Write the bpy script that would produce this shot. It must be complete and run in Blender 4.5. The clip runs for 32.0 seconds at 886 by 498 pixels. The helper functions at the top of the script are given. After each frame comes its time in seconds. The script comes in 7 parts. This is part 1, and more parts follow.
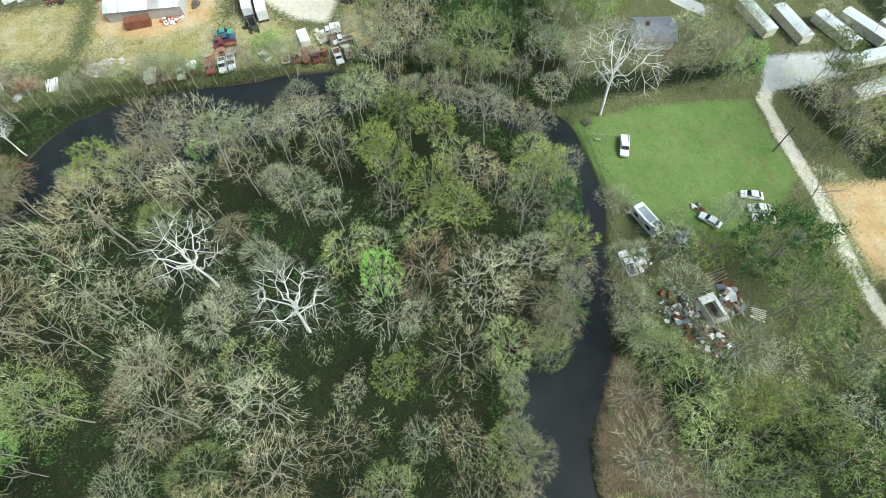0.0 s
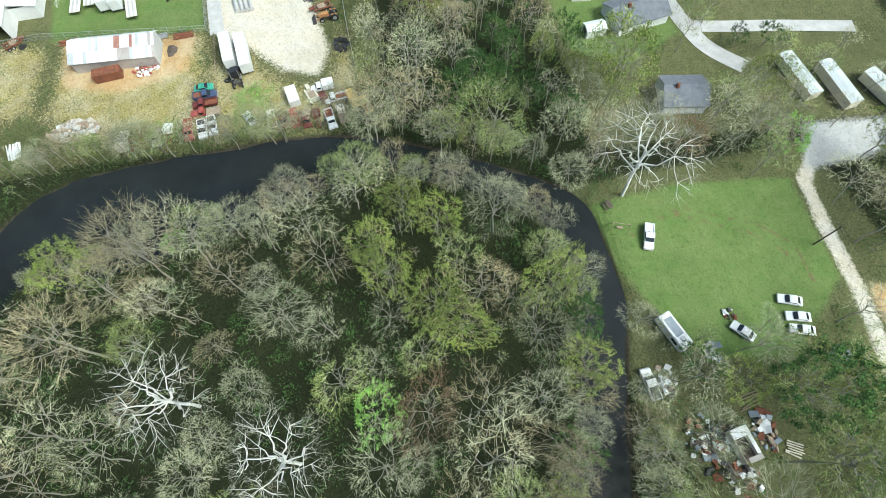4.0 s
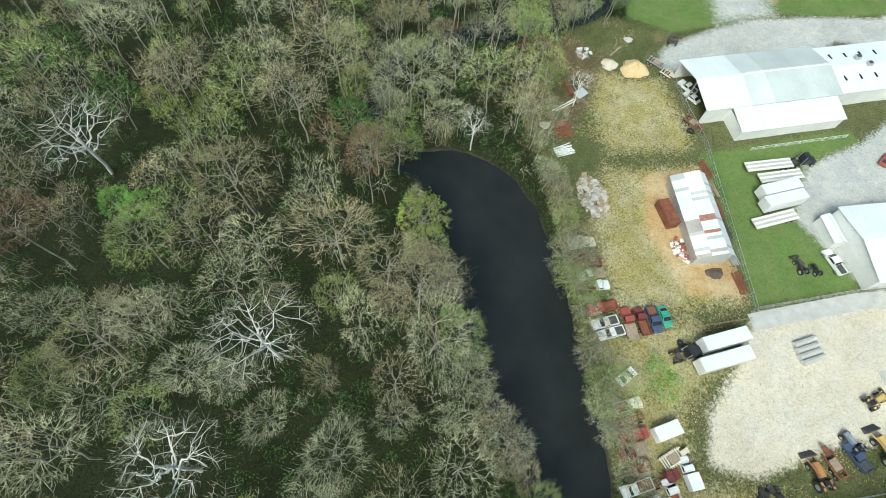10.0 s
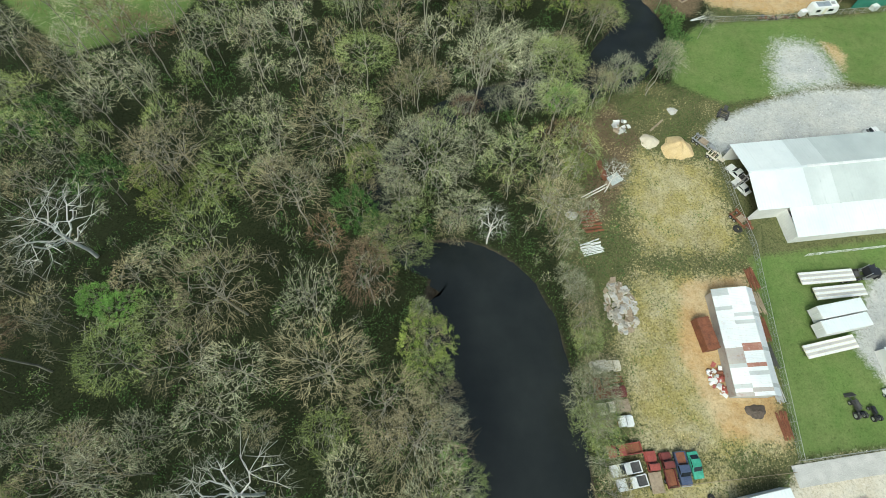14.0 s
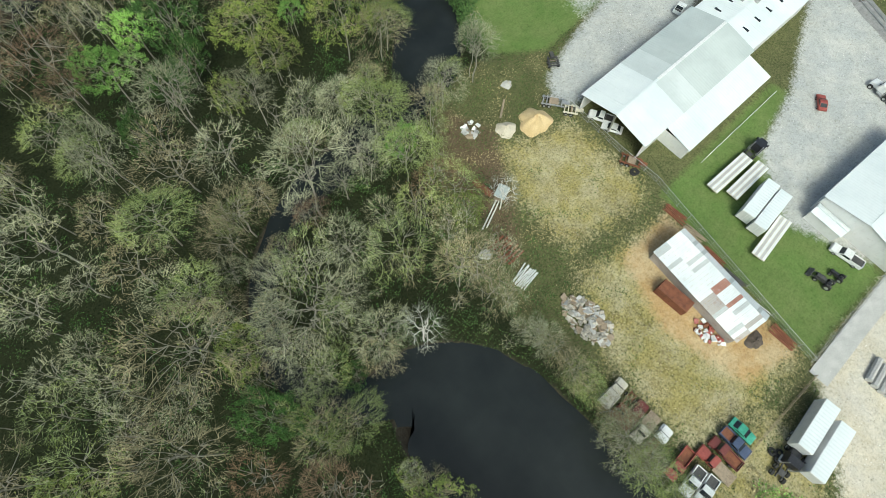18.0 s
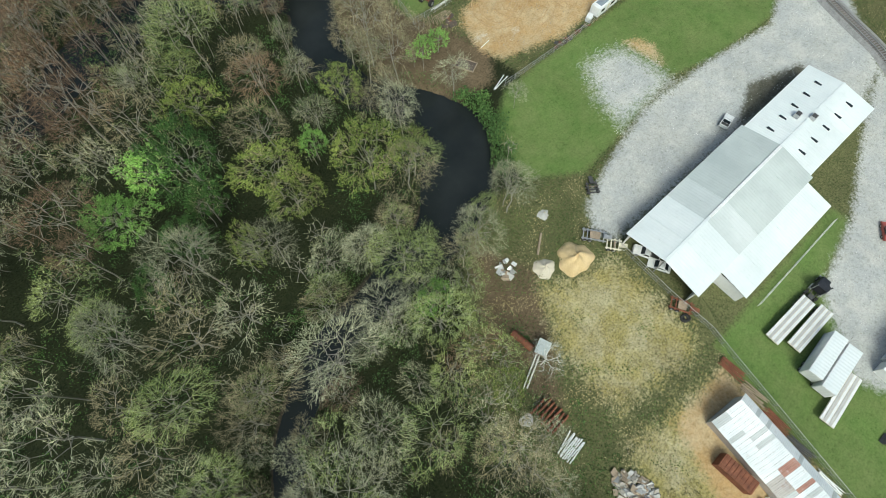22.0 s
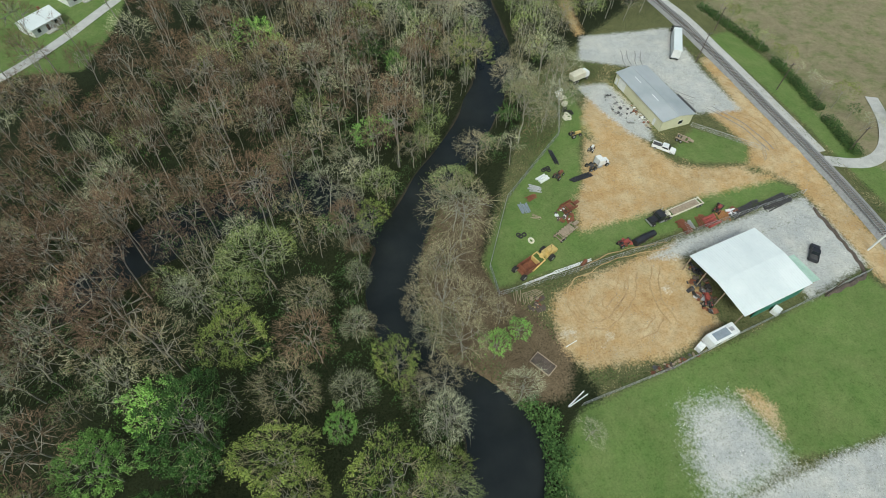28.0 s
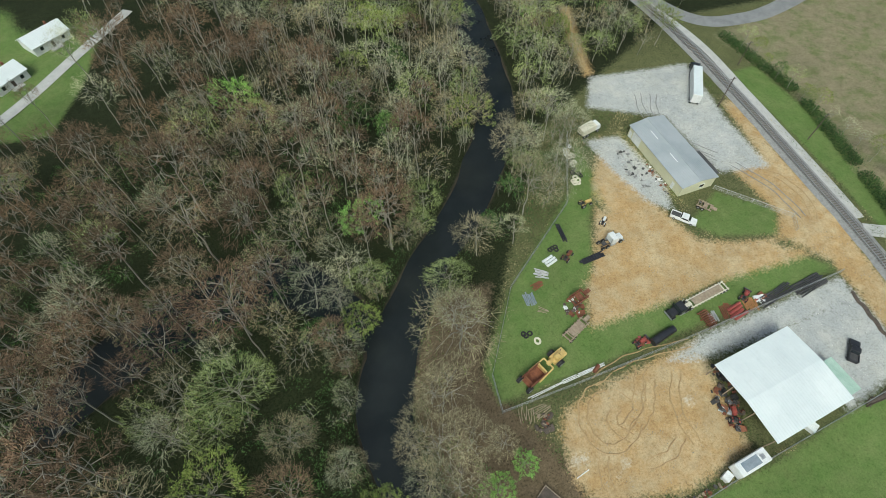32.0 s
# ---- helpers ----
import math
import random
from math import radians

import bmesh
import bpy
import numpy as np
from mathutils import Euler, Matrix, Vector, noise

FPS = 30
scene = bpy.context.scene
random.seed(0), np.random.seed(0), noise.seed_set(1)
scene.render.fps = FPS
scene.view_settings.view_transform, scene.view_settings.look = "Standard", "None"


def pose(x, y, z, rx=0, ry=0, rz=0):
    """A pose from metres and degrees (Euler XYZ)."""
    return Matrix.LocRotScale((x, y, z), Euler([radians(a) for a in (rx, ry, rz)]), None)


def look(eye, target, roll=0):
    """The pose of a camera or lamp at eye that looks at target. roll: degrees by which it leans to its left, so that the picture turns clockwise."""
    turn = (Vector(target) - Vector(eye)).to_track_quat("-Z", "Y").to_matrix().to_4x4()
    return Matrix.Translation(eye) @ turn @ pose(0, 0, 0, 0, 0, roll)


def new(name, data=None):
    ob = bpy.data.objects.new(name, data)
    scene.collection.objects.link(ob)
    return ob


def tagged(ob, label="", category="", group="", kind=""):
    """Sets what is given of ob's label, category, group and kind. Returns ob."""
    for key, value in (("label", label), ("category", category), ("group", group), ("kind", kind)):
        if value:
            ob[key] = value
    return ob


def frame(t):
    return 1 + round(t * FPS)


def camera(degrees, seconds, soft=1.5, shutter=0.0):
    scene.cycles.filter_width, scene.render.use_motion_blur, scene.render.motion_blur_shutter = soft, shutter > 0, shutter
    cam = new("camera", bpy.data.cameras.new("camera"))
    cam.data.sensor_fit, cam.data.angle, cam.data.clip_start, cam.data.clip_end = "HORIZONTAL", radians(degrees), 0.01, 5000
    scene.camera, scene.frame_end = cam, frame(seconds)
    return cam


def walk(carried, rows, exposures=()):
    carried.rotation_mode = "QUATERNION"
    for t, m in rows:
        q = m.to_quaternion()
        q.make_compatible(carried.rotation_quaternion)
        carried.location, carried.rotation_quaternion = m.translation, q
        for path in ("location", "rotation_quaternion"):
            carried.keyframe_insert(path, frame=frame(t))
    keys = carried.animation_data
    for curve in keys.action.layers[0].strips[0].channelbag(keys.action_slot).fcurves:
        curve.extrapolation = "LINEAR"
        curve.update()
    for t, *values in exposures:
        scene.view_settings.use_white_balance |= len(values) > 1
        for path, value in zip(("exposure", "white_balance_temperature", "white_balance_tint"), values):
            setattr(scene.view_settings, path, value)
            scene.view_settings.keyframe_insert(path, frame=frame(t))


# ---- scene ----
cam = camera(82.10, 32.0, soft=0.6)
EXPOSURES = [(0.0, 0.88, 5750, -6), (6.0, 0.86, 5780, -4), (9.0, 0.66, 5880, -7), (16.0, 0.42, 6100, -7), (23.0, 0.26, 6020, -5), (26.0, 0.12, 5990, -5), (29.0, 0.17, 5990, -5), (32.0, 0.17, 5990, -5)]
ROWS = [
    (0.0, -142.22, -80.65, 88.24, 27.44, 0.93, -100.31),
    (0.5, -139.05, -81.26, 88.66, 27.39, 0.88, -100.25),
    (1.0, -135.84, -81.88, 89.07, 27.36, 0.82, -99.67),
    (1.5, -132.52, -82.53, 89.43, 26.92, 0.97, -100.61),
    (2.0, -129.07, -83.18, 89.72, 26.57, 0.92, -100.77),
    (2.5, -125.50, -83.81, 89.97, 26.29, 0.95, -101.33),
    (3.0, -121.83, -84.35, 90.19, 25.68, 0.88, -101.25),
    (3.5, -118.08, -84.75, 90.40, 24.84, 0.79, -101.09),
    (5.5, -102.93, -85.32, 91.41, 19.82, 0.53, -85.89),
    (6.0, -99.15, -85.03, 91.59, 19.80, 0.13, -76.93),
    (6.5, -95.40, -84.29, 91.53, 19.62, -0.29, -67.81),
    (7.0, -91.61, -83.15, 91.04, 19.98, -0.30, -58.73),
    (7.5, -87.93, -81.66, 90.25, 20.53, -0.26, -48.64),
    (8.0, -84.57, -79.89, 89.49, 22.05, -0.53, -38.56),
    (8.5, -81.69, -77.91, 88.95, 23.70, -0.97, -29.16),
    (9.0, -79.30, -75.75, 88.75, 25.03, -1.73, -19.93),
    (9.5, -77.34, -73.38, 88.90, 26.31, -2.33, -12.08),
    (10.0, -75.70, -70.81, 89.25, 27.34, -2.52, -7.14),
    (10.5, -74.32, -68.05, 89.69, 28.42, -2.01, -5.91),
    (11.0, -73.19, -65.10, 90.18, 28.97, -1.65, -5.29),
    (11.5, -72.29, -62.02, 90.69, 29.19, -1.53, -4.65),
    (12.0, -71.63, -58.83, 91.12, 28.98, -1.50, -3.87),
    (12.5, -71.20, -55.51, 91.36, 28.09, -1.44, -3.94),
    (13.0, -70.96, -52.08, 91.37, 27.38, -1.33, -4.41),
    (13.5, -70.85, -48.50, 91.15, 26.24, -1.51, -3.43),
    (15.5, -70.33, -33.49, 88.99, 22.60, -1.72, -7.57),
    (16.0, -69.95, -29.86, 88.17, 22.27, -1.41, -13.77),
    (16.5, -69.28, -26.34, 87.22, 22.14, -0.90, -23.87),
    (17.0, -68.35, -22.93, 86.28, 21.93, -0.68, -31.88),
    (17.5, -67.30, -19.63, 85.51, 21.61, -0.58, -37.99),
    (18.0, -66.23, -16.45, 85.03, 21.68, -0.83, -38.46),
    (18.5, -65.12, -13.35, 84.88, 21.65, -1.07, -37.74),
    (19.0, -63.88, -10.31, 85.05, 21.70, -1.21, -36.35),
    (19.5, -62.41, -7.28, 85.47, 21.66, -1.09, -36.84),
    (20.0, -60.73, -4.25, 86.11, 22.03, -0.80, -37.63),
    (20.5, -58.85, -1.20, 86.88, 22.78, -0.39, -37.62),
    (21.0, -56.82, 1.84, 87.67, 22.57, -0.12, -37.69),
    (21.5, -54.68, 4.86, 88.37, 21.96, 0.14, -38.08),
    (22.0, -52.39, 7.84, 88.91, 21.92, 0.50, -38.59),
    (22.5, -49.94, 10.71, 89.21, 21.64, 0.75, -38.97),
    (23.0, -47.36, 13.45, 89.24, 21.54, 1.00, -39.23),
    (23.5, -44.74, 16.02, 89.06, 23.83, 1.17, -39.31),
    (24.0, -42.34, 18.39, 88.82, 30.54, 1.16, -38.72),
    (24.5, -40.36, 20.58, 88.70, 32.37, 1.05, -39.21),
    (25.0, -38.84, 22.74, 88.77, 33.39, 0.73, -37.53),
    (25.5, -37.66, 25.03, 88.97, 34.13, 0.26, -33.85),
    (26.0, -36.66, 27.47, 89.23, 35.00, -0.14, -30.20),
    (26.5, -35.74, 30.02, 89.58, 35.66, -0.54, -27.01),
    (28.5, -31.93, 40.54, 91.33, 36.01, -1.14, -20.03),
    (29.0, -30.75, 43.38, 91.88, 35.97, -0.98, -20.36),
    (29.5, -29.34, 46.37, 92.56, 35.87, -0.61, -21.55),
    (30.0, -27.76, 49.48, 93.38, 35.79, -0.57, -21.05),
    (30.5, -26.08, 52.70, 94.26, 35.18, -0.40, -21.07),
    (31.0, -24.36, 56.02, 95.19, 34.47, -0.21, -20.96),
    (31.5, -22.64, 59.38, 96.13, 33.91, -0.04, -20.81),
    (32.0, -20.93, 62.75, 97.07, 33.28, 0.22, -20.96),
]
walk(cam, [(t, pose(x, y, z, rx, ry, rz)) for t, x, y, z, rx, ry, rz in ROWS], exposures=EXPOSURES)

# ---- light ----
SUN_ELEV, SUN_AZ = 52.0, 215.0
world = bpy.data.worlds.new("sky")
scene.world = world
world.use_nodes = True
wn = world.node_tree.nodes
sky = wn.new("ShaderNodeTexSky")
sky.sky_type = "NISHITA"
sky.sun_disc = False
sky.sun_elevation = radians(SUN_ELEV)
sky.sun_rotation = radians(SUN_AZ)
sky.air_density, sky.dust_density, sky.ozone_density = 1.0, 6.0, 1.0
wn["Background"].inputs["Strength"].default_value = 0.111
world.node_tree.links.new(sky.outputs["Color"], wn["Background"].inputs["Color"])
sun_data = bpy.data.lights.new("sun", "SUN")
sun_data.energy, sun_data.angle, sun_data.color = 1.65, radians(22), (1.0, 0.98, 0.94)
sun = new("sun", sun_data)
az, el = radians(SUN_AZ), radians(SUN_ELEV)
sun.matrix_world = look((0, 0, 0), (-math.sin(az) * math.cos(el), -math.cos(az) * math.cos(el), -math.sin(el)))

# ---- materials ----


def node(nt, kind, **kw):
    n = nt.nodes.new("ShaderNode" + kind)
    for key, value in kw.items():
        n.inputs[key].default_value = value
    return n


def noise_at(nt, scale, detail=4.0, rough=0.6):
    """A noise texture in object metres."""
    tc = nt.nodes.new("ShaderNodeTexCoord")
    n = node(nt, "TexNoise", Scale=scale, Detail=detail, Roughness=rough)
    nt.links.new(tc.outputs["Object"], n.inputs["Vector"])
    return n.outputs["Fac"]


def ramp(nt, fac, stops):
    r = nt.nodes.new("ShaderNodeValToRGB")
    while len(r.color_ramp.elements) < len(stops):
        r.color_ramp.elements.new(0.5)
    for e, (p, c) in zip(r.color_ramp.elements, stops):
        e.position, e.color = p, (*c, 1) if len(c) == 3 else c
    nt.links.new(fac, r.inputs["Fac"])
    return r.outputs["Color"]


def mixc(nt, fac, a, b, blend="MIX"):
    m = nt.nodes.new("ShaderNodeMix")
    m.data_type, m.blend_type = "RGBA", blend
    for sock, v in ((m.inputs[0], fac), (m.inputs[6], a), (m.inputs[7], b)):
        if isinstance(v, (int, float)):
            sock.default_value = v
        elif isinstance(v, tuple):
            sock.default_value = (*v, 1)
        else:
            nt.links.new(v, sock)
    return m.outputs[2]


def surface(name, c1, c2, scale=2.0, rough=0.8, metal=0.0, bump=0.0, fine=12.0, spread=0.0, c3=None, spec=0.5):
    """Two or three colours mixed by a coarse and a fine noise; spread varies the value from object to object."""
    m = bpy.data.materials.new(name)
    m.use_nodes = True
    nt = m.node_tree
    b = nt.nodes["Principled BSDF"]
    n1, n2 = noise_at(nt, scale), noise_at(nt, scale * fine, 3.0)
    stops = [(0.32, c1), (0.68, c2)] if c3 is None else [(0.28, c1), (0.5, c2), (0.72, c3)]
    col = ramp(nt, n1, stops)
    col = mixc(nt, 0.35, col, ramp(nt, n2, [(0.3, tuple(v * 0.6 for v in c1)), (0.7, tuple(min(1, v * 1.25) for v in c2))]))
    if spread:
        oi = nt.nodes.new("ShaderNodeObjectInfo")
        mr = node(nt, "MapRange")
        mr.inputs[3].default_value, mr.inputs[4].default_value = 1 - spread, 1 + spread
        nt.links.new(oi.outputs["Random"], mr.inputs[0])
        hs = node(nt, "HueSaturation")
        nt.links.new(mr.outputs[0], hs.inputs["Value"])
        nt.links.new(col, hs.inputs["Color"])
        col = hs.outputs["Color"]
    nt.links.new(col, b.inputs["Base Color"])
    b.inputs["Roughness"].default_value, b.inputs["Metallic"].default_value = rough, metal
    b.inputs["Specular IOR Level"].default_value = spec
    if bump:
        bp = node(nt, "Bump", Strength=bump, Distance=0.1)
        nt.links.new(n2, bp.inputs["Height"])
        nt.links.new(bp.outputs["Normal"], b.inputs["Normal"])
    return m


def leafy(name, c1, c2, spread=0.25):
    """Leaves or twigs: colour by island and by object, a little light through them."""
    m = bpy.data.materials.new(name)
    m.use_nodes = True
    nt = m.node_tree
    b = nt.nodes["Principled BSDF"]
    geo = nt.nodes.new("ShaderNodeNewGeometry")
    col = ramp(nt, geo.outputs["Random Per Island"], [(0.0, c1), (1.0, c2)])
    big = noise_at(nt, 0.35, 2.0)
    col = mixc(nt, 1.0, col, ramp(nt, big, [(0.3, (0.72,) * 3), (0.7, (1.0,) * 3)]), "MULTIPLY")
    stand = noise_at(nt, 0.085, 1.0)
    col = mixc(nt, 1.0, col, ramp(nt, stand, [(0.32, (0.66, 0.68, 0.66)), (0.5, (0.95, 0.95, 0.95)), (0.68, (1.2, 1.16, 1.08))]), "MULTIPLY")
    oi = nt.nodes.new("ShaderNodeObjectInfo")
    mr = node(nt, "MapRange")
    mr.inputs[3].default_value, mr.inputs[4].default_value = 1 - spread * 1.3, 1 + spread * 1.3
    nt.links.new(oi.outputs["Random"], mr.inputs[0])
    hs = node(nt, "HueSaturation")
    nt.links.new(mr.outputs[0], hs.inputs["Value"])
    nt.links.new(col, hs.inputs["Color"])
    nt.links.new(hs.outputs["Color"], b.inputs["Base Color"])
    b.inputs["Roughness"].default_value = 0.75
    b.inputs["Specular IOR Level"].default_value = 0.2
    return m


def panelled(name, c1, c2, pitch=0.3, axis=0, dirt=(0.35, 0.33, 0.3), metal=0.0, rough=0.5, stain=0.35):
    """Ribbed sheet metal: fine ribs in relief, dirt streaks and stains."""
    m = bpy.data.materials.new(name)
    m.use_nodes = True
    nt = m.node_tree
    b = nt.nodes["Principled BSDF"]
    tc = nt.nodes.new("ShaderNodeTexCoord")
    sep = nt.nodes.new("ShaderNodeSeparateXYZ")
    nt.links.new(tc.outputs["Object"], sep.inputs[0])
    mul = nt.nodes.new("ShaderNodeMath")
    mul.operation = "MULTIPLY"
    mul.inputs[1].default_value = 2 * math.pi / pitch
    nt.links.new(sep.outputs[axis], mul.inputs[0])
    sn = nt.nodes.new("ShaderNodeMath")
    sn.operation = "SINE"
    nt.links.new(mul.outputs[0], sn.inputs[0])
    n1, n2 = noise_at(nt, 0.12, 5.0), noise_at(nt, 1.3, 4.0)
    col = ramp(nt, n1, [(0.35, c1), (0.65, c2)])
    col = mixc(nt, ramp(nt, n2, [(0.55, (0, 0, 0)), (0.8, (stain,) * 3)]), col, dirt)
    nt.links.new(col, b.inputs["Base Color"])
    b.inputs["Roughness"].default_value, b.inputs["Metallic"].default_value = rough, metal
    bp = node(nt, "Bump", Strength=0.35, Distance=0.03)
    nt.links.new(sn.outputs[0], bp.inputs["Height"])
    nt.links.new(bp.outputs["Normal"], b.inputs["Normal"])
    return m


M = {
    "bark_grey": surface("bark_grey", (0.18, 0.165, 0.13), (0.36, 0.335, 0.275), 1.5, 0.9, bump=0.3),
    "bark_white": surface("bark_white", (0.62, 0.6, 0.53), (0.88, 0.86, 0.79), 0.8, 0.8, bump=0.2),
    "twig_grey": leafy("twig_grey", (0.21, 0.215, 0.12), (0.66, 0.66, 0.45)),
    "twig_tan": leafy("twig_tan", (0.2, 0.17, 0.092), (0.6, 0.53, 0.33)),
    "twig_rust": leafy("twig_rust", (0.14, 0.088, 0.053), (0.4, 0.275, 0.175)),
    "twig_green": leafy("twig_green", (0.17, 0.2, 0.075), (0.52, 0.6, 0.28)),
    "twig_pale": leafy("twig_pale", (0.3, 0.3, 0.22), (0.66, 0.66, 0.54), 0.1),
    "leaf_olive": leafy("leaf_olive", (0.1, 0.155, 0.02), (0.44, 0.52, 0.13), 0.2),
    "leaf_bright": leafy("leaf_bright", (0.1, 0.24, 0.03), (0.4, 0.66, 0.17), 0.2),
    "leaf_dark": leafy("leaf_dark", (0.022, 0.054, 0.013), (0.1, 0.195, 0.045)),
    "leaf_mid": leafy("leaf_mid", (0.042, 0.095, 0.022), (0.155, 0.255, 0.078)),
    "grass_dry": leafy("grass_dry", (0.16, 0.13, 0.06), (0.5, 0.43, 0.24)),
    "grass_green": leafy("grass_green", (0.04, 0.08, 0.018), (0.17, 0.24, 0.07)),
    "white_paint": surface("white_paint", (0.62, 0.63, 0.61), (0.8, 0.8, 0.79), 0.8, 0.45),
    "glass": surface("glass", (0.015, 0.02, 0.025), (0.03, 0.035, 0.04), 1.0, 0.08),
    "rubber": surface("rubber", (0.012, 0.012, 0.012), (0.035, 0.033, 0.03), 4.0, 0.9),
    "steel": surface("steel", (0.35, 0.35, 0.35), (0.55, 0.55, 0.54), 2.0, 0.45, 0.6),
    "dark_steel": surface("dark_steel", (0.03, 0.03, 0.032), (0.09, 0.085, 0.08), 2.0, 0.6),
    "rust": surface("rust", (0.1, 0.035, 0.02), (0.26, 0.1, 0.05), 1.2, 0.85, bump=0.3),
    "red_paint": surface("red_paint", (0.2, 0.04, 0.03), (0.4, 0.1, 0.08), 1.0, 0.5),
    "maroon_paint": surface("maroon_paint", (0.09, 0.02, 0.02), (0.2, 0.05, 0.04), 1.0, 0.55),
    "blue_paint": surface("blue_paint", (0.03, 0.05, 0.1), (0.08, 0.1, 0.17), 1.0, 0.5),
    "green_paint": surface("green_paint", (0.03, 0.22, 0.14), (0.1, 0.4, 0.28), 1.0, 0.5),
    "yellow_paint": surface("yellow_paint", (0.42, 0.28, 0.08), (0.7, 0.52, 0.2), 1.0, 0.55),
    "cream_paint": surface("cream_paint", (0.55, 0.5, 0.38), (0.72, 0.68, 0.55), 1.0, 0.6),
    "orange_paint": surface("orange_paint", (0.3, 0.13, 0.05), (0.5, 0.26, 0.1), 1.0, 0.6),
    "black_paint": surface("black_paint", (0.012, 0.012, 0.014), (0.04, 0.04, 0.045), 1.0, 0.4),
    "roof_white": panelled("roof_white", (0.62, 0.66, 0.66), (0.72, 0.75, 0.74), 0.6, 0, stain=0.12),
    "roof_grey": panelled("roof_grey", (0.42, 0.46, 0.45), (0.52, 0.56, 0.54), 0.6, 0, stain=0.15),
    "roof_pale": panelled("roof_pale", (0.5, 0.54, 0.53), (0.6, 0.63, 0.62), 0.6, 0, stain=0.15),
    "roof_dull": panelled("roof_dull", (0.3, 0.33, 0.34), (0.4, 0.42, 0.43), 0.5, 1, stain=0.25),
    "wall_tan": panelled("wall_tan", (0.55, 0.53, 0.36), (0.66, 0.64, 0.45), 0.5, 1),
    "wall_white": panelled("wall_white", (0.6, 0.6, 0.58), (0.75, 0.75, 0.73), 0.5, 1),
    "wall_green": panelled("wall_green", (0.02, 0.14, 0.1), (0.05, 0.22, 0.16), 0.5, 0),
    "wood": surface("wood", (0.2, 0.15, 0.1), (0.4, 0.32, 0.23), 1.5, 0.85, bump=0.3),
    "wood_dark": surface("wood_dark", (0.05, 0.04, 0.03), (0.13, 0.1, 0.08), 1.5, 0.85, bump=0.3),
    "concrete": surface("concrete", (0.36, 0.35, 0.33), (0.52, 0.51, 0.48), 0.5, 0.85, bump=0.15),
    "rubble": surface("rubble", (0.26, 0.235, 0.19), (0.55, 0.51, 0.44), 0.6, 0.9, bump=0.3, spread=0.25),
    "shingle": surface("shingle", (0.1, 0.11, 0.13), (0.2, 0.21, 0.23), 0.8, 0.9, bump=0.3),
    "asphalt": surface("asphalt", (0.17, 0.17, 0.17), (0.27, 0.265, 0.26), 0.3, 0.9, bump=0.2),
    "ballast": surface("ballast", (0.17, 0.165, 0.16), (0.34, 0.33, 0.32), 1.5, 0.95, bump=0.6),
    "sand_orange": surface("sand_orange", (0.5, 0.36, 0.17), (0.66, 0.51, 0.29), 0.5, 0.95, bump=0.4),
    "sand_pale": surface("sand_pale", (0.5, 0.44, 0.33), (0.62, 0.56, 0.45), 0.5, 0.95, bump=0.4),
    "rut_dark": surface("rut_dark", (0.31, 0.2, 0.095), (0.5, 0.355, 0.185), 1.2, 0.95, bump=0.4),
    "tarp": surface("tarp", (0.16, 0.2, 0.24), (0.3, 0.33, 0.36), 1.0, 0.6),
}

# ---- the plan ----
# the creek: x, y of its middle and half its width
CREEK_SOUTH = [(-175, -94, 5), (-140, -98, 5), (-129, -101, 6.5), (-122, -108, 4.5), (-108, -113, 3.6), (-99, -116, 3.6), (-90, -118, 3.8), (-80, -117.5, 4.2),
         (-71, -115.5, 4.4), (-64, -107.5, 3.4), (-58.5, -98, 3.4), (-54, -88, 4), (-51, -76, 5.5), (-51.5, -62, 8), (-54, -46, 10), (-56, -30, 11.5),
         (-58.5, -17, 11.5)]
CREEK_NORTH = [(-62, -7, 6), (-71, -3, 3), (-77.5, 5, 2.2), (-77.5, 15, 2.0), (-71, 26, 2.4), (-58, 34, 3.0), (-42, 37, 4), (-28, 40, 5), (-18.5, 47, 7),
         (-12.5, 56, 6.5), (-15.5, 67, 4.2), (-21.5, 76, 3.8), (-23, 87, 4.6), (-20, 97, 5.2), (-13.5, 107.5, 4.6), (-3, 120, 4.2), (9, 130, 4.6), (22, 145, 5), (33, 163, 5), (40, 194, 5), (46, 235, 5)]
CREEK = CREEK_SOUTH + CREEK_NORTH
LAWNS = [
    [(3, 57), (41, 58.5), (76, 62), (78, 55), (71, 38), (64, 34), (45, 34.5), (33, 37), (12, 33), (2, 31.5), (-9, 38), (-6, 50)],
    [(-71, -121), (-69.5, -139), (-72, -163), (-94, -163), (-107, -148), (-104, -133), (-98, -128.5), (-85, -122.5)],
    [(-5, -7.5), (33, -4), (34, -8), (20, -12), (12, -26), (15, -43), (-8, -44)],
    [(-1, 85.5), (82, 86), (73, 95), (58, 98), (44, 96), (22, 94), (30, 104), (37, 118), (45, 130), (46, 142), (38, 128), (12, 108), (-1, 93)],
    [(58, 108), (70, 114), (80, 104), (76, 98), (62, 103)],
    [(96, 60), (101, 110), (103, 150), (112, 150), (112, 60)],
    [(90, 22), (97, 58), (112, 62), (160, 45), (150, 10), (110, 0)],
    [(-8, -128), (-30, -128), (-38, -140), (-30, -155), (10, -150), (10, -132)],
    [(-128, 60), (-118, 80), (-122, 100), (-150, 104), (-170, 70), (-150, 52)],
    [(-84, 194), (-76, 212), (-70, 240), (-110, 260), (-120, 200)],
]
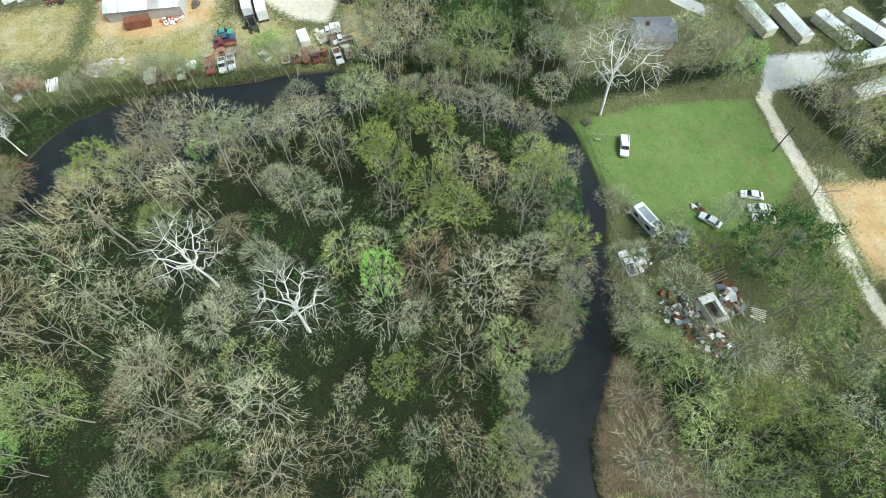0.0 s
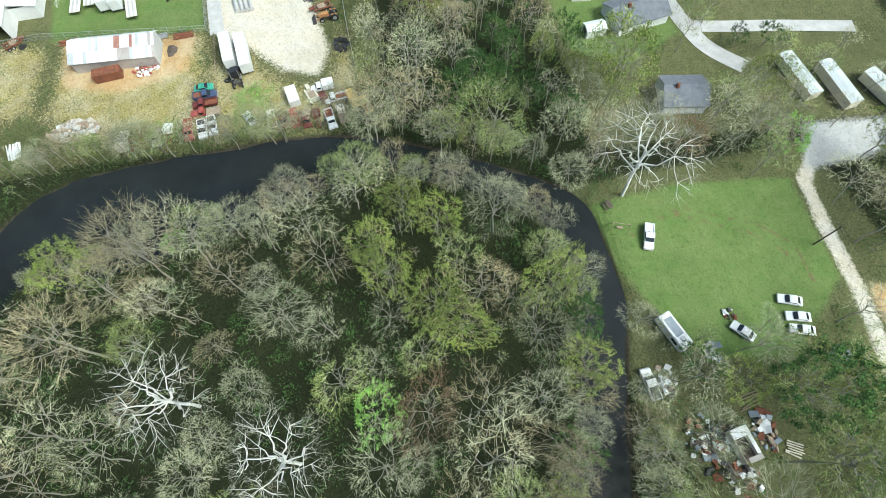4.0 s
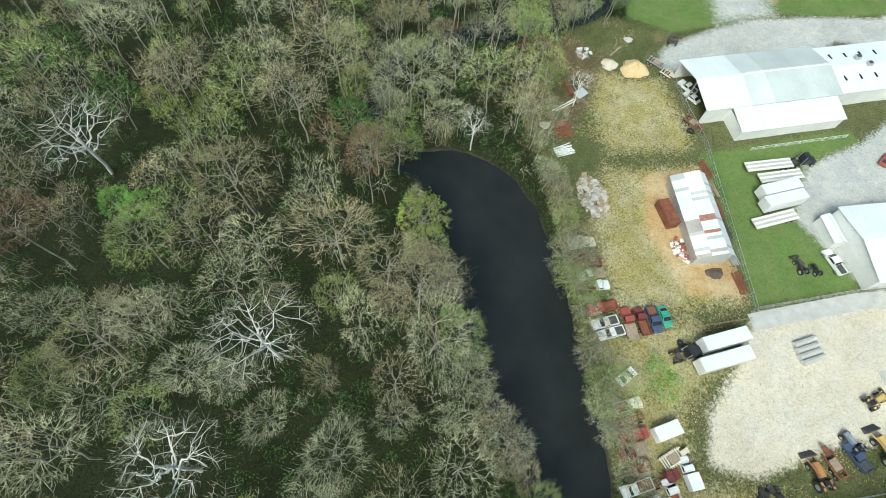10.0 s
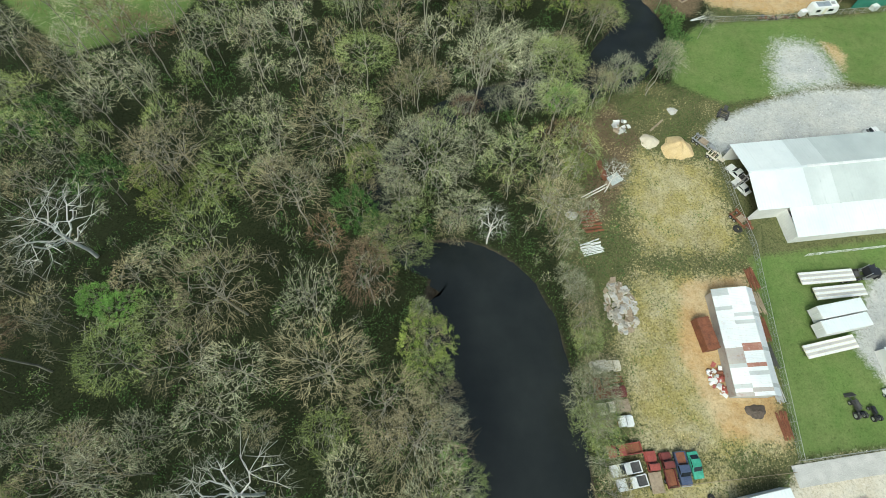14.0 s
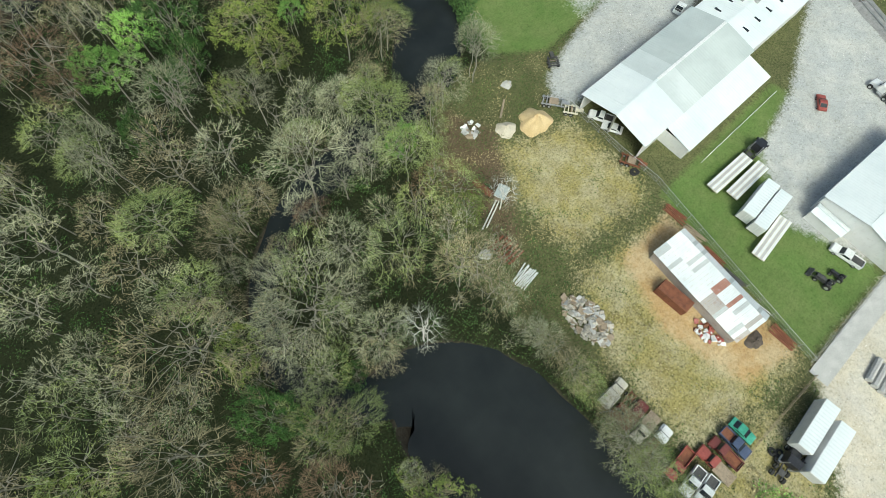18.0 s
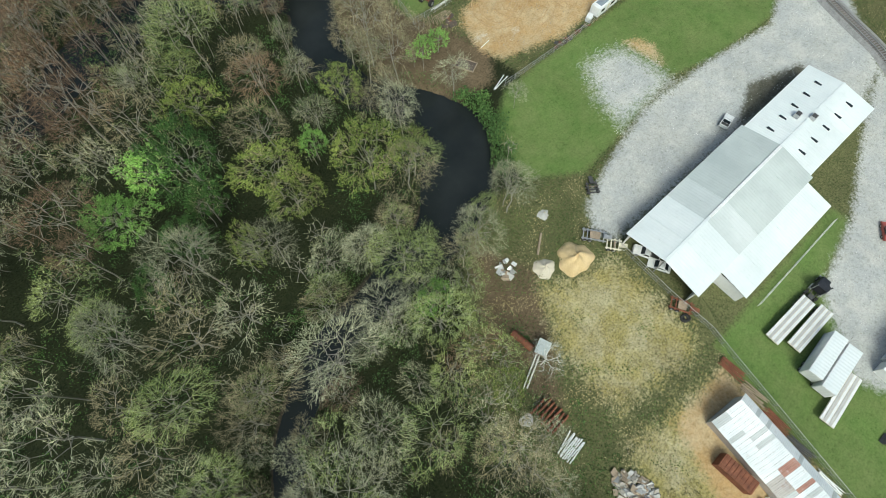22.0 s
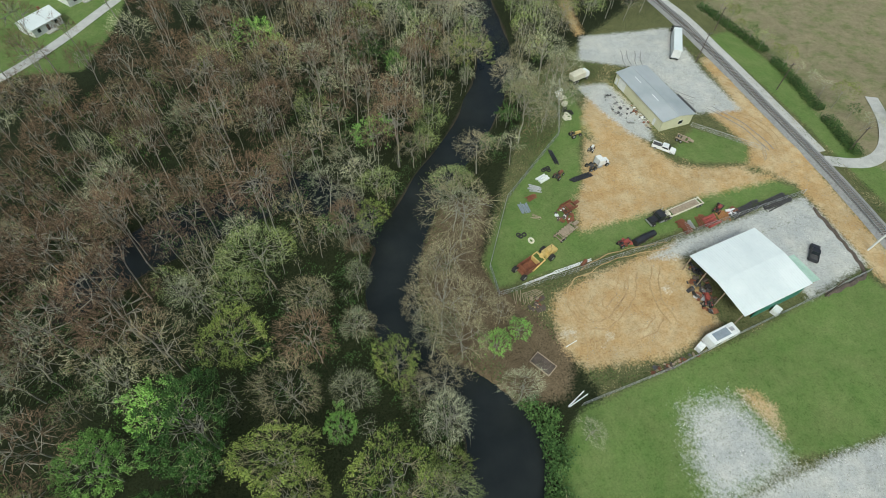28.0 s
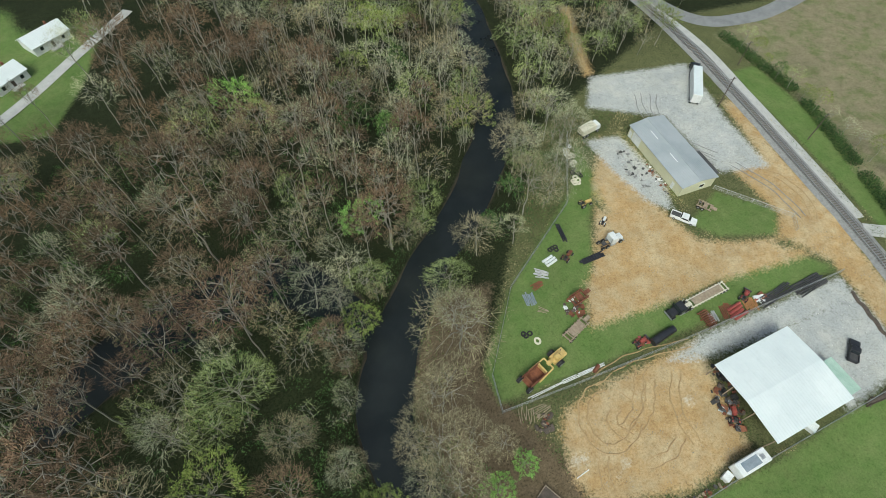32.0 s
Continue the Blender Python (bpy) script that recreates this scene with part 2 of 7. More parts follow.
GRAVELS = [
    [(20, 52), (26, 52), (32, 50), (34, 42), (33.5, 34), (14, 33), (15, 43)],
    [(-6, 21), (-3, 26), (8, 30.5), (23, 34.5), (42, 34.5), (62, 32.5), (72, 38), (84, 42), (82, 26), (70, 10), (56, 6), (56, 19), (31, 18.5), (-4, 17.5)],
    [(9, -26), (18, -13), (34, -8), (56, 4), (70, 10), (60, -20), (40, -48), (15, -40)],
    [(60, 79), (80, 80), (79, 64), (60, 61)],
    [(63, 163), (93, 158), (89, 134), (88, 116), (75, 119), (74, 141), (56, 152)],
    [(-71, -167), (-69, -192), (-62, -192), (-60, -172)],
    [(34, 81.2), (44, 83.4), (80, 84.2), (80, 79), (60, 78.5), (42, 79.2)],
    [(49, 141), (58, 139), (60, 122), (57, 113), (53, 117), (50, 130)],
]
SANDS = [
    [(5.6, 68.7), (7, 76), (10, 80), (23, 82), (42, 83), (40, 74), (38, 62), (32, 61), (24, 60), (8, 63.5)],
    [(45, 114), (50, 104), (76, 97), (83, 86), (92, 92), (93, 110), (86, 128), (78, 122), (80, 103), (70, 93), (43.5, 94.4), (23, 93.4), (30, 104), (40, 120)],
    [(78, 55), (81, 85), (88, 116), (92, 140), (96, 140), (91, 95), (84, 50), (80, 42)],
    [(53.3, 141), (52.8, 129.8), (54.9, 112.7), (57.3, 103.7), (72.5, 96), (80, 91), (69, 91.6), (56.1, 92.6), (44.1, 92), (40, 92.6), (23.5, 93), (26, 101), (35, 109.5), (41, 113), (44, 128)],
    [(34, 40), (36.5, 45), (35, 49), (32, 50)],
    [(-20, -12), (-7, -11), (-9, -42), (-20, -40), (-24, -26)],
    [(-97, -167), (-118, -166), (-125, -180), (-99, -185)],
    [(62, 164), (64.5, 164), (69, 180), (75, 197), (72, 198), (66, 181)],
]
PALE = [[(-9, -45.5), (10, -44), (28, -43.5), (39, -47.5), (40.5, -66), (36, -70.5), (20, -73), (8, -70), (-4, -70), (-20, -73), (-27, -70), (-24, -62), (-15, -54)]]
DRYS = [
    [(-22, 21), (-14, 17), (-6, 16.5), (-5, -3.5), (-8, -7.5), (-27, -5.5), (-28, 7)],
    [(-29, -9), (-8, -10), (-9, -44), (-24, -44), (-36, -42), (-36, -24)],
    [(-40, -46), (-20, -44), (-17, -54), (-28, -62), (-30, -72), (-14, -76), (-30, -80), (-42, -72)],
    [(38, 127), (60, 142), (61, 117), (44, 113)],
]
LITTER = [[(-122, -109), (-124, -116), (-150, -122), (-175, -112), (-175, -102), (-142, -104)], [(-14, 62), (2, 60), (8, 68), (-2, 92), (8, 110), (-4, 112), (-16, 95), (-16, 76)],
          [(-28, 8), (-20, 22), (-26, 34), (-34, 22), (-36, -2)]]
# silt puddles dried on the dirt lot, and the rough field past the railway
PUDDLES = [(38.8, 80, 2.0), (32.8, 73.2, 2.1), (15.7, 67.9, 1.8), (8.1, 71.2, 2.4), (13.3, 65.8, 1.3)]
FIELD = [(110, 166), (121, 169.5), (150, 172), (220, 160), (260, 60), (150, 40), (112, 62), (106, 90), (107.5, 106), (114.5, 133)]
BED = [(44.5, 25.5), (58.5, 21.5), (57, 18.8), (31, 18.2), (36, 21)]
# weedy open land east of the creek
WEEDS = [[(-44, 12), (-24, 40), (0, 36), (8, 60), (-2, 92), (40, 150), (100, 180), (230, 170), (230, 0), (110, -90), (-30, -84), (-44, -74), (-42, -20)], [(-66, -118), (-64, -170), (-130, -185), (-140, -130), (-108, -118)], [(-58, -126), (-62, -205), (40, -205), (40, -126)]]
ROADS = [([(-66, -198), (-66.5, -182), (-68, -170), (-73, -165.8), (-84, -165), (-97, -165.1), (-115, -163), (-124, -163), (-175, -172)], 1.6),
         ([(40, -143), (12, -148.8), (-5, -153), (-28, -157.4), (-36, -160), (-43, -166)], 2.2),
         ([(-6, 33), (22, 38), (62, 36), (84, 40)], 0.1)]
RAIL = [(52, -60), (64, -14), (70, 3), (74, 13), (77.5, 27), (81.2, 38.5), (85.3, 50), (89.4, 69), (92.8, 90), (95.2, 114), (97.6, 141), (99, 169), (98, 195), (92, 240)]


def smooth(line, n=12):
    """A Catmull-Rom line through the points."""
    p = np.array([line[0], *line, line[-1]], float)
    out = []
    for a, b, c, d in zip(p, p[1:], p[2:], p[3:]):
        for u in np.arange(n) / n:
            out.append(0.5 * (2 * b + (c - a) * u + (2 * a - 5 * b + 4 * c - d) * u * u + (3 * b - a - 3 * c + d) * u ** 3))
    out.append(p[-1])
    return np.array(out)


def line_dist(x, y, line):
    """Distance of points to a line, less its half width when it has one."""
    best = np.full(np.shape(x), 1e9)
    for a, b in zip(line, line[1:]):
        dx, dy = b[0] - a[0], b[1] - a[1]
        u = np.clip(((x - a[0]) * dx + (y - a[1]) * dy) / (dx * dx + dy * dy + 1e-9), 0, 1)
        w = a[2] + (b[2] - a[2]) * u if len(a) > 2 else 0
        best = np.minimum(best, np.hypot(x - a[0] - u * dx, y - a[1] - u * dy) - w)
    return best


def poly_dist(x, y, poly):
    """Signed distance to a closed outline, below zero inside."""
    ring = [*poly, poly[0]]
    d = line_dist(x, y, ring)
    inside = np.zeros(np.shape(x), bool)
    for (ax, ay), (bx, by) in zip(ring, ring[1:]):
        cross = ((ay > y) != (by > y)) & (x < (bx - ax) * (y - ay) / ((by - ay) or 1e-9) + ax)
        inside ^= cross
    return np.where(inside, -d, d)


def zone(x, y, polys, soft=1.5):
    d = np.full(np.shape(x), 1e9)
    for p in polys:
        d = np.minimum(d, poly_dist(x, y, p))
    return np.clip(0.5 - d / (2 * soft), 0, 1)


creek_line = smooth(CREEK, 4)


SLOUGH = smooth([(-84, 112, 4), (-70, 121, 6), (-52, 127, 6.5), (-36, 128, 6), (-25, 118, 4.5), (-19, 106, 3)], 5)


def creek_dist(x, y):
    return line_dist(x, y, creek_line)


def open_land(x, y, margin=0.0):
    """True where no woods grow."""
    d = creek_dist(x, y) - 0.5
    for polys in (LAWNS, GRAVELS, SANDS, PALE, DRYS):
        for p in polys:
            d = np.minimum(d, poly_dist(x, y, p))
    for line, w in ROADS:
        d = np.minimum(d, line_dist(x, y, line) - w)
    d = np.minimum(d, line_dist(x, y, RAIL) - 7)
    return d < margin


def sheet(name, verts, faces, material):
    me = bpy.data.meshes.new(name)
    me.from_pydata(verts, [], faces)
    me.materials.append(material)
    return new(name, me)


def axis_steps(lo, hi, step, far):
    core = list(np.arange(lo, hi + step, step))
    s, v, up, down = step, core[-1], [], []
    while v < far:
        s *= 1.35
        v += s
        up.append(v)
    s, v = step, core[0]
    while v > -far:
        s *= 1.35
        v -= s
        down.append(v)
    return np.array(down[::-1] + core + up)


gxs, gys = axis_steps(-170, 135, 1.25, 3500), axis_steps(-195, 205, 1.25, 3500)
GX, GY = np.meshgrid(gxs, gys)
cd = creek_dist(GX, GY)
wave = np.sin(GX * 0.31 + 1.7 * np.sin(GY * 0.17)) * np.sin(GY * 0.27 + 1.3 * np.sin(GX * 0.21))
cd = np.minimum(cd, line_dist(GX, GY, SLOUGH))
GZ = 0.12 * wave * (np.abs(GX) < 400) - 1.9 / (1 + np.exp(np.minimum(40, (cd + 0.25 * wave) / 0.55)))
ny, nx = GX.shape
idx = np.arange(nx * ny).reshape(ny, nx)
quads = np.stack([idx[:-1, :-1], idx[:-1, 1:], idx[1:, 1:], idx[1:, :-1]], -1).reshape(-1, 4)


def ground_material():
    m = bpy.data.materials.new("ground")
    m.use_nodes = True
    nt = m.node_tree
    b = nt.nodes["Principled BSDF"]
    n_fine, n_mid, n_big = noise_at(nt, 2.2, 6.0, 0.7), noise_at(nt, 0.45, 5.0, 0.65), noise_at(nt, 0.06, 4.0)
    n_wide = noise_at(nt, 0.16, 5.0, 0.7)
    n_edge = noise_at(nt, 0.8, 7.0, 0.75)

    def two(a, b_, c=None, f=None):
        col = ramp(nt, n_mid if f is None else f, [(0.3, a), (0.7, b_)])
        return mixc(nt, 0.5, col, ramp(nt, n_fine, [(0.3, a), (0.7, c or b_)]))

    # forest floor, its colour taken near black to hold the shade between crowns
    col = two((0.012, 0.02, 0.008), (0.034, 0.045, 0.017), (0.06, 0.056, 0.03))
    layers = [("weed", two((0.075, 0.1, 0.033), (0.18, 0.19, 0.08), (0.26, 0.22, 0.125)), 0.9),
              ("litter", two((0.11, 0.08, 0.045), (0.25, 0.19, 0.12)), 0.8),
              ("dry", mixc(nt, ramp(nt, n_wide, [(0.42, (0, 0, 0)), (0.6, (1, 1, 1))]), two((0.23, 0.215, 0.075), (0.58, 0.48, 0.2)), two((0.34, 0.3, 0.16), (0.64, 0.57, 0.35))), 1.2),
              ("lawn", mixc(nt, ramp(nt, n_wide, [(0.38, (0, 0, 0)), (0.66, (1, 1, 1))]), two((0.1, 0.165, 0.042), (0.165, 0.24, 0.07)), two((0.145, 0.19, 0.062), (0.215, 0.265, 0.095))), 0.6),
              ("sand", mixc(nt, ramp(nt, n_wide, [(0.4, (0, 0, 0)), (0.62, (1, 1, 1))]), two((0.38, 0.235, 0.1), (0.6, 0.415, 0.2)), two((0.46, 0.345, 0.19), (0.65, 0.51, 0.31))), 0.8),
              ("field", mixc(nt, ramp(nt, n_wide, [(0.46, (0, 0, 0)), (0.62, (1, 1, 1))]), two((0.17, 0.15, 0.08), (0.36, 0.31, 0.2)), two((0.12, 0.14, 0.05), (0.26, 0.26, 0.13))), 0.9),
              ("pale", mixc(nt, ramp(nt, n_wide, [(0.42, (0, 0, 0)), (0.62, (1, 1, 1))]), two((0.54, 0.48, 0.36), (0.74, 0.67, 0.53)), two((0.56, 0.52, 0.44), (0.76, 0.71, 0.61))), 0.8),
              ("gravel", mixc(nt, ramp(nt, n_wide, [(0.4, (0, 0, 0)), (0.64, (1, 1, 1))]), two((0.39, 0.395, 0.38), (0.55, 0.555, 0.54)), two((0.48, 0.475, 0.43), (0.66, 0.65, 0.6))), 0.75),
              ("bed", two((0.06, 0.06, 0.04), (0.2, 0.19, 0.15)), 1.0),
              ("rut", two((0.12, 0.09, 0.05), (0.24, 0.17, 0.09)), 0.9),
              ("mud", two((0.035, 0.03, 0.022), (0.09, 0.075, 0.055)), 0.4)]
    for name, colour, ragged in layers:
        at = nt.nodes.new("ShaderNodeAttribute")
        at.attribute_name = name
        k = nt.nodes.new("ShaderNodeMath")
        k.operation = "SUBTRACT"
        mixn = nt.nodes.new("ShaderNodeMath")
        mixn.operation = "ADD"
        nt.links.new(n_edge, mixn.inputs[0])
        nt.links.new(n_fine, mixn.inputs[1])
        nt.links.new(mixn.outputs[0], k.inputs[0])
        k.inputs[1].default_value = 1.0
        ma = nt.nodes.new("ShaderNodeMath")
        ma.operation = "MULTIPLY_ADD"
        nt.links.new(k.outputs[0], ma.inputs[0])
        ma.inputs[1].default_value = ragged
        nt.links.new(at.outputs["Fac"], ma.inputs[2])
        fac = ramp(nt, ma.outputs[0], [(0.34, (0, 0, 0)), (0.66, (1, 1, 1))])
        col = mixc(nt, fac, col, colour)
        if name == "dry":
            tuft = noise_at(nt, 2.6, 8.0, 0.78)
            col = mixc(nt, 1.0, col, ramp(nt, tuft, [(0.36, (0.24, 0.28, 0.2)), (0.46, (0.84,) * 3), (0.64, (1.08,) * 3)]), "MULTIPLY")
    tuft = noise_at(nt, 3.4, 8.0, 0.78)
    col = mixc(nt, 1.0, col, ramp(nt, tuft, [(0.33, (0.62, 0.63, 0.6)), (0.46, (0.92,) * 3), (0.64, (1.05,) * 3)]), "MULTIPLY")
    blot = noise_at(nt, 1.1, 8.0, 0.8)
    col = mixc(nt, 1.0, col, ramp(nt, blot, [(0.36, (0.8, 0.8, 0.78)), (0.5, (1.0,) * 3)]), "MULTIPLY")
    tone = ramp(nt, n_big, [(0.3, (0.8, 0.8, 0.8)), (0.7, (1, 1, 1))])
    col = mixc(nt, 1.0, col, tone, "MULTIPLY")
    nt.links.new(col, b.inputs["Base Color"])
    b.inputs["Roughness"].default_value = 0.95
    b.inputs["Specular IOR Level"].default_value = 0.111
    bp = node(nt, "Bump", Strength=0.5, Distance=0.12)
    nt.links.new(n_fine, bp.inputs["Height"])
    nt.links.new(bp.outputs["Normal"], b.inputs["Normal"])
    return m


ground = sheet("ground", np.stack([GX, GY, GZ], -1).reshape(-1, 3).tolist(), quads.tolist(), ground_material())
tagged(ground, "river-bottom ground with lawns, gravel lots, orange dirt and forest floor darkened for tree shade", "ground", kind="structure")
road_d = np.full(GX.shape, 1e9)
for line, w in ROADS[:1]:
    road_d = np.minimum(road_d, line_dist(GX, GY, line) - w)
rut_d = np.full(GX.shape, 1e9)
RUTS = [smooth([(-74, -138), (-77, -143.5), (-80.7, -151.7), (-86.8, -157.2), (-94, -157.5)], 5), smooth([(-76, -137), (-78.8, -142.5), (-82.4, -150), (-87.6, -155), (-93, -155.4)], 5), smooth([(-80, -124), (-77, -132), (-75, -138)], 4)]
for line in RUTS:
    rut_d = np.minimum(rut_d, line_dist(GX, GY, line))
masks = {
    "rut": np.clip(0.62 - rut_d / 1.4, 0, 1),
    "lawn": np.maximum(zone(GX, GY, LAWNS, 2.2), np.clip((np.hypot(GX, GY) - 330) / 200, 0, 0.75)),
    "gravel": np.maximum(zone(GX, GY, GRAVELS[1:], 2.6), zone(GX, GY, GRAVELS[:1], 5.0) * 0.72),
    "sand": zone(GX, GY, SANDS, 3.0),
    "pale": np.maximum.reduce([zone(GX, GY, PALE, 2.8), zone(GX, GY, [[(x + r * math.cos(a), y + r * math.sin(a) * 0.8) for a in np.arange(8) * 0.785] for x, y, r in PUDDLES], 0.9) * 0.5, np.clip(0.5 - road_d / 1.6, 0, 1) * 0.8]),
    "field": zone(GX, GY, [FIELD], 4.0),
    "dry": zone(GX, GY, DRYS, 4.0) * 0.8,
    "weed": zone(GX, GY, WEEDS, 3.0),
    "litter": zone(GX, GY, LITTER, 3.0),
    "bed": zone(GX, GY, [BED], 1.6) * 0.8,
    "mud": np.clip(0.5 - (cd - 0.5) / 1.5, 0, 1),
}
for name, values in masks.items():
    ground.data.attributes.new(name, "FLOAT", "POINT").data.foreach_set("value", values.ravel().astype(np.float32))


def water_material():
    m = bpy.data.materials.new("creek_water")
    m.use_nodes = True
    nt = m.node_tree
    b = nt.nodes["Principled BSDF"]
    col = ramp(nt, noise_at(nt, 0.08), [(0.3, (0.012, 0.0145, 0.0145)), (0.7, (0.023, 0.026, 0.025))])
    nt.links.new(col, b.inputs["Base Color"])
    b.inputs["Roughness"].default_value = 0.05
    b.inputs["IOR"].default_value = 1.33
    bp = node(nt, "Bump", Strength=0.06, Distance=0.05)
    nt.links.new(noise_at(nt, 1.4, 3.0), bp.inputs["Height"])
    nt.links.new(bp.outputs["Normal"], b.inputs["Normal"])
    return m


def water_strip(wl, level, label):
    """A level strip of water along a line of middles and half widths."""
    tang = np.gradient(wl[:, :2], axis=0)
    tang /= np.linalg.norm(tang, axis=1)[:, None]
    side = np.stack([-tang[:, 1], tang[:, 0]], -1)
    wv = [np.c_[wl[:, :2] + side * (wl[:, 2:3] + 1.6) * k, np.full(len(wl), level)] for k in (-1, -0.5, 0, 0.5, 1)]
    nw = len(wl)
    wf = [(r * nw + i, r * nw + i + 1, (r + 1) * nw + i + 1, (r + 1) * nw + i) for r in range(4) for i in range(nw - 1)]
    return tagged(sheet("water", np.concatenate(wv).tolist(), wf, wet), label, "water", kind="structure")


wet = water_material()
water_strip(smooth(CREEK, 6), -0.75, "dark still slate-black water of the winding creek")
water_strip(SLOUGH, -0.77, "dark backwater standing among the swamp trees")

# ---- mesh helpers ----


def part(name, bm, material, parent, label=""):
    """Links a bmesh as one mesh object under a thing or a part."""
    me = bpy.data.meshes.new(name)
    bm.to_mesh(me)
    bm.free()
    me.materials.append(M[material] if isinstance(material, str) else material)
    ob = new(name, me)
    ob.parent = parent
    if label:
        tagged(ob, label)
    return ob


def share(name, me, parent, m=None):
    ob = new(name, me)
    ob.parent = parent
    if m is not None:
        ob.matrix_basis = m
    return ob


def thing(name, x, y, z=0.0, turn=0.0, label="", category="", group=""):
    ob = new(name)
    ob.empty_display_size = 0.3
    ob.matrix_basis = pose(x, y, z, 0, 0, turn)
    return tagged(ob, label, category, group)


def box(bm, x0, x1, y0, y1, z0, z1, bevel=0.0):
    r = bmesh.ops.create_cube(bm, size=1.0, matrix=Matrix.Translation(((x0 + x1) / 2, (y0 + y1) / 2, (z0 + z1) / 2)) @ Matrix.Diagonal((x1 - x0, y1 - y0, z1 - z0, 1)))
    if bevel:
        edges = {e for v in r["verts"] for e in v.link_edges}
        bmesh.ops.bevel(bm, geom=list(edges), offset=bevel, segments=2, affect="EDGES")
    return bm


def boxes(*specs, bevel=0.0):
    bm = bmesh.new()
    for s in specs:
        box(bm, *s, bevel=bevel)
    return bm


def rod(bm, p, q, r0, r1=None, n=8):
    """A tapered round bar from p to q."""
    p, q = Vector(p), Vector(q)
    d = q - p
    m = Matrix.Translation((p + q) / 2) @ d.to_track_quat("Z", "Y").to_matrix().to_4x4()
    bmesh.ops.create_cone(bm, cap_ends=True, segments=n, radius1=r0, radius2=r0 if r1 is None else r1, depth=d.length, matrix=m)
    return bm


def rods(*specs, n=8):
    bm = bmesh.new()
    for s in specs:
        rod(bm, *s, n=n)
    return bm


def profile(points, y0, y1, bevel=0.0):
    """An outline in x and z, drawn out from y0 to y1."""
    bm = bmesh.new()
    a = [bm.verts.new((x, y0, z)) for x, z in points]
    b = [bm.verts.new((x, y1, z)) for x, z in points]
    bm.faces.new(a)
    bm.faces.new(b[::-1])
    for i in range(len(a)):
        j = (i + 1) % len(a)
        bm.faces.new((a[j], a[i], b[i], b[j]))
    bmesh.ops.recalc_face_normals(bm, faces=bm.faces)
    if bevel:
        bmesh.ops.bevel(bm, geom=list(bm.edges), offset=bevel, segments=2, affect="EDGES")
    return bm


def torus(bm, r, tube, m, n=14, k=7):
    ring = []
    for i in range(n):
        a = 2 * math.pi * i / n
        ring.append([bm.verts.new(m @ Vector(((r + tube * math.cos(2 * math.pi * j / k)) * math.cos(a), (r + tube * math.cos(2 * math.pi * j / k)) * math.sin(a), tube * math.sin(2 * math.pi * j / k)))) for j in range(k)])
    for i in range(n):
        for j in range(k):
            bm.faces.new((ring[i][j], ring[(i + 1) % n][j], ring[(i + 1) % n][(j + 1) % k], ring[i][(j + 1) % k]))
    return bm

# ---- trees ----


def tri_mesh(name, verts, tris, material):
    me = bpy.data.meshes.new(name)
    me.vertices.add(len(verts))
    me.vertices.foreach_set("co", np.asarray(verts, np.float32).ravel())
    me.loops.add(len(tris) * 3)
    me.loops.foreach_set("vertex_index", np.asarray(tris, np.int32).ravel())
    me.polygons.add(len(tris))
    me.polygons.foreach_set("loop_start", np.arange(len(tris), dtype=np.int32) * 3)
    me.polygons.foreach_set("loop_total", np.full(len(tris), 3, np.int32))
    me.materials.append(M[material] if isinstance(material, str) else material)
    me.update(calc_edges=True)
    return me


def unit(v):
    return v / (np.linalg.norm(v, axis=-1, keepdims=True) + 1e-9)


def prisms(p, q, r0, r1, n=3):
    """Tapered bars as triangles, without ends."""
    d = unit(q - p)
    ref = np.where(np.abs(d[:, 2:3]) > 0.8, np.array([[1.0, 0, 0]]), np.array([[0, 0, 1.0]]))
    u = unit(np.cross(d, ref))
    v = np.cross(d, u)
    a = 2 * np.pi * np.arange(n) / n
    ring = np.cos(a)[None, :, None] * u[:, None] + np.sin(a)[None, :, None] * v[:, None]
    V = np.concatenate([p[:, None] + ring * r0[:, None, None], q[:, None] + ring * r1[:, None, None]], 1)
    base = (np.arange(len(p)) * 2 * n)[:, None, None]
    i, j = np.arange(n), (np.arange(n) + 1) % n
    F = np.concatenate([np.stack([i, j, j + n], -1), np.stack([i, j + n, i + n], -1)], 0)[None] + base
    return V.reshape(-1, 3), F.reshape(-1, 3)


def slivers(p, d, length, width, rng):
    """Thin pointed twigs, one triangle each."""
    w = unit(np.cross(d, rng.normal(size=d.shape) * 0.6 + np.array([0, 0, 1.0])))
    V = np.stack([p - w * width[:, None], p + w * width[:, None], p + d * length[:, None]], 1)
    return V.reshape(-1, 3), np.arange(len(p) * 3).reshape(-1, 3)


def joined(pieces):
    vs, fs, k = [], [], 0
    for v, f in pieces:
        vs.append(v)
        fs.append(f + k)
        k += len(v)
    return np.concatenate(vs), np.concatenate(fs)


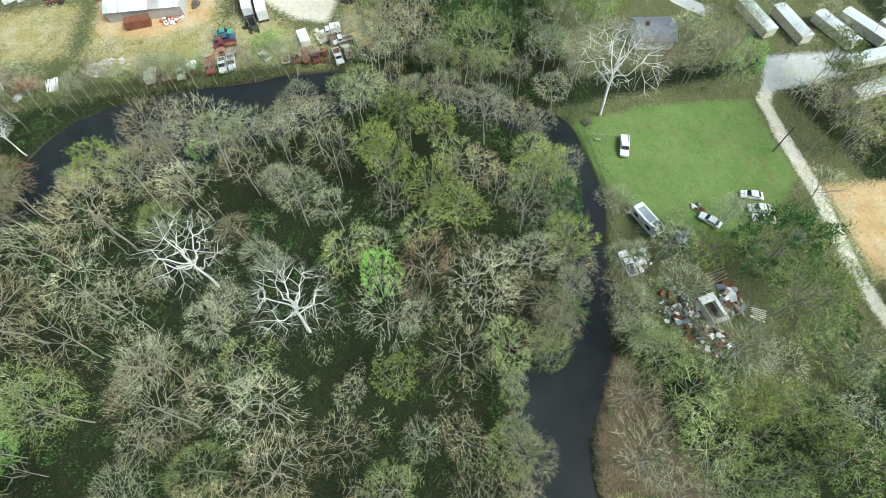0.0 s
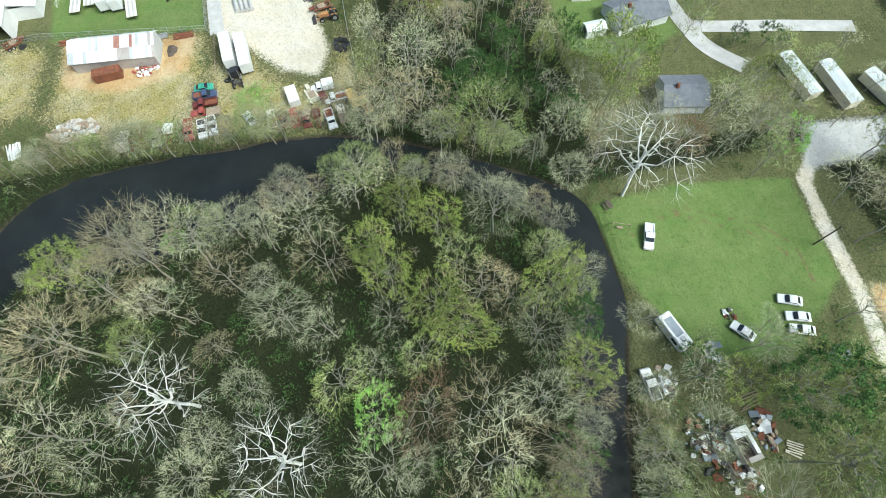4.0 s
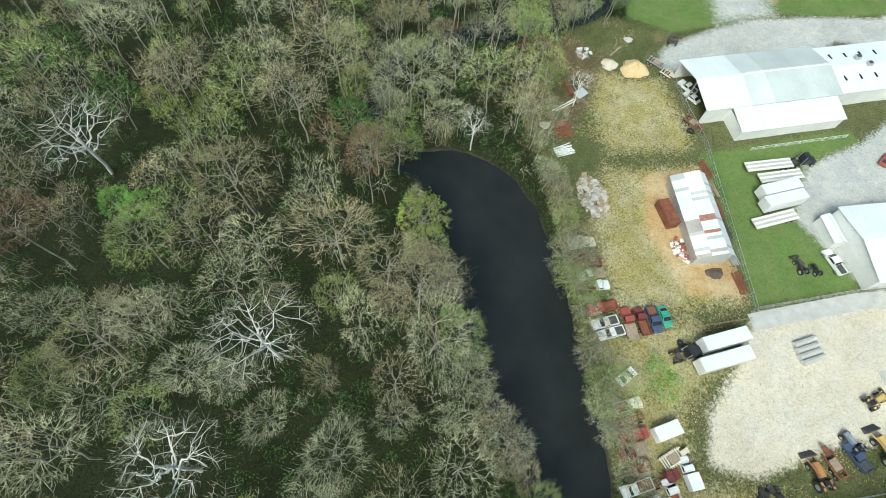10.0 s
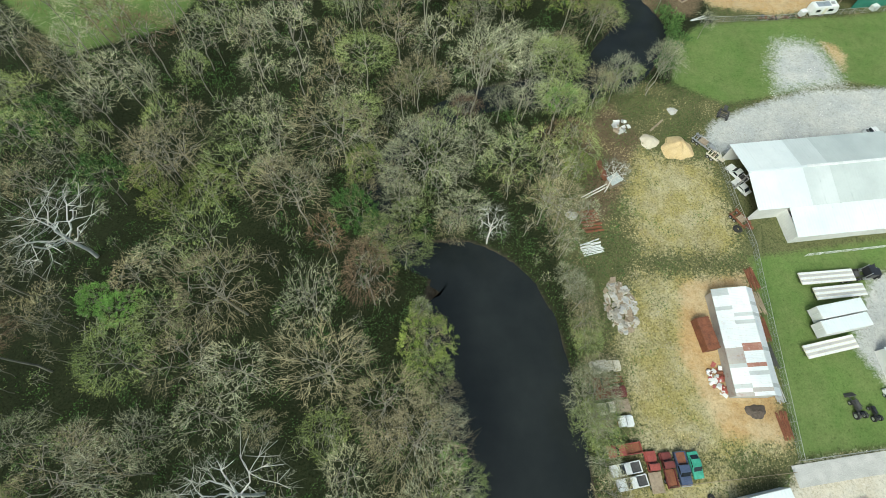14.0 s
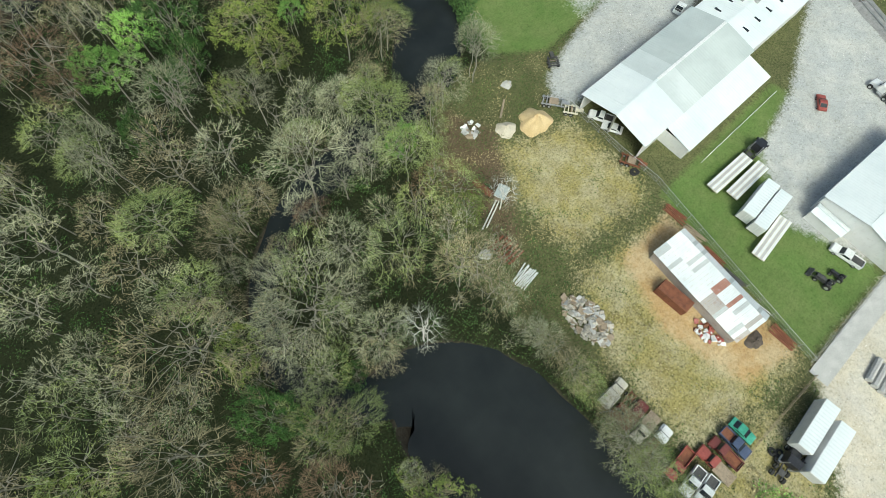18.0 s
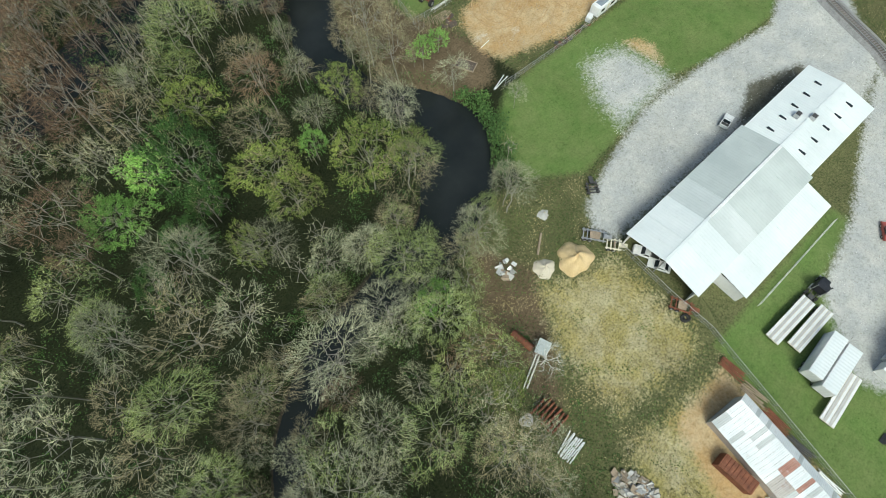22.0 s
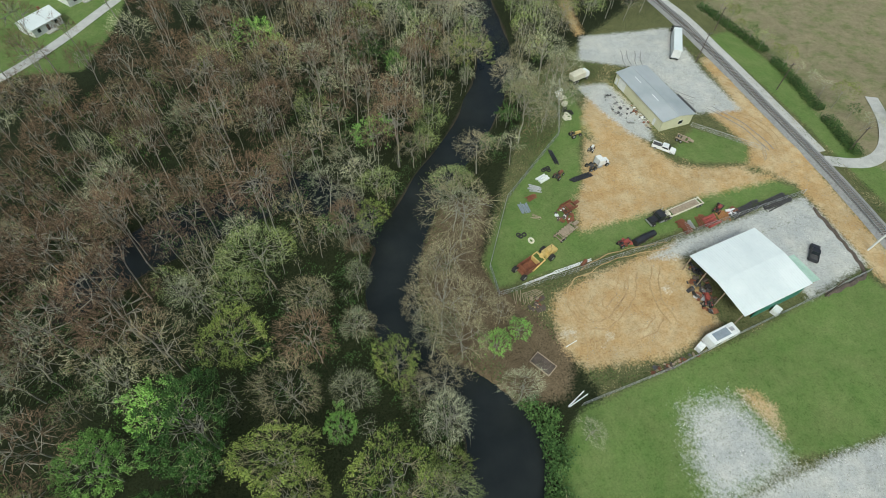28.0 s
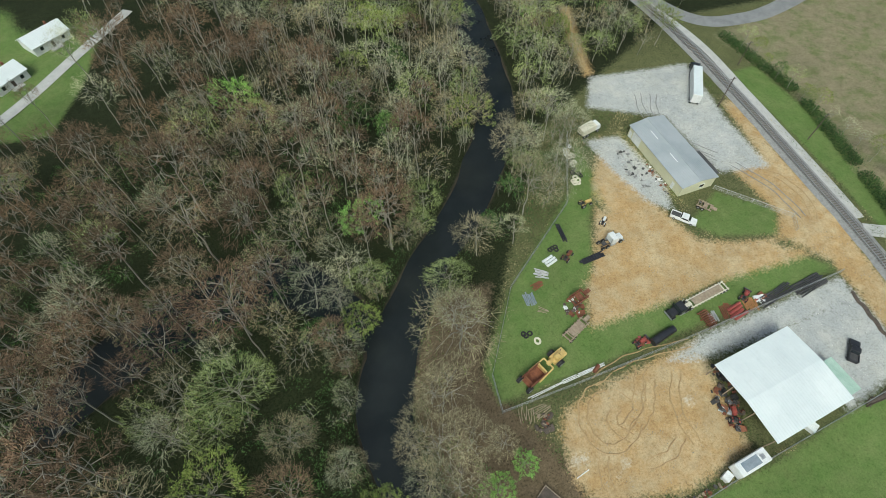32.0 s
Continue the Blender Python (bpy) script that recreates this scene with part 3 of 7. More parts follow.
def grow(seed, h, spread, limbs=9, nodes=(36, 150, 560), tips=1800, leaves=0, fork=0.42, thick=0.17, flat=0.75, leaf=0.3, far=False, wind=0.1, fine=1.0, lobes=0.26, reach=1.0, gaps=0.16):
    """Wood, twigs and leaves of one tree of height h: each ring of branch ends is spread evenly over a dome and hangs on the nearest end of the ring below it."""
    rng = np.random.default_rng(seed)
    size3 = np.array([spread * 0.88, spread * 0.88, spread * flat])
    tz = np.linspace(0, h * 0.7, 5)
    lean = rng.normal(size=2) * 0.05
    trunk = np.stack([lean[0] * tz + rng.normal(size=5) * 0.14, lean[1] * tz + rng.normal(size=5) * 0.14, tz], -1)
    trunk[0] = 0
    wr = thick * np.linspace(1, 0.6, 5)
    wood, crown = [prisms(trunk[:-1], trunk[1:], wr[:-1], wr[1:], 4 if far else 6)], []
    middle = np.array([trunk[3, 0], trunk[3, 1], h - size3[2]])

    def dome(n, low, rough):
        """Directions spread evenly over the upper part of a ball."""
        k = np.arange(n) + 0.5
        z = 1 - (1 - low) * k / n
        a = k * 2.39996 + rng.uniform(0, 6.3)
        r = np.sqrt(np.maximum(0, 1 - z * z))
        return unit(np.stack([r * np.cos(a), r * np.sin(a), z], -1) + rng.normal(size=(n, 3)) * rough)

    def branch(p, q, r0, r1, bends, n=3):
        """A bent, tapering branch that sags a little before it rises."""
        far_ = np.linalg.norm(q - p, axis=1)[:, None]
        pts = [p + (q - p) * (k / bends) + (0 < k < bends) * rng.normal(size=p.shape) * far_ * wind + np.array([0, 0, -0.4]) * (k / bends) * (1 - k / bends) * far_ for k in range(bends + 1)]
        rs = [r0 + (r1 - r0) * k / bends for k in range(bends + 1)]
        return [prisms(pts[k], pts[k + 1], rs[k], rs[k + 1], n) for k in range(bends)]

    d = dome(limbs, 0.02, 0.14)
    at = np.clip(fork + (0.69 - fork) * (0.15 + 0.85 * d[:, 2]) + rng.uniform(-0.04, 0.04, limbs), fork, 0.69) * h
    p = np.stack([np.interp(at, tz, trunk[:, c]) for c in range(3)], -1)
    q = middle + d * size3 * rng.uniform(0.36, 0.5, (limbs, 1)) * reach
    r = thick * rng.uniform(0.42, 0.6, limbs)
    wood += branch(p, q, r, r * 0.6, 2 if far else 4)
    lobe, r = 1 + rng.uniform(-lobes, lobes, limbs), r * 0.6
    for level, n in enumerate((*nodes, tips)):
        e = dome(n, -0.12, (0.11, 0.09, 0.08, 0.08)[level])
        if level == 1:
            lost = rng.random(len(d)) < gaps
        own = np.argmax(e @ d.T + rng.normal(size=(n, len(d))) * (0.06, 0.03, 0.014, 0.008)[level], axis=1)
        if level == 1:
            e, own = e[~lost[own]], own[~lost[own]]
            n = len(e)
        elif level > 1:
            near = np.max(e @ d.T, axis=1) > (0.985, 0.993)[level - 2]
            e, own = e[near], own[near]
            n = len(e)
        f = ((0.66, 0.84, 0.95, 1.04) if reach < 1.1 else (0.72, 0.88, 0.97, 1.04))[level] + rng.normal(size=n) * (0.05, 0.06, 0.07, 0.1)[level]
        grown = lobe[own] + rng.uniform(-1, 1, n) * (0.1, 0.05, 0.02, 0.0)[level]
        end = middle + e * size3 * (f * grown)[:, None]
        start = q[own]
        rr = np.minimum(r[own] * 0.8, np.maximum(r[own] * 0.62, (0.045, 0.036, 0.029, 0.024)[level] * fine * (1.25 if far else 1.0)))
        rr = np.maximum(rr, (0.045, 0.034, 0.028, 0.023)[level] * fine * (1.25 if far else 1.0))
        if level == 0:
            wood += branch(start, end, rr, rr * 0.7, 1 if far else 2)
        elif level == 1 and not far:
            (wood if reach > 1.1 else crown).append(prisms(start, end, rr, rr * 0.7, 3))
        else:
            v = end - start
            if level == 3:
                start = start + v * rng.uniform(0.0, 0.45, (n, 1))
            crown.append(slivers(start, unit(v), np.linalg.norm(end - start, axis=1) * (1.0 if level == 3 else 1.15), rr, rng))
        p, q, d, r, lobe = start, end, e, rr * 0.8, grown
    green = None
    if leaves:
        pick = rng.integers(0, len(p), leaves)
        lp = p[pick] + (q - p)[pick] * rng.uniform(0.1, 1.1, (leaves, 1)) + rng.normal(size=(leaves, 3)) * 0.22
        ld = unit(rng.normal(size=(leaves, 3)) + np.array([0, 0, 0.3]))
        lf = leaf * (1.35 if far else 1.0)
        green = slivers(lp, ld, rng.uniform(0.7, 1.3, leaves) * lf, rng.uniform(0.35, 0.6, leaves) * lf, rng)
    return joined(wood), joined(crown), green


KINDS = {
    "grey": ("bark_grey", "twig_grey", "leaf_olive", "bare grey-twigged hardwood tree in the bottomland woods"),
    "tan": ("bark_grey", "twig_tan", "leaf_olive", "bare tan-twigged hardwood tree in the bottomland woods"),
    "rust": ("bark_grey", "twig_rust", None, "bare reddish-brown tree with a dense rounded crown"),
    "green": ("bark_grey", "twig_green", "leaf_olive", "tree breaking into pale green bud over grey twigs"),
    "white": ("bark_white", "twig_pale", None, "bare sycamore with bone-white limbs spreading wide"),
    "olive": ("bark_grey", "twig_tan", "leaf_olive", "tree in young yellow-green leaf"),
    "bright": ("bark_grey", "twig_green", "leaf_bright", "tree in fresh bright green leaf"),
    "dark": ("bark_grey", "twig_green", "leaf_dark", "dark evergreen tree with a dense crown"),
}
SHAPES = {
    "grey": [dict(seed=11, h=16, spread=7.4, limbs=9, leaves=300, leaf=0.18, flat=0.7), dict(seed=12, h=17, spread=6.6, limbs=8), dict(seed=13, h=14, spread=7.0, limbs=9, flat=0.6), dict(seed=14, h=18, spread=6.0, limbs=8, flat=0.9)],
    "tan": [dict(seed=21, h=16, spread=7.6, limbs=10, leaves=250, leaf=0.18, flat=0.68), dict(seed=22, h=15, spread=7.0, limbs=9, flat=0.65), dict(seed=23, h=17, spread=6.4, limbs=9, flat=0.85)],
    "rust": [dict(seed=31, h=19, spread=5.7, limbs=9, flat=0.75, fork=0.52, fine=1.3), dict(seed=32, h=20, spread=5.3, limbs=9, flat=0.85, fork=0.55, fine=1.3), dict(seed=33, h=18, spread=6.2, limbs=9, flat=0.7, fork=0.5, fine=1.3)],
    "green": [dict(seed=41, h=16, spread=7.2, limbs=9, leaves=1500, leaf=0.2, flat=0.7), dict(seed=42, h=15, spread=6.6, limbs=9, leaves=1400, leaf=0.2, flat=0.7)],
    "white": [dict(seed=51, h=18, spread=9.2, limbs=10, nodes=(36, 110, 330), tips=1000, thick=0.33, flat=0.5, wind=0.06, fine=1.15, reach=1.15), dict(seed=52, h=19, spread=8.6, limbs=9, nodes=(34, 110, 330), tips=1000, thick=0.33, flat=0.58, wind=0.06, fine=1.15, reach=1.15)],
    "olive": [dict(seed=61, h=17, spread=7.2, limbs=10, nodes=(36, 150, 300), tips=500, leaves=4200, leaf=0.25, flat=0.75), dict(seed=62, h=16, spread=6.6, limbs=9, nodes=(36, 150, 300), tips=500, leaves=3800, leaf=0.25, flat=0.75)],
    "bright": [dict(seed=71, h=15, spread=6.2, limbs=10, nodes=(36, 120, 240), tips=300, leaves=6000, leaf=0.23), dict(seed=72, h=12, spread=5.2, limbs=9, nodes=(36, 120, 240), tips=300, leaves=4800, leaf=0.23)],
    "dark": [dict(seed=81, h=12, spread=5.6, limbs=10, nodes=(36, 120, 200), tips=200, leaves=6400, fork=0.15, leaf=0.21, flat=0.9), dict(seed=82, h=14, spread=5.0, limbs=10, nodes=(36, 120, 200), tips=200, leaves=5800, fork=0.2, leaf=0.21, flat=1.0)],
}
templates, arrays = {}, {}
for kind, shapes in SHAPES.items():
    bark, twig, leaf_m, _ = KINDS[kind]
    for i, sh in enumerate(shapes):
        wood, crown, green = grow(**sh)
        templates[kind, i] = (tri_mesh("trunk", *wood, bark), tri_mesh("crown", *crown, twig), tri_mesh("foliage", *green, leaf_m) if green else None)
        bare = sh.get("tips", 1800)
        arrays[kind, i] = grow(**dict(sh, limbs=7, nodes=(28, 100, min(380, sh.get("nodes", (0, 0, 380))[2])), tips=min(bare, 1300 if kind == "rust" else 950), leaves=int(sh.get("leaves", 0) * 0.4), far=True))



def plant(kind, i, x, y, size=1.0, turn=0.0):
    label = KINDS[kind][3]
    t = thing("tree", x, y, -0.1, turn, label, "tree", "woods along the creek")
    t.scale = (size * (0.92 + 0.2 * math.sin(x * 1.7)), size * (0.92 + 0.2 * math.sin(y * 1.3)), size * (1.0 + 0.12 * math.sin(x + y)))
    trunk_me, crown_me, leaf_me = templates[kind, i]
    share("trunk", trunk_me, t)
    share("crown", crown_me, t)
    if leaf_me:
        share("foliage", leaf_me, t)
    return t


# trees that stand out, each at its place
STAND = {}
STAND["white"] = STAND.get("white", []) + [(-96.8, -44.2, 1.1), (-109, -60.8, 0.95), (-70, -128.2, 1.05), (-57, -1.7, 0.6), (-132, -1, 1), (-31, 9, 0.5)]
STAND["grey"] = STAND.get("grey", []) + [(-57, -118, 0.94), (-4, 103, 1.02), (-42, -13, 0.47), (-42.5, -30, 0.51), (-42.5, -36, 0.42), (1, 52, 0.51), (-101, -144, 0.51), (-57.7, 27.5, 1.5), (-69.1, 11.1, 1.32), (-109, -47.5, 0.9), (-71.2, -46.2, 1.43), (-67.7, -36.3, 0.86), (-65.8, -52.5, 0.75), (-96.9, -55.9, 0.92), (-77, -57.7, 0.66), (-69.8, -58.7, 0.74), (-132.5, -34.8, 0.86), (-66.3, 55.6, 1.26), (-55.2, 51.3, 0.97), (-81, 51.8, 1.3), (-48.7, 44.7, 0.78), (-21.5, 60.9, 0.97), (-25.4, 32.9, 1.01), (-16.3, 34.6, 0.96), (-57.9, 17, 0.88), (-7.2, 62.1, 0.84), (-19.1, 75.8, 1.05), (-31.3, 83.5, 0.66), (-34.4, 71.5, 0.87)]
STAND["grey"] = STAND.get("grey", []) + [(-86.7, -61.9, 1.08), (-96.9, -121.2, 0.84), (-106.4, -102, 1.15), (-96.2, -103, 1.11), (-73.3, -100.8, 1.05), (-60.6, -64.4, 1.04), (-62.8, -87.8, 0.82), (-47.9, -81.1, 0.9), (-54.3, -93.8, 0.87), (-66.5, -117.9, 0.95), (-107.7, -117.2, 0.72), (-115.6, -125.8, 0.91), (-117.8, -116, 0.87), (-129, -129.1, 1.18), (-104.3, -137.7, 0.99), (-103.4, -48.2, 0.74), (-112.3, -80.4, 0.74)]
STAND["tan"] = STAND.get("tan", []) + [(-13.5, 73.5, 0.98), (-10, 80, 0.94), (-92, 3.5, 1.5), (-83.7, 16, 1.35), (-102.4, -14.1, 1.44), (-85.2, -27.8, 1.37), (-122.4, -41.8, 1.49), (-77, -37.5, 0.69), (-88.4, -49.7, 0.67), (-96, -34, 0.56), (-15.5, 79.7, 1.37), (-69.2, 31.9, 0.99), (-54.5, 37.7, 0.75), (-35.6, 43.9, 0.69), (22.6, 124.5, 1.22), (-3.9, 98.3, 1.5), (-18.6, 82.9, 0.81), (-19.1, 68.2, 0.85), (-43.4, 74, 0.95), (-38.2, 91.4, 1.02), (-72.3, -38.9, 1.42), (-77.6, -32.7, 1.14)]
STAND["green"] = STAND.get("green", []) + [(-44, 101, 1.27), (-50, 98, 0.94), (-80.5, 38.6, 1.02), (-35.5, 36.5, 0.77), (-130, -46, 0.94), (128, 76, 1.1), (-118.2, -24.2, 1.11), (-86, -36.3, 0.95), (-39.1, 37.1, 1.11), (-40.8, 24.2, 1.1), (-85.5, 59.9, 0.82), (-55, -104, 1.46), (-122.6, -139.5, 1.34), (-126.4, -116, 1.11)]
STAND["bright"] = STAND.get("bright", []) + [(-73.6, 72.6, 1.15), (-39, 28, 0.85), (-38, 67, 0.77), (-127, -12, 0.81), (-122, -14, 0.68), (-2, 74, 0.51), (-7.9, 71.5, 0.68)]
STAND["olive"] = STAND.get("olive", []) + [(-33.2, 54.6, 1.1), (-51, 87.5, 0.98), (-47, 59, 0.81), (-58.5, 56.5, 0.77), (-75, -77.5, 0.94), (-67, -84, 0.94), (-82, -80, 0.98), (-88, -87, 0.94), (-93, -91, 0.94), (-72, -90, 0.85), (120, 86, 1.19), (112, 78, 0.59), (-70.7, -16.5, 0.43), (-109.4, 7.6, 0.94), (-48.4, 64.1, 1.04), (-87.6, -107.4, 0.99), (-46.9, -131.4, 1.5), (-109.2, -133.4, 0.7)]
STAND["dark"] = STAND.get("dark", []) + [(-60.5, 67.5, 1.02), (-66, 62, 0.98), (-75, 60, 0.94), (-43.5, -108, 0.94), (-43.5, -99, 1.02), (-48, -112.5, 1.02), (-40, -104, 1.02), (-36, -112, 0.94), (-50, -121, 0.94), (116, 70, 0.77), (121, 62, 0.85), (-58.2, 72.2, 1.5), (-113.1, -143.8, 1.5)]
STAND["rust"] = STAND.get("rust", []) + [(-79.1, -13.4, 1.16), (-134.9, -22.8, 1.33), (-38.7, 81.8, 1.16), (-35.8, 134, 1.45), (-61.3, 135, 1.5)]
STAND["grey"] = STAND["grey"] + [(-24, 114, 0.72), (-43.4, -14.0, 0.62), (-42.8, -32.0, 0.66), (-42.8, -36.5, 0.5), (-44.4, -59.6, 0.7), (-47.6, -79.5, 0.8)]
SPECIAL = [(kind, j % len(SHAPES[kind]), x, y, size) for kind, spots in STAND.items() for j, (x, y, size) in enumerate(spots)]
SPECIAL = [(kind, i, x, y, size * (1.08 if kind == "white" else 0.86)) for kind, i, x, y, size in SPECIAL]
rng_w = np.random.default_rng(7)
def grid(step, gap):
    gx_, gy_ = np.meshgrid(np.arange(-200, 60, step), np.arange(-205, 290, step))
    return (gx_ + rng_w.uniform(-gap, gap, gx_.shape)).ravel(), (gy_ + rng_w.uniform(-gap, gap, gy_.shape)).ravel()


def swampy(x, y):
    """How far the reddish swamp woods take over, towards the north."""
    return 1 / (1 + np.exp(-np.clip(((y - 92) + 0.35 * (-x - 60)) / 12, -30, 30)))


# wide crowns stand far apart, the slender swamp trees close together
(ax_, ay_), (bx_, by_) = grid(8.6, 2.6), grid(6.6, 2.2)
dense = swampy(bx_, by_) > 0.5
TX, TY = np.r_[ax_[swampy(ax_, ay_) <= 0.5], bx_[dense]], np.r_[ay_[swampy(ax_, ay_) <= 0.5], by_[dense]]


def far_off_at(x, y):
    return (x < -165) | (y > 225) | (y < -190) | (x + y < -262) | (x - y < -235)


def west_at(y):
    return np.interp(y, [-230, -200, -180, -160, -120, -70, -20, 40, 90, 100, 130, 220], [-35, -84, -114, -148, -156, -148, -160, -178, -198, -132, -116, -124])


far_off, west_edge = far_off_at(TX, TY), west_at(TY)
keep = ~open_land(TX, TY, 0.9) & (~far_off | (rng_w.uniform(size=TX.shape) < 0.5)) & (TX > west_edge)
# houses and yards beyond the meadow stand clear
CLEARINGS = ((-60, 40, -160, -126), (-70, -10, -205, -165), (-30, 60, -90, 40), (-8, 60, 40, 120), (-46, -24, -82, -6), (-36, -24, -6, 24), (-130, -96, -162, -128), (-115, -75, 215, 330), (44, 64, 40, 165))
for x0, x1, y0, y1 in CLEARINGS:
    keep &= ~((TX > x0) & (TX < x1) & (TY > y0) & (TY < y1))
for kind, i, x, y, size in SPECIAL:
    keep &= np.hypot(TX - x, TY - y) > (9.5 if kind == "white" else 2.8 + 4.0 * size)
TX, TY = TX[keep], TY[keep]
in_grid = len(TX)
extra = [(-44, -62), (-43, -55), (-42, -22), (-43, 1), (-39, 9), (-37, 15), (-36, 22), (-33, 27), (-30, 31), (-46, -95), (-38, -118), (-30, -122), (-28, -112), (-22, -104), (-30, -96), (-20, -92), (-34, -90),
         (-24, -84), (-12, -86), (0, -86), (-10, -96), (-6, -106), (-14, -116), (4, -98), (12, -88), (24, -86), (34, -92), (18, -100), (8, -112), (-2, -120), (-18, -124), (22, -114), (34, -108), (-42, -88),
         (-112, -150), (-120, -150), (-102, -158), (-55, -140), (-60, -150), (-52, -158), (-40, -136), (-34, -142), (-62, -158), (-36, -152),
         (125, 100), (135, 70), (140, 110), (150, 90), (160, 70), (120, 60), (110, 185), (120, 195), (135, 190), (150, 200), (60, 170), (66, 180), (74, 176), (80, 185), (70, 192), (58, 184)]
bank_rng = np.random.default_rng(9)
extra += [(-43.2 + bank_rng.uniform(-1.2, 1.2), y + bank_rng.uniform(-1, 1)) for y in np.arange(-80, 6, 4.6)]
extra += [(-36, 92), (-4, 78), (-13, 90), (-1, 112), (8, 118), (13, 124), (17, 118), (22, 131), (28, 133), (33, 142), (30, 150), (38, 155), (42, 165), (48, 160), (52, 170), (-27, 33), (-21, 37), (-16, 36)]
extra += [(113 - 0.04 * k, 98 + 5 * k) for k in range(13)] + [(-66, 8), (-62, 12), (-66, 18), (-60, 24), (-52, 28), (-47, 30), (-40, 31), (-50, 18), (-44, 14), (-52, 8), (-46, 4), (-62, 2), (-40, 18), (-36, 29)]
camp = [(-112, -147), (-118, -151), (-125, -152), (-130, -144), (-128, -148), (-133, -146), (-131, -155), (-136, -150), (-120, -156), (-131, -123), (-134, -131), (-138, -138), (-105, -129), (-101, -131), (-141, -128), (-146, -136), (-143, -146), (-109, -143), (-113, -142), (-108, -119.5), (-115, -117.5), (-122, -117)]
extra += [(-44, -169), (-58, -166), (-62, -177), (-44, -186), (-38, -172), (-50, -177), (-55, -187), (-60, -199), (-36, -166), (-66, -163), (-49, -160), (-56, -163)]
extra += camp + [(-123, -101), (-127, -93.5), (-118, -104), (-135, -91), (-146, -90), (-112, -107)]
banks = set()
# a row on each wooded bank leans out over the water
bank_tang = unit(np.gradient(creek_line[:, :2], axis=0))
seg_len = np.r_[0, np.cumsum(np.linalg.norm(np.diff(creek_line[:, :2], axis=0), axis=1))]
for s_side in (1, -1):
    for d in np.arange(20, seg_len[-1] - 20, 4.3):
        cx, cy, cw, tx, ty = (np.interp(d + bank_rng.uniform(-1, 1), seg_len, v) for v in (*creek_line.T, *bank_tang.T))
        off = (cw + bank_rng.uniform(0.5, 2.2)) * s_side
        px, py = cx - ty * off, cy + tx * off
        east = s_side < 0
        if px < -160 or creek_dist(px, py) < 0.3 or open_land(px, py, 0.0) and not -20 < creek_dist(px, py) < 0.5 or (east and (-82 < py < -4 or py < -116)) or py > 36 and bank_rng.random() < 0.5 or (east and py > 28):
            continue
        extra.append((float(px), float(py)))
        banks.add(len(extra) - 1)
# thickets that close the yards and the meadow
THICKETS = [([(136, 107), (185, 96), (200, 72), (110, 40), (100, 52), (106, 66), (122, 84)], 7.0), ([(50, 152), (62, 166), (88, 163), (95, 176), (90, 220), (50, 220)], 5.4), ([(-30, -81), (8, -80), (24, -78), (42, -72), (50, -60), (66, -70), (62, -112), (-30, -112)], 5.6), ([(-64, -171), (-96, -170), (-100, -190), (-72, -186)], 6.0), ([(-120, -168), (-132, -166), (-136, -190), (-120, -190)], 6.0),
            ([(-108, -141), (-104, -150), (-112, -160), (-146, -160), (-150, -118), (-129, -117), (-127, -146), (-113, -146)], 4.6), ([(-66, -122), (-65, -160), (-56, -160), (-40, -134), (-28, -122), (-44, -114)], 5.6)]
for outline, gap in THICKETS:
    xs, ys = [p[0] for p in outline], [p[1] for p in outline]
    lane = smooth([(63, 166), (67, 180), (72, 195)], 4)
    for gx0 in np.arange(min(xs), max(xs), gap):
        for gy0 in np.arange(min(ys), max(ys), gap):
            qx, qy = gx0 + bank_rng.uniform(-1.8, 1.8), gy0 + bank_rng.uniform(-1.8, 1.8)
            if poly_dist(qx, qy, outline) < -0.5 and not open_land(qx, qy, 0.5) and all((qx - a) ** 2 + (qy - b) ** 2 > 12 for a, b in extra) and line_dist(qx, qy, lane) > 2.2 and (qx + 49) ** 2 + (qy + 148) ** 2 > 60:
                extra.append((float(qx), float(qy)))
litter_d = [float(poly_dist(x, y, LITTER[0])) for x, y in extra]
banks = {sum(d > 0.5 for d in litter_d[:k]) for k in banks if litter_d[k] > 0.5}
extra = [e for e, d in zip(extra, litter_d) if d > 0.5]
ex = np.array(extra, float)
banks = {k + len(TX) for k in banks}
TX, TY = np.r_[TX, ex[:, 0]], np.r_[TY, ex[:, 1]]


def tree_kind(x, y, u):
    """Which tree grows here: reddish-brown swamp woods to the north, mixed grey, tan and green elsewhere."""
    swamp = float(swampy(x, y)) if x < -8 else 0.0
    table = {"rust": 0.025 + 0.75 * swamp, "tan": 0.27, "grey": 0.3 - 0.1 * swamp, "green": 0.2 - 0.14 * swamp, "olive": 0.07 * (1 - swamp), "dark": 0.05 * (1 - swamp), "bright": 0.012}
    if x > -50 and y < -82:
        table.update(dark=0.2, olive=0.12)
    total = sum(table.values())
    for kind, p in table.items():
        u -= p / total
        if u <= 0:
            return kind
    return "grey"


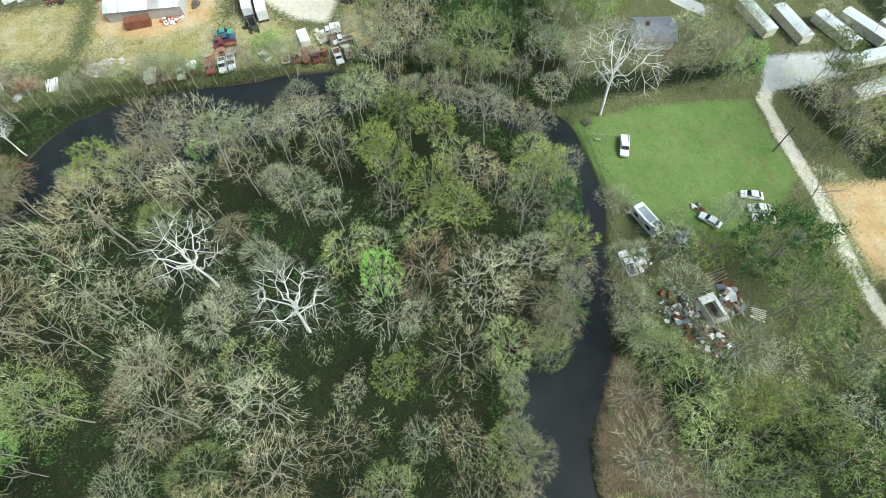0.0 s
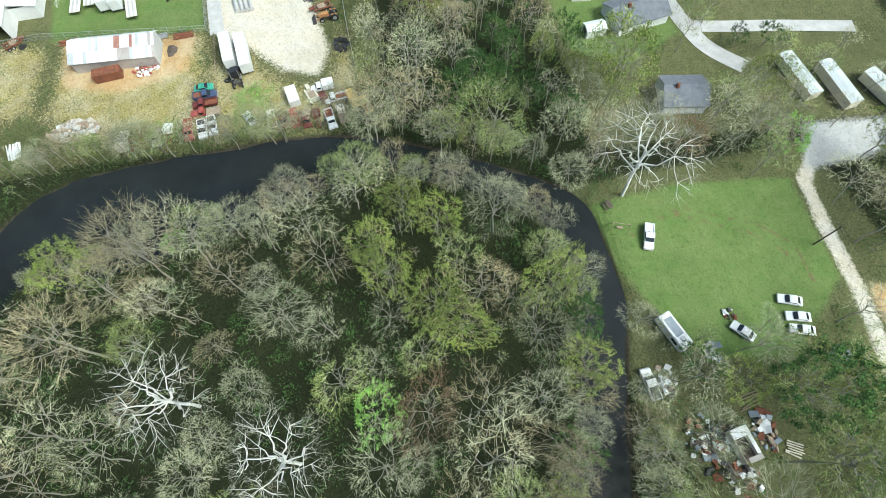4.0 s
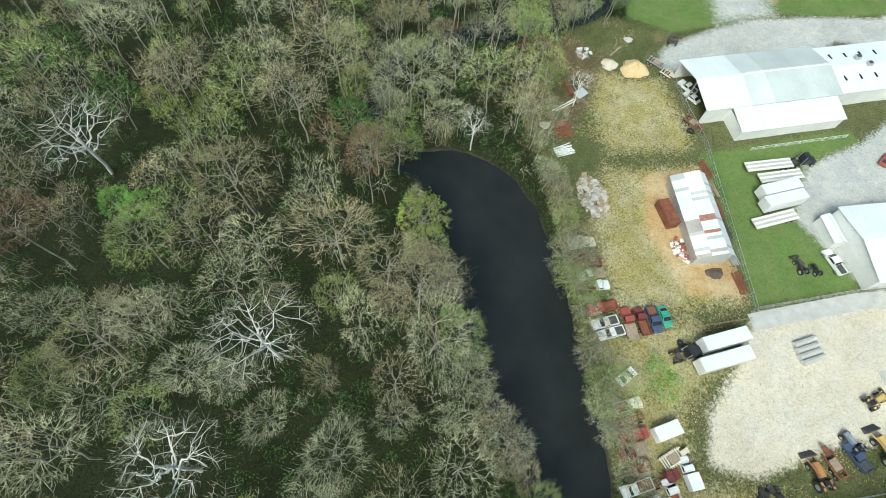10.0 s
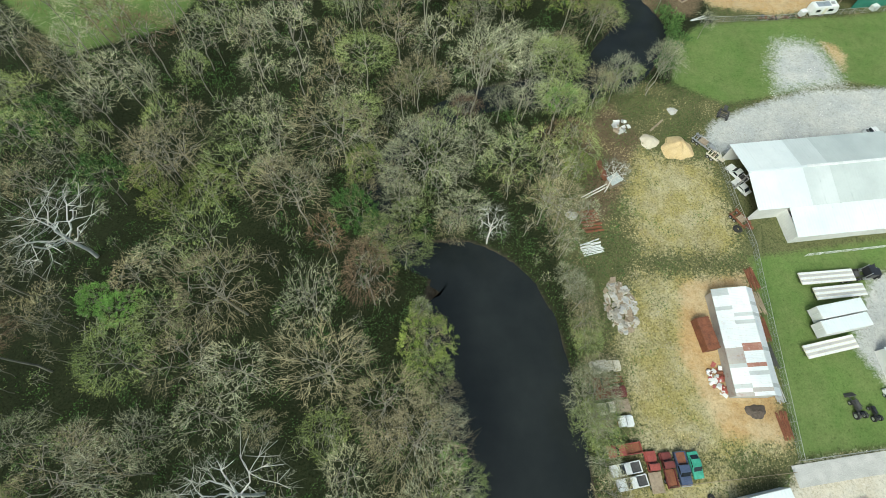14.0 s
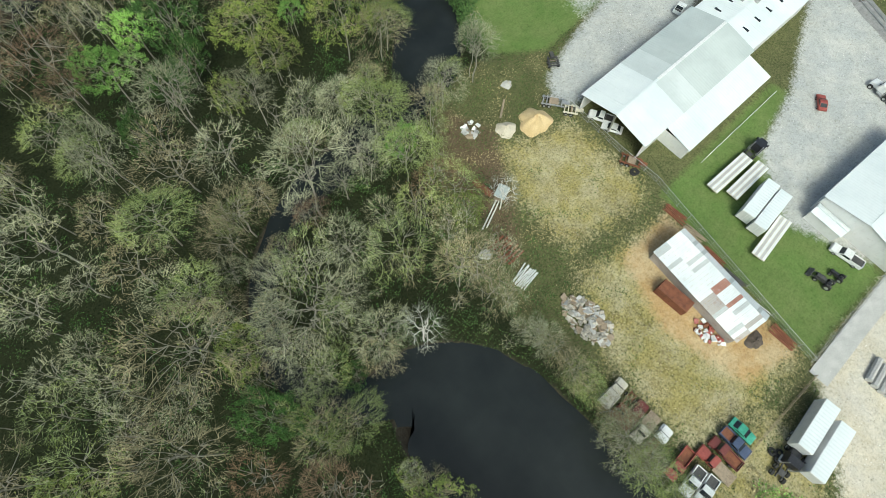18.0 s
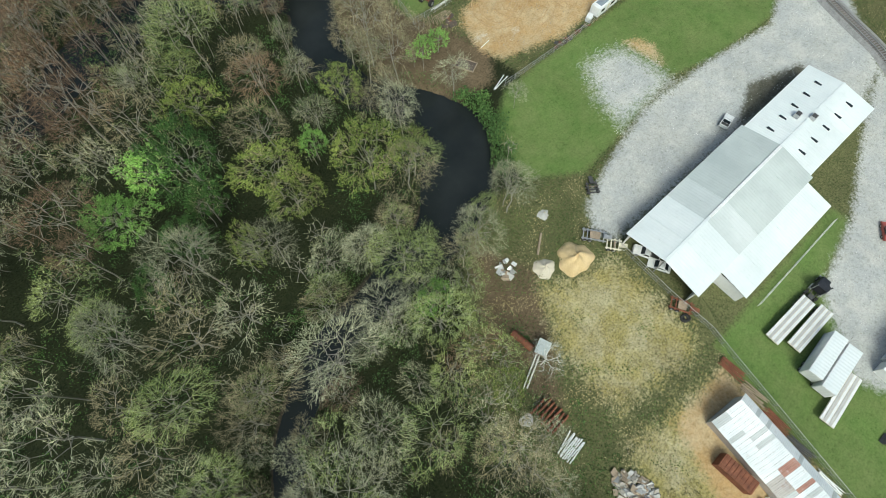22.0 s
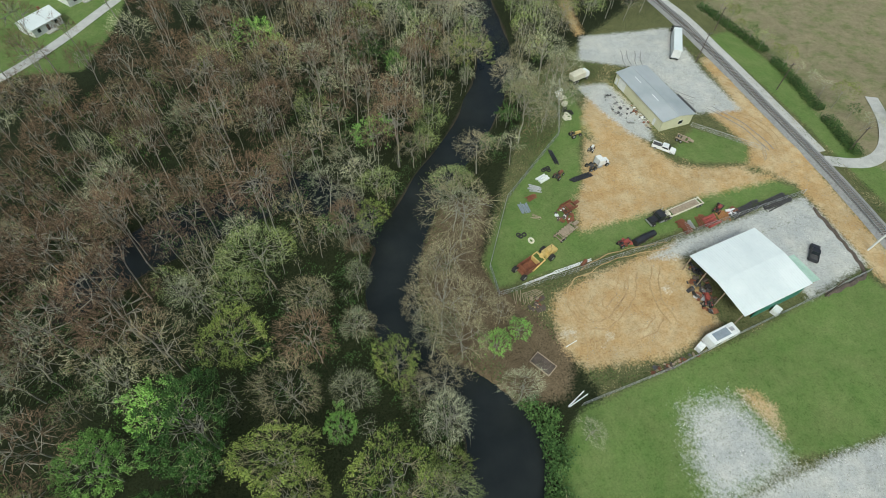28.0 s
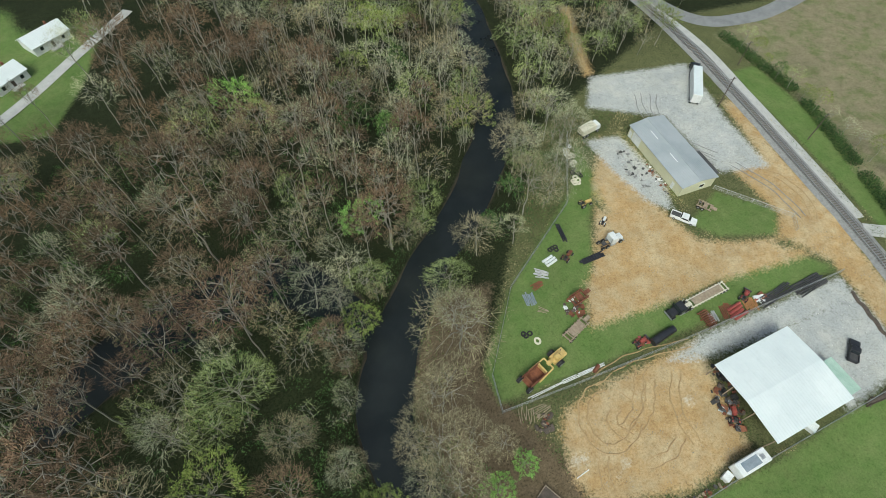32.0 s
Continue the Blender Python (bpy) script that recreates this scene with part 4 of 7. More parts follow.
picked = []
for k, (x, y) in enumerate(zip(TX, TY)):
    kind = tree_kind(x, y, rng_w.uniform())
    size = rng_w.uniform(0.62, 1.04) if k < in_grid else rng_w.uniform(0.45, 0.78)
    if -46 < x < -40 and -82 < y < 6:
        kind, size = rng_w.choice(["grey", "grey", "green", "tan"]), rng_w.uniform(0.42, 0.72)
    elif k in banks:
        size = rng_w.uniform(0.42, 0.7) if y < 36 else rng_w.uniform(0.45, 0.75)
    elif x < -104 and y < -120:
        kind, size = rng_w.choice(["dark", "green", "olive", "olive", "dark", "green", "grey"]), rng_w.uniform(0.55, 0.85)
    elif x > 100:
        kind, size = rng_w.choice(["green", "dark", "olive", "grey"]), rng_w.uniform(0.3, 0.5) if y > 97 else rng_w.uniform(0.6, 1.0)
    if kind == "rust":
        size *= 1.2
    picked.append((str(kind), int(rng_w.integers(0, len(SHAPES[str(kind)]))), x, y, size, rng_w.uniform(0, 360)))
# the trees nearest the creek stand singly; the deep woods are one mass for each kind
nearness = creek_dist(TX, TY)
order = np.argsort(np.where((TY > -130) & (TY < 150), nearness, 1e6))
single = set(order[:max(0, 298 - len(SPECIAL))].tolist())
for kind, i, x, y, size in SPECIAL:
    plant(kind, i, x, y, size, (x * 37 + y * 91) % 360)
mass = {}
for k, (kind, i, x, y, size, turn) in enumerate(picked):
    if k in single:
        plant(kind, i, x, y, size, turn)
        continue
    c, s = math.cos(radians(turn)), math.sin(radians(turn))
    R = np.diag([0.92 + 0.2 * math.sin(x * 1.7), 0.92 + 0.2 * math.sin(y * 1.3), 1.0 + 0.12 * math.sin(x + y)]) @ np.array([[c, s, 0], [-s, c, 0], [0, 0, 1]]) * size
    wood, crown, green = arrays[kind, i]
    for slot, piece in ((KINDS[kind][0], wood), (KINDS[kind][1], crown), (KINDS[kind][2], green)):
        if piece is not None:
            mass.setdefault(slot, []).append((piece[0] @ R + np.array([x, y, -0.1]), piece[1]))
# bare saplings and dead sticks fill the gaps between the crowns
young = [grow(seed=90 + k, h=(9, 7, 8)[k], spread=(3.0, 2.6, 2.2)[k], limbs=5, nodes=(11, 32, 80), tips=170, thick=0.07, flat=0.9, fork=0.3, far=True) for k in range(3)]
sx_w, sy_w = grid(5.4, 2.4)
stand_ok = ~open_land(sx_w, sy_w, 0.6) & ~far_off_at(sx_w, sy_w) & (sx_w > west_at(sy_w)) & (rng_w.uniform(size=sx_w.shape) < 0.6)
for x0, x1, y0, y1 in CLEARINGS:
    stand_ok &= ~((sx_w > x0) & (sx_w < x1) & (sy_w > y0) & (sy_w < y1))
for x, y in zip(sx_w[stand_ok], sy_w[stand_ok]):
    c, s_, size = math.cos(x * 3), math.sin(x * 3), rng_w.uniform(0.55, 1.15)
    R = np.array([[c, s_, 0], [-s_, c, 0], [0, 0, 1]]) * size
    k = int(rng_w.integers(0, 3))
    for slot, piece in (("bark_grey", young[k][0]), (("twig_grey", "twig_green", "twig_tan")[k], young[k][1])):
        mass[slot].append((piece[0] @ R + np.array([x, y, -0.1]), piece[1]))
woods = thing("woods", 0, 0, 0, 0, "deep bottomland woods of bare and budding trees", "woods")
woods["kind"] = "stuff"
for slot, pieces in mass.items():
    name = "trunks" if slot.startswith("bark") else "twigs" if slot.startswith("twig") else "leaves"
    ob = share(name, tri_mesh(name, *joined(pieces), slot), woods)
    ob["kind"] = "stuff"

# undergrowth: low leaves and saplings on the forest floor, and brush on the banks
rng_u = np.random.default_rng(5)
cx_u, cy_u = rng_u.uniform(-165, 50, 9500), rng_u.uniform(-190, 180, 9500)
clump = np.sin(cx_u * 0.13 + 2 * np.sin(cy_u * 0.07)) + np.sin(cy_u * 0.15 + 2 * np.sin(cx_u * 0.09))
ok = ~open_land(cx_u, cy_u, 1.2) & (clump + rng_u.normal(size=cx_u.shape) * 0.6 > -0.5)
for x0, x1, y0, y1 in ((-60, 40, -160, -126), (-30, 60, -76, 40), (-8, 60, 40, 120), (-70, -10, -205, -165)):
    ok &= ~((cx_u > x0) & (cx_u < x1) & (cy_u > y0) & (cy_u < y1))
cx_u, cy_u = cx_u[ok], cy_u[ok]
bx, by = rng_u.uniform(-90, 10, 260000), rng_u.uniform(-125, 125, 260000)
bd = creek_dist(bx, by)
ok = (bd > 0.2) & (bd < 4.0) & (rng_u.uniform(size=bx.shape) < 0.9)
bx, by = bx[ok], by[ok]


def brush(name, x, y, top, size, material, label, rng):
    n = len(x)
    p = np.stack([x, y, rng.uniform(0.1, 1, n) ** 1.5 * top], -1)
    d = unit(rng.normal(size=(n, 3)) + np.array([0, 0, 0.5]))
    ob = new(name, tri_mesh(name, *slivers(p, d, rng.uniform(0.6, 1.4, n) * size, rng.uniform(0.3, 0.6, n) * size, rng), material))
    return tagged(ob, label, "shrubs", kind="stuff")




def shrubs(x, y, per, material, label, rng):
    """Low rounded bushes of small leaves."""
    own = np.repeat(np.arange(len(x)), per)
    wide_, tall_ = rng.uniform(0.9, 2.4, len(x)), rng.uniform(0.8, 2.6, len(x))
    d = unit(rng.normal(size=(len(own), 3)))
    d[:, 2] = np.abs(d[:, 2])
    p = np.stack([x[own], y[own], np.zeros(len(own))], -1) + d * np.stack([wide_, wide_, tall_], -1)[own] * rng.uniform(0.6, 1.0, (len(own), 1))
    turn = unit(d + rng.normal(size=d.shape) * 0.9)
    ob = new("undergrowth", tri_mesh("undergrowth", *slivers(p, turn, rng.uniform(0.14, 0.32, len(own)), rng.uniform(0.07, 0.15, len(own)), rng), material))
    return tagged(ob, label, "shrubs", kind="stuff")


spot = rng_u.normal(size=(26, 2)) * np.array([1.5, 2.2]) + np.array([-30.6, -55.4])
shrubs(spot[:, 0], spot[:, 1], 44, "leaf_bright", "bright green brambles beside the junk row", rng_u)
shrubs(cx_u[::2], cy_u[::2], 56, "leaf_dark", "dark green undergrowth on the forest floor", rng_u)
shrubs(cx_u[1::2], cy_u[1::2], 50, "leaf_mid", "green saplings and vines on the forest floor", rng_u)
gx, gy = rng_u.uniform(-12, 0, 9000), rng_u.uniform(36, 62, 9000)
gd = creek_dist(gx, gy)
ok = (gd > -0.6) & (gd < 3.4 + np.sin(gy * 0.9) + rng_u.normal(size=gx.shape) * 0.5)
brush("hedge", gx[ok], gy[ok], 2.8, 0.42, "leaf_mid", "thick green brush on the bank below the lawn", rng_u)
hx, hy = rng_u.uniform(100, 118, 60000), rng_u.uniform(88, 168, 60000)
hd = np.minimum(line_dist(hx, hy, [(111.8, 164.5), (114, 138)]), np.minimum(line_dist(hx, hy, [(113.3, 130.6), (109.2, 109.5)]), line_dist(hx, hy, [(107.7, 104), (104.5, 92)])))
ok = hd + rng_u.normal(size=hx.shape) * 0.4 < 1.7
brush("hedge", hx[ok], hy[ok], 1.6, 0.35, "leaf_mid", "rough green hedge along the ditch past the railway", rng_u)
brush("bank_brush", bx[::2], by[::2], 1.8, 0.19, "leaf_dark", "green brush along the creek bank", rng_u)
brush("bank_brush", bx[1::3], by[1::3], 1.4, 0.2, "grass_green", "rank green weeds along the creek bank", rng_u)

# weeds and grass tufts on the open land
tx_, ty_ = rng_u.uniform(-46, 100, 420000), rng_u.uniform(-84, 150, 420000)
patch = np.sin(tx_ * 0.5 + 2 * np.sin(ty_ * 0.33)) + np.sin(ty_ * 0.61 + 2 * np.sin(tx_ * 0.27)) + rng_u.normal(size=tx_.shape) * 0.6
bare = np.maximum.reduce([zone(tx_, ty_, GRAVELS, 1.5), zone(tx_, ty_, PALE, 1.5), zone(tx_, ty_, SANDS, 1.5)])
dry = zone(tx_, ty_, DRYS, 2.5)
lawn_here = zone(tx_, ty_, LAWNS, 1.0)
inside = zone(tx_, ty_, [WEEDS[0]], 1.0) > 0.5
clear = inside & (creek_dist(tx_, ty_) > 0.5) & (line_dist(tx_, ty_, RAIL) > 3) & (bare < 0.3)
for bx0, bx1, by0, by1 in ((-6, 56, -7, 18.5), (40, 63, 60, 80), (61, 78, 100, 132), (-24, -8, -40, -12), (11, 40, -45, -20)):
    clear &= ~((tx_ > bx0) & (tx_ < bx1) & (ty_ > by0) & (ty_ < by1))
ok = clear & (lawn_here < 0.5) & (patch > 0.1 + 1.5 * dry)
brush("weeds", tx_[ok], ty_[ok], 0.45, 0.24, "grass_green", "green weeds in patches on the rough ground", rng_u)
ok = clear & (lawn_here < 0.5) & (patch < -0.6)
brush("weeds", tx_[ok], ty_[ok], 0.4, 0.22, "grass_dry", "dry straw-coloured grass on the rough ground", rng_u)

# loose stones, clods and litter lying on the bare ground
sx, sy = rng_u.uniform(-40, 96, 90000), rng_u.uniform(-78, 150, 90000)
clot = np.sin(sx * 0.9 + 2 * np.sin(sy * 0.53)) + np.sin(sy * 1.1 + 2 * np.sin(sx * 0.41)) + rng_u.normal(size=sx.shape) * 0.7
onto = np.maximum(zone(sx, sy, DRYS, 1.5), zone(sx, sy, SANDS, 1.5))
grit = np.maximum(zone(sx, sy, GRAVELS, 1.5), zone(sx, sy, PALE, 1.5))
far_enough = line_dist(sx, sy, RAIL) > 3
for bx0, bx1, by0, by1 in ((-6, 56, -7, 18.5), (40, 63, 60, 80), (60, 71, 115, 139), (-24, -8, -40, -12), (10, 43, -42, -24), (11, 26, -75, -53)):
    far_enough &= ~((sx > bx0) & (sx < bx1) & (sy > by0) & (sy < by1))
ok = far_enough & (onto > 0.4) & (clot > 0.9)
brush("clods", sx[ok], sy[ok], 0.16, 0.2, "bark_grey", "dark clods and litter on the dirt", rng_u)
ok = far_enough & (grit > 0.5) & (clot > 1.1)
brush("stones", sx[ok], sy[ok], 0.15, 0.17, "bark_grey", "loose grey stones on the gravel", rng_u)
ok = far_enough & (grit > 0.2) & (clot < -1.1)
brush("stones", sx[ok], sy[ok], 0.15, 0.17, "bark_white", "loose pale stones on the gravel", rng_u)

# ---- buildings ----


def gable(name, x0, x1, y0, y1, eave, ridge, wall_m, roof_m, label, category="building", along="x", over=0.4, sheet_w=3.0, ridge_at=0.5, roofs=None, open_sides=(), kind_roof="roof_panel"):
    """A gabled building on a plan rectangle, with walls of their own and a roof of separate sheets. Local x runs along the ridge."""
    if along == "x":
        L, Wd, t = x1 - x0, y1 - y0, thing(name, x0, y0, 0, 0, label, category)
    else:
        L, Wd, t = y1 - y0, x1 - x0, thing(name, x1, y0, 0, 90, label, category)
    th, ym = 0.2, Wd * ridge_at
    if "front" not in open_sides:
        part("wall", boxes((0, L, 0, th, 0, eave)), wall_m, t)
    if "back" not in open_sides:
        part("wall", boxes((0, L, Wd - th, Wd, 0, eave)), wall_m, t)
    for side_name, xa in (("west", 0), ("east", L - th)):
        if side_name in open_sides:
            continue
        bm = bmesh.new()
        pts = [(th, 0), (Wd - th, 0), (Wd - th, eave), (ym, ridge - 0.05), (th, eave)]
        a = [bm.verts.new((xa, y, z)) for y, z in pts]
        b = [bm.verts.new((xa + th, y, z)) for y, z in pts]
        bm.faces.new(a[::-1])
        bm.faces.new(b)
        for i in range(5):
            j = (i + 1) % 5
            bm.faces.new((a[i], a[j], b[j], b[i]))
        bmesh.ops.recalc_face_normals(bm, faces=bm.faces)
        part("wall", bm, wall_m, t)
    n = max(1, round((L + 2 * over) / sheet_w))
    for side_y, sgn in ((-over, 1), (Wd + over, -1)):
        run = abs(ym - side_y)
        drop = (ridge - eave) / (ym if sgn > 0 else Wd - ym) * over
        for i in range(n):
            xa, xb = -over + (L + 2 * over) * i / n, -over + (L + 2 * over) * (i + 1) / n - 0.02
            bm = bmesh.new()
            lo, hi = eave - drop + 0.06, ridge + 0.06
            v = [bm.verts.new(c) for c in ((xa, side_y, lo), (xb, side_y, lo), (xb, ym, hi), (xa, ym, hi))]
            w = [bm.verts.new((c.co.x, c.co.y, c.co.z + 0.07)) for c in v]
            for f in (v[::-1], w, (v[0], v[1], w[1], w[0]), (v[2], v[3], w[3], w[2]), (v[1], v[2], w[2], w[1]), (v[3], v[0], w[0], w[3])):
                bm.faces.new(f)
            bmesh.ops.recalc_face_normals(bm, faces=bm.faces)
            part(kind_roof, bm, roofs(i, n, sgn) if roofs else roof_m, t)
    part("ridge_cap", boxes((-over, L + over, ym - 0.25, ym + 0.25, ridge + 0.1, ridge + 0.19)), roof_m if not roofs else roofs(0, n, 1), t)
    return t


def windows_on(t, spots, m="glass", name="window"):
    for s in spots:
        w = part(name, boxes(s), m, t)
        x0, x1, y0, y1, z0, z1 = s
        part("frame", boxes((x0 - 0.06, x1 + 0.06, y0 - 0.03 if y1 - y0 < 0.3 else y0 - 0.06, y1 + 0.03 if y1 - y0 < 0.3 else y1 + 0.06, z0 - 0.08, z0),
                            (x0 - 0.06, x1 + 0.06, y0 - 0.03 if y1 - y0 < 0.3 else y0 - 0.06, y1 + 0.03 if y1 - y0 < 0.3 else y1 + 0.06, z1, z1 + 0.08)), "white_paint", w)


HALL = pose(-3.0, 1.0, 0, 0, 0, 3.5)
# main steel hall with a patch of grey sheets, its east annex and south lean-to
hall = gable("warehouse", 0, 33.6, 0, 15.0, 5.0, 6.6, "wall_white", "roof_white", "long white and grey sheet-metal warehouse with an open end", "warehouse", over=0.5, sheet_w=3.0,
             roofs=lambda i, n, s: "roof_white" if i < 4 else "roof_pale" if i < 6 else "roof_grey", open_sides=("west",))
hall.matrix_basis = HALL
part("ridge_light", boxes((12, 33.6, 7.2, 7.8, 6.8, 6.88)), "white_paint", hall, "white translucent strip along the ridge")
for x in (0.2, 5, 10):
    part("column", boxes((x, x + 0.25, 7.4, 7.65, 0, 5.6)), "steel", hall)
annex = gable("warehouse_annex", 0, 22.4, 0, 14.4, 4.6, 5.6, "wall_white", "roof_white", "white metal-roofed annex with rows of dark roof vents", "warehouse", over=0.3, sheet_w=2.6)
annex.matrix_basis = HALL @ pose(34.3, 0.3, 0)
for i in range(5):
    for y in (3.0, 10.0):
        part("skylight", boxes((2.6 + i * 4.1, 2.95 + i * 4.1, y, y + 1.5, 5.0, 5.4)), "glass", annex, "dark slot skylight")
for x, y in ((10, 6.2), (8.2, 8.6)):
    u = part("roof_unit", boxes((x, x + 1.3, y, y + 1.1, 5.5, 6.4), bevel=0.05), "steel", annex, "grey rooftop air unit")
    part("grille", boxes((x + 0.15, x + 1.15, y + 0.12, y + 0.98, 6.4, 6.43)), "dark_steel", u)
lean = thing("lean_to", 0, 0, 0, 0, "white lean-to along the warehouse wall", "shed")
lean.matrix_basis = HALL @ pose(6.6, -6.0, 0)
part("wall", boxes((0, 26, 0, 0.15, 0, 3.4)), "wall_white", lean)
for x in (0, 25.85):
    part("wall", profile([(x, 0), (x + 0.15, 0), (x + 0.15, 3.5), (x, 3.5)], 0.15, 6.0), "wall_white", lean)
for i in range(9):
    bm = bmesh.new()
    xa, xb = -0.3 + i * 2.95, -0.3 + (i + 1) * 2.95 - 0.02
    v = [bm.verts.new(c) for c in ((xa, -0.4, 3.4), (xb, -0.4, 3.4), (xb, 5.65, 4.6), (xa, 5.65, 4.6))]
    w = [bm.verts.new((c.co.x, c.co.y, c.co.z + 0.08)) for c in v]
    for f in (v[::-1], w, (v[0], v[1], w[1], w[0]), (v[1], v[2], w[2], w[1]), (v[2], v[3], w[3], w[2]), (v[3], v[0], w[0], w[3])):
        bm.faces.new(f)
    part("roof_panel", bm, "roof_white", lean)

# the old shed with patched roof sheets
M["sheet_a"] = panelled("sheet_a", (0.58, 0.61, 0.62), (0.74, 0.75, 0.75), 0.3, 0, dirt=(0.3, 0.2, 0.14), stain=0.3)
M["sheet_b"] = panelled("sheet_b", (0.36, 0.38, 0.38), (0.5, 0.52, 0.51), 0.3, 0, dirt=(0.28, 0.18, 0.12), stain=0.4)
M["sheet_c"] = panelled("sheet_c", (0.3, 0.27, 0.25), (0.46, 0.42, 0.38), 0.3, 0, dirt=(0.25, 0.1, 0.06), stain=0.7)
M["sheet_d"] = panelled("sheet_d", (0.25, 0.1, 0.07), (0.4, 0.22, 0.16), 0.3, 0, dirt=(0.6, 0.58, 0.55), stain=0.6)
shed = thing("old_shed", -10.4, -34.2, 0, 87, "long weathered shed with a patchwork of white and grey sheets", "shed")
rs = random.Random(3)
LS, WS, YM = 18.9, 6.8, 1.6
part("wall", boxes((0, LS, 0, 0.15, 0, 3.6)), "sheet_b", shed)
part("wall", boxes((0, LS, WS - 0.15, WS, 0, 3.0)), "sheet_c", shed)
for xa in (0, LS - 0.15):
    bm = bmesh.new()
    pts = [(0.15, 0), (WS - 0.15, 0), (WS - 0.15, 3.0), (YM, 4.7), (0.15, 3.6)]
    a = [bm.verts.new((xa, y, z)) for y, z in pts]
    b = [bm.verts.new((xa + 0.15, y, z)) for y, z in pts]
    bm.faces.new(a[::-1])
    bm.faces.new(b)
    for i in range(5):
        bm.faces.new((a[i], a[(i + 1) % 5], b[(i + 1) % 5], b[i]))
    bmesh.ops.recalc_face_normals(bm, faces=bm.faces)
    part("wall", bm, "sheet_b", shed)
for row in range(28):
    for (ya, za), (yb, zb), pool in (((-0.3, 3.55), (YM, 4.78), "aaaaab"), ((YM, 4.78), (4.7, 3.95), "aaabaabcaad"), ((4.6, 3.99), (WS + 0.4, 2.98), "aababaabac")):
        xa = -0.3 + row * (LS + 0.6) / 28
        xb = xa + (LS + 0.6) / 28 - 0.015
        lift = rs.uniform(0, 0.05)
        bm = bmesh.new()
        v = [bm.verts.new(c) for c in ((xa, ya, za + lift), (xb, ya, za + lift), (xb, yb, zb + lift), (xa, yb, zb + lift))]
        w = [bm.verts.new((c.co.x, c.co.y, c.co.z + 0.04)) for c in v]
        for f in (v[::-1], w, (v[0], v[1], w[1], w[0]), (v[1], v[2], w[2], w[1]), (v[2], v[3], w[3], w[2]), (v[3], v[0], w[0], w[3])):
            bm.faces.new(f)
        part("roof_sheet", bm, "sheet_" + rs.choice(pool), shed)

gable("steel_building", 15.2, 39, -43.0, -26.8, 4.6, 6.0, "wall_white", "roof_white", "white sheet-metal building on a gravel lot", "warehouse", sheet_w=3.2)
annex_s = gable("porch_shed", 12.4, 14.8, -33.4, -27.2, 2.6, 3.2, "wall_white", "roof_white", "small white lean-to shed", "shed", along="y", sheet_w=2.0, over=0.2)
shop = gable("yard_office", 16.8, 25.2, -73.2, -54, 4.2, 4.7, "wall_white", "roof_white", "long low white metal workshop beside the gravel lot", "workshop", along="y", sheet_w=2.4)
for k in range(3):
    for dx in (0, 0.7, 1.4):
        part("roof_vent", rods(((2.6 + k * 6.4 + dx, 3.4, 4.3), (2.6 + k * 6.4 + dx, 3.4, 4.95), 0.14)), "dark_steel", shop)
gable("yard_store", 11.4, 16.4, -74.4, -67.4, 2.9, 3.3, "wall_white", "roof_white", "small white metal store in the yard", "shed", along="y", sheet_w=2.2)

# open barn with green walls
barn = thing("pole_barn", 39.9, 61.2, 0, 4.5, "open-sided pole barn with a flat white metal roof and green wall", "barn")
for i in range(7):
    xa, xb = i * 18.4 / 7, (i + 1) * 18.4 / 7 - 0.02
    for (ya, za), (yb, zb) in (((-0.3, 4.9), (7.6, 5.6)), ((7.6, 5.6), (15.5, 4.9))):
        bm = bmesh.new()
        v = [bm.verts.new(c) for c in ((xa, ya, za), (xb, ya, za), (xb, yb, zb), (xa, yb, zb))]
        w = [bm.verts.new((c.co.x, c.co.y, c.co.z + 0.08)) for c in v]
        for f in (v[::-1], w, (v[0], v[1], w[1], w[0]), (v[1], v[2], w[2], w[1]), (v[2], v[3], w[3], w[2]), (v[3], v[0], w[0], w[3])):
            bm.faces.new(f)
        part("roof_panel", bm, "roof_white", barn)
part("wall", boxes((5, 18.2, 0, 0.15, 0, 4.85)), "wall_green", barn, "dark green sheet-metal wall")
part("wall", boxes((18.05, 18.2, 0.15, 15.1, 0, 4.85)), "wall_white", barn)
for x in (0.3, 6, 12):
    part("post", boxes((x, x + 0.2, 15.0, 15.2, 0, 4.85)), "wood", barn)
for y in (0.1, 5.3, 10.6):
    part("post", boxes((0.2, 0.4, y, y + 0.2, 0, 5.0)), "wood", barn)
lean2 = thing("green_lean_to", 58.6, 62.9, 0, 4.5, "pale green lean-to roof beside the barn", "shed")
part("roof", profile([(0, 3.4), (4.2, 2.7), (4.2, 2.8), (0, 3.5)], 0, 7.0), surface("pale_green", (0.35, 0.5, 0.4), (0.5, 0.63, 0.53), 0.5, 0.5), lean2)
for y in (0.3, 6.5):
    part("post", boxes((3.9, 4.05, y, y + 0.15, 0, 2.72)), "wood", lean2)

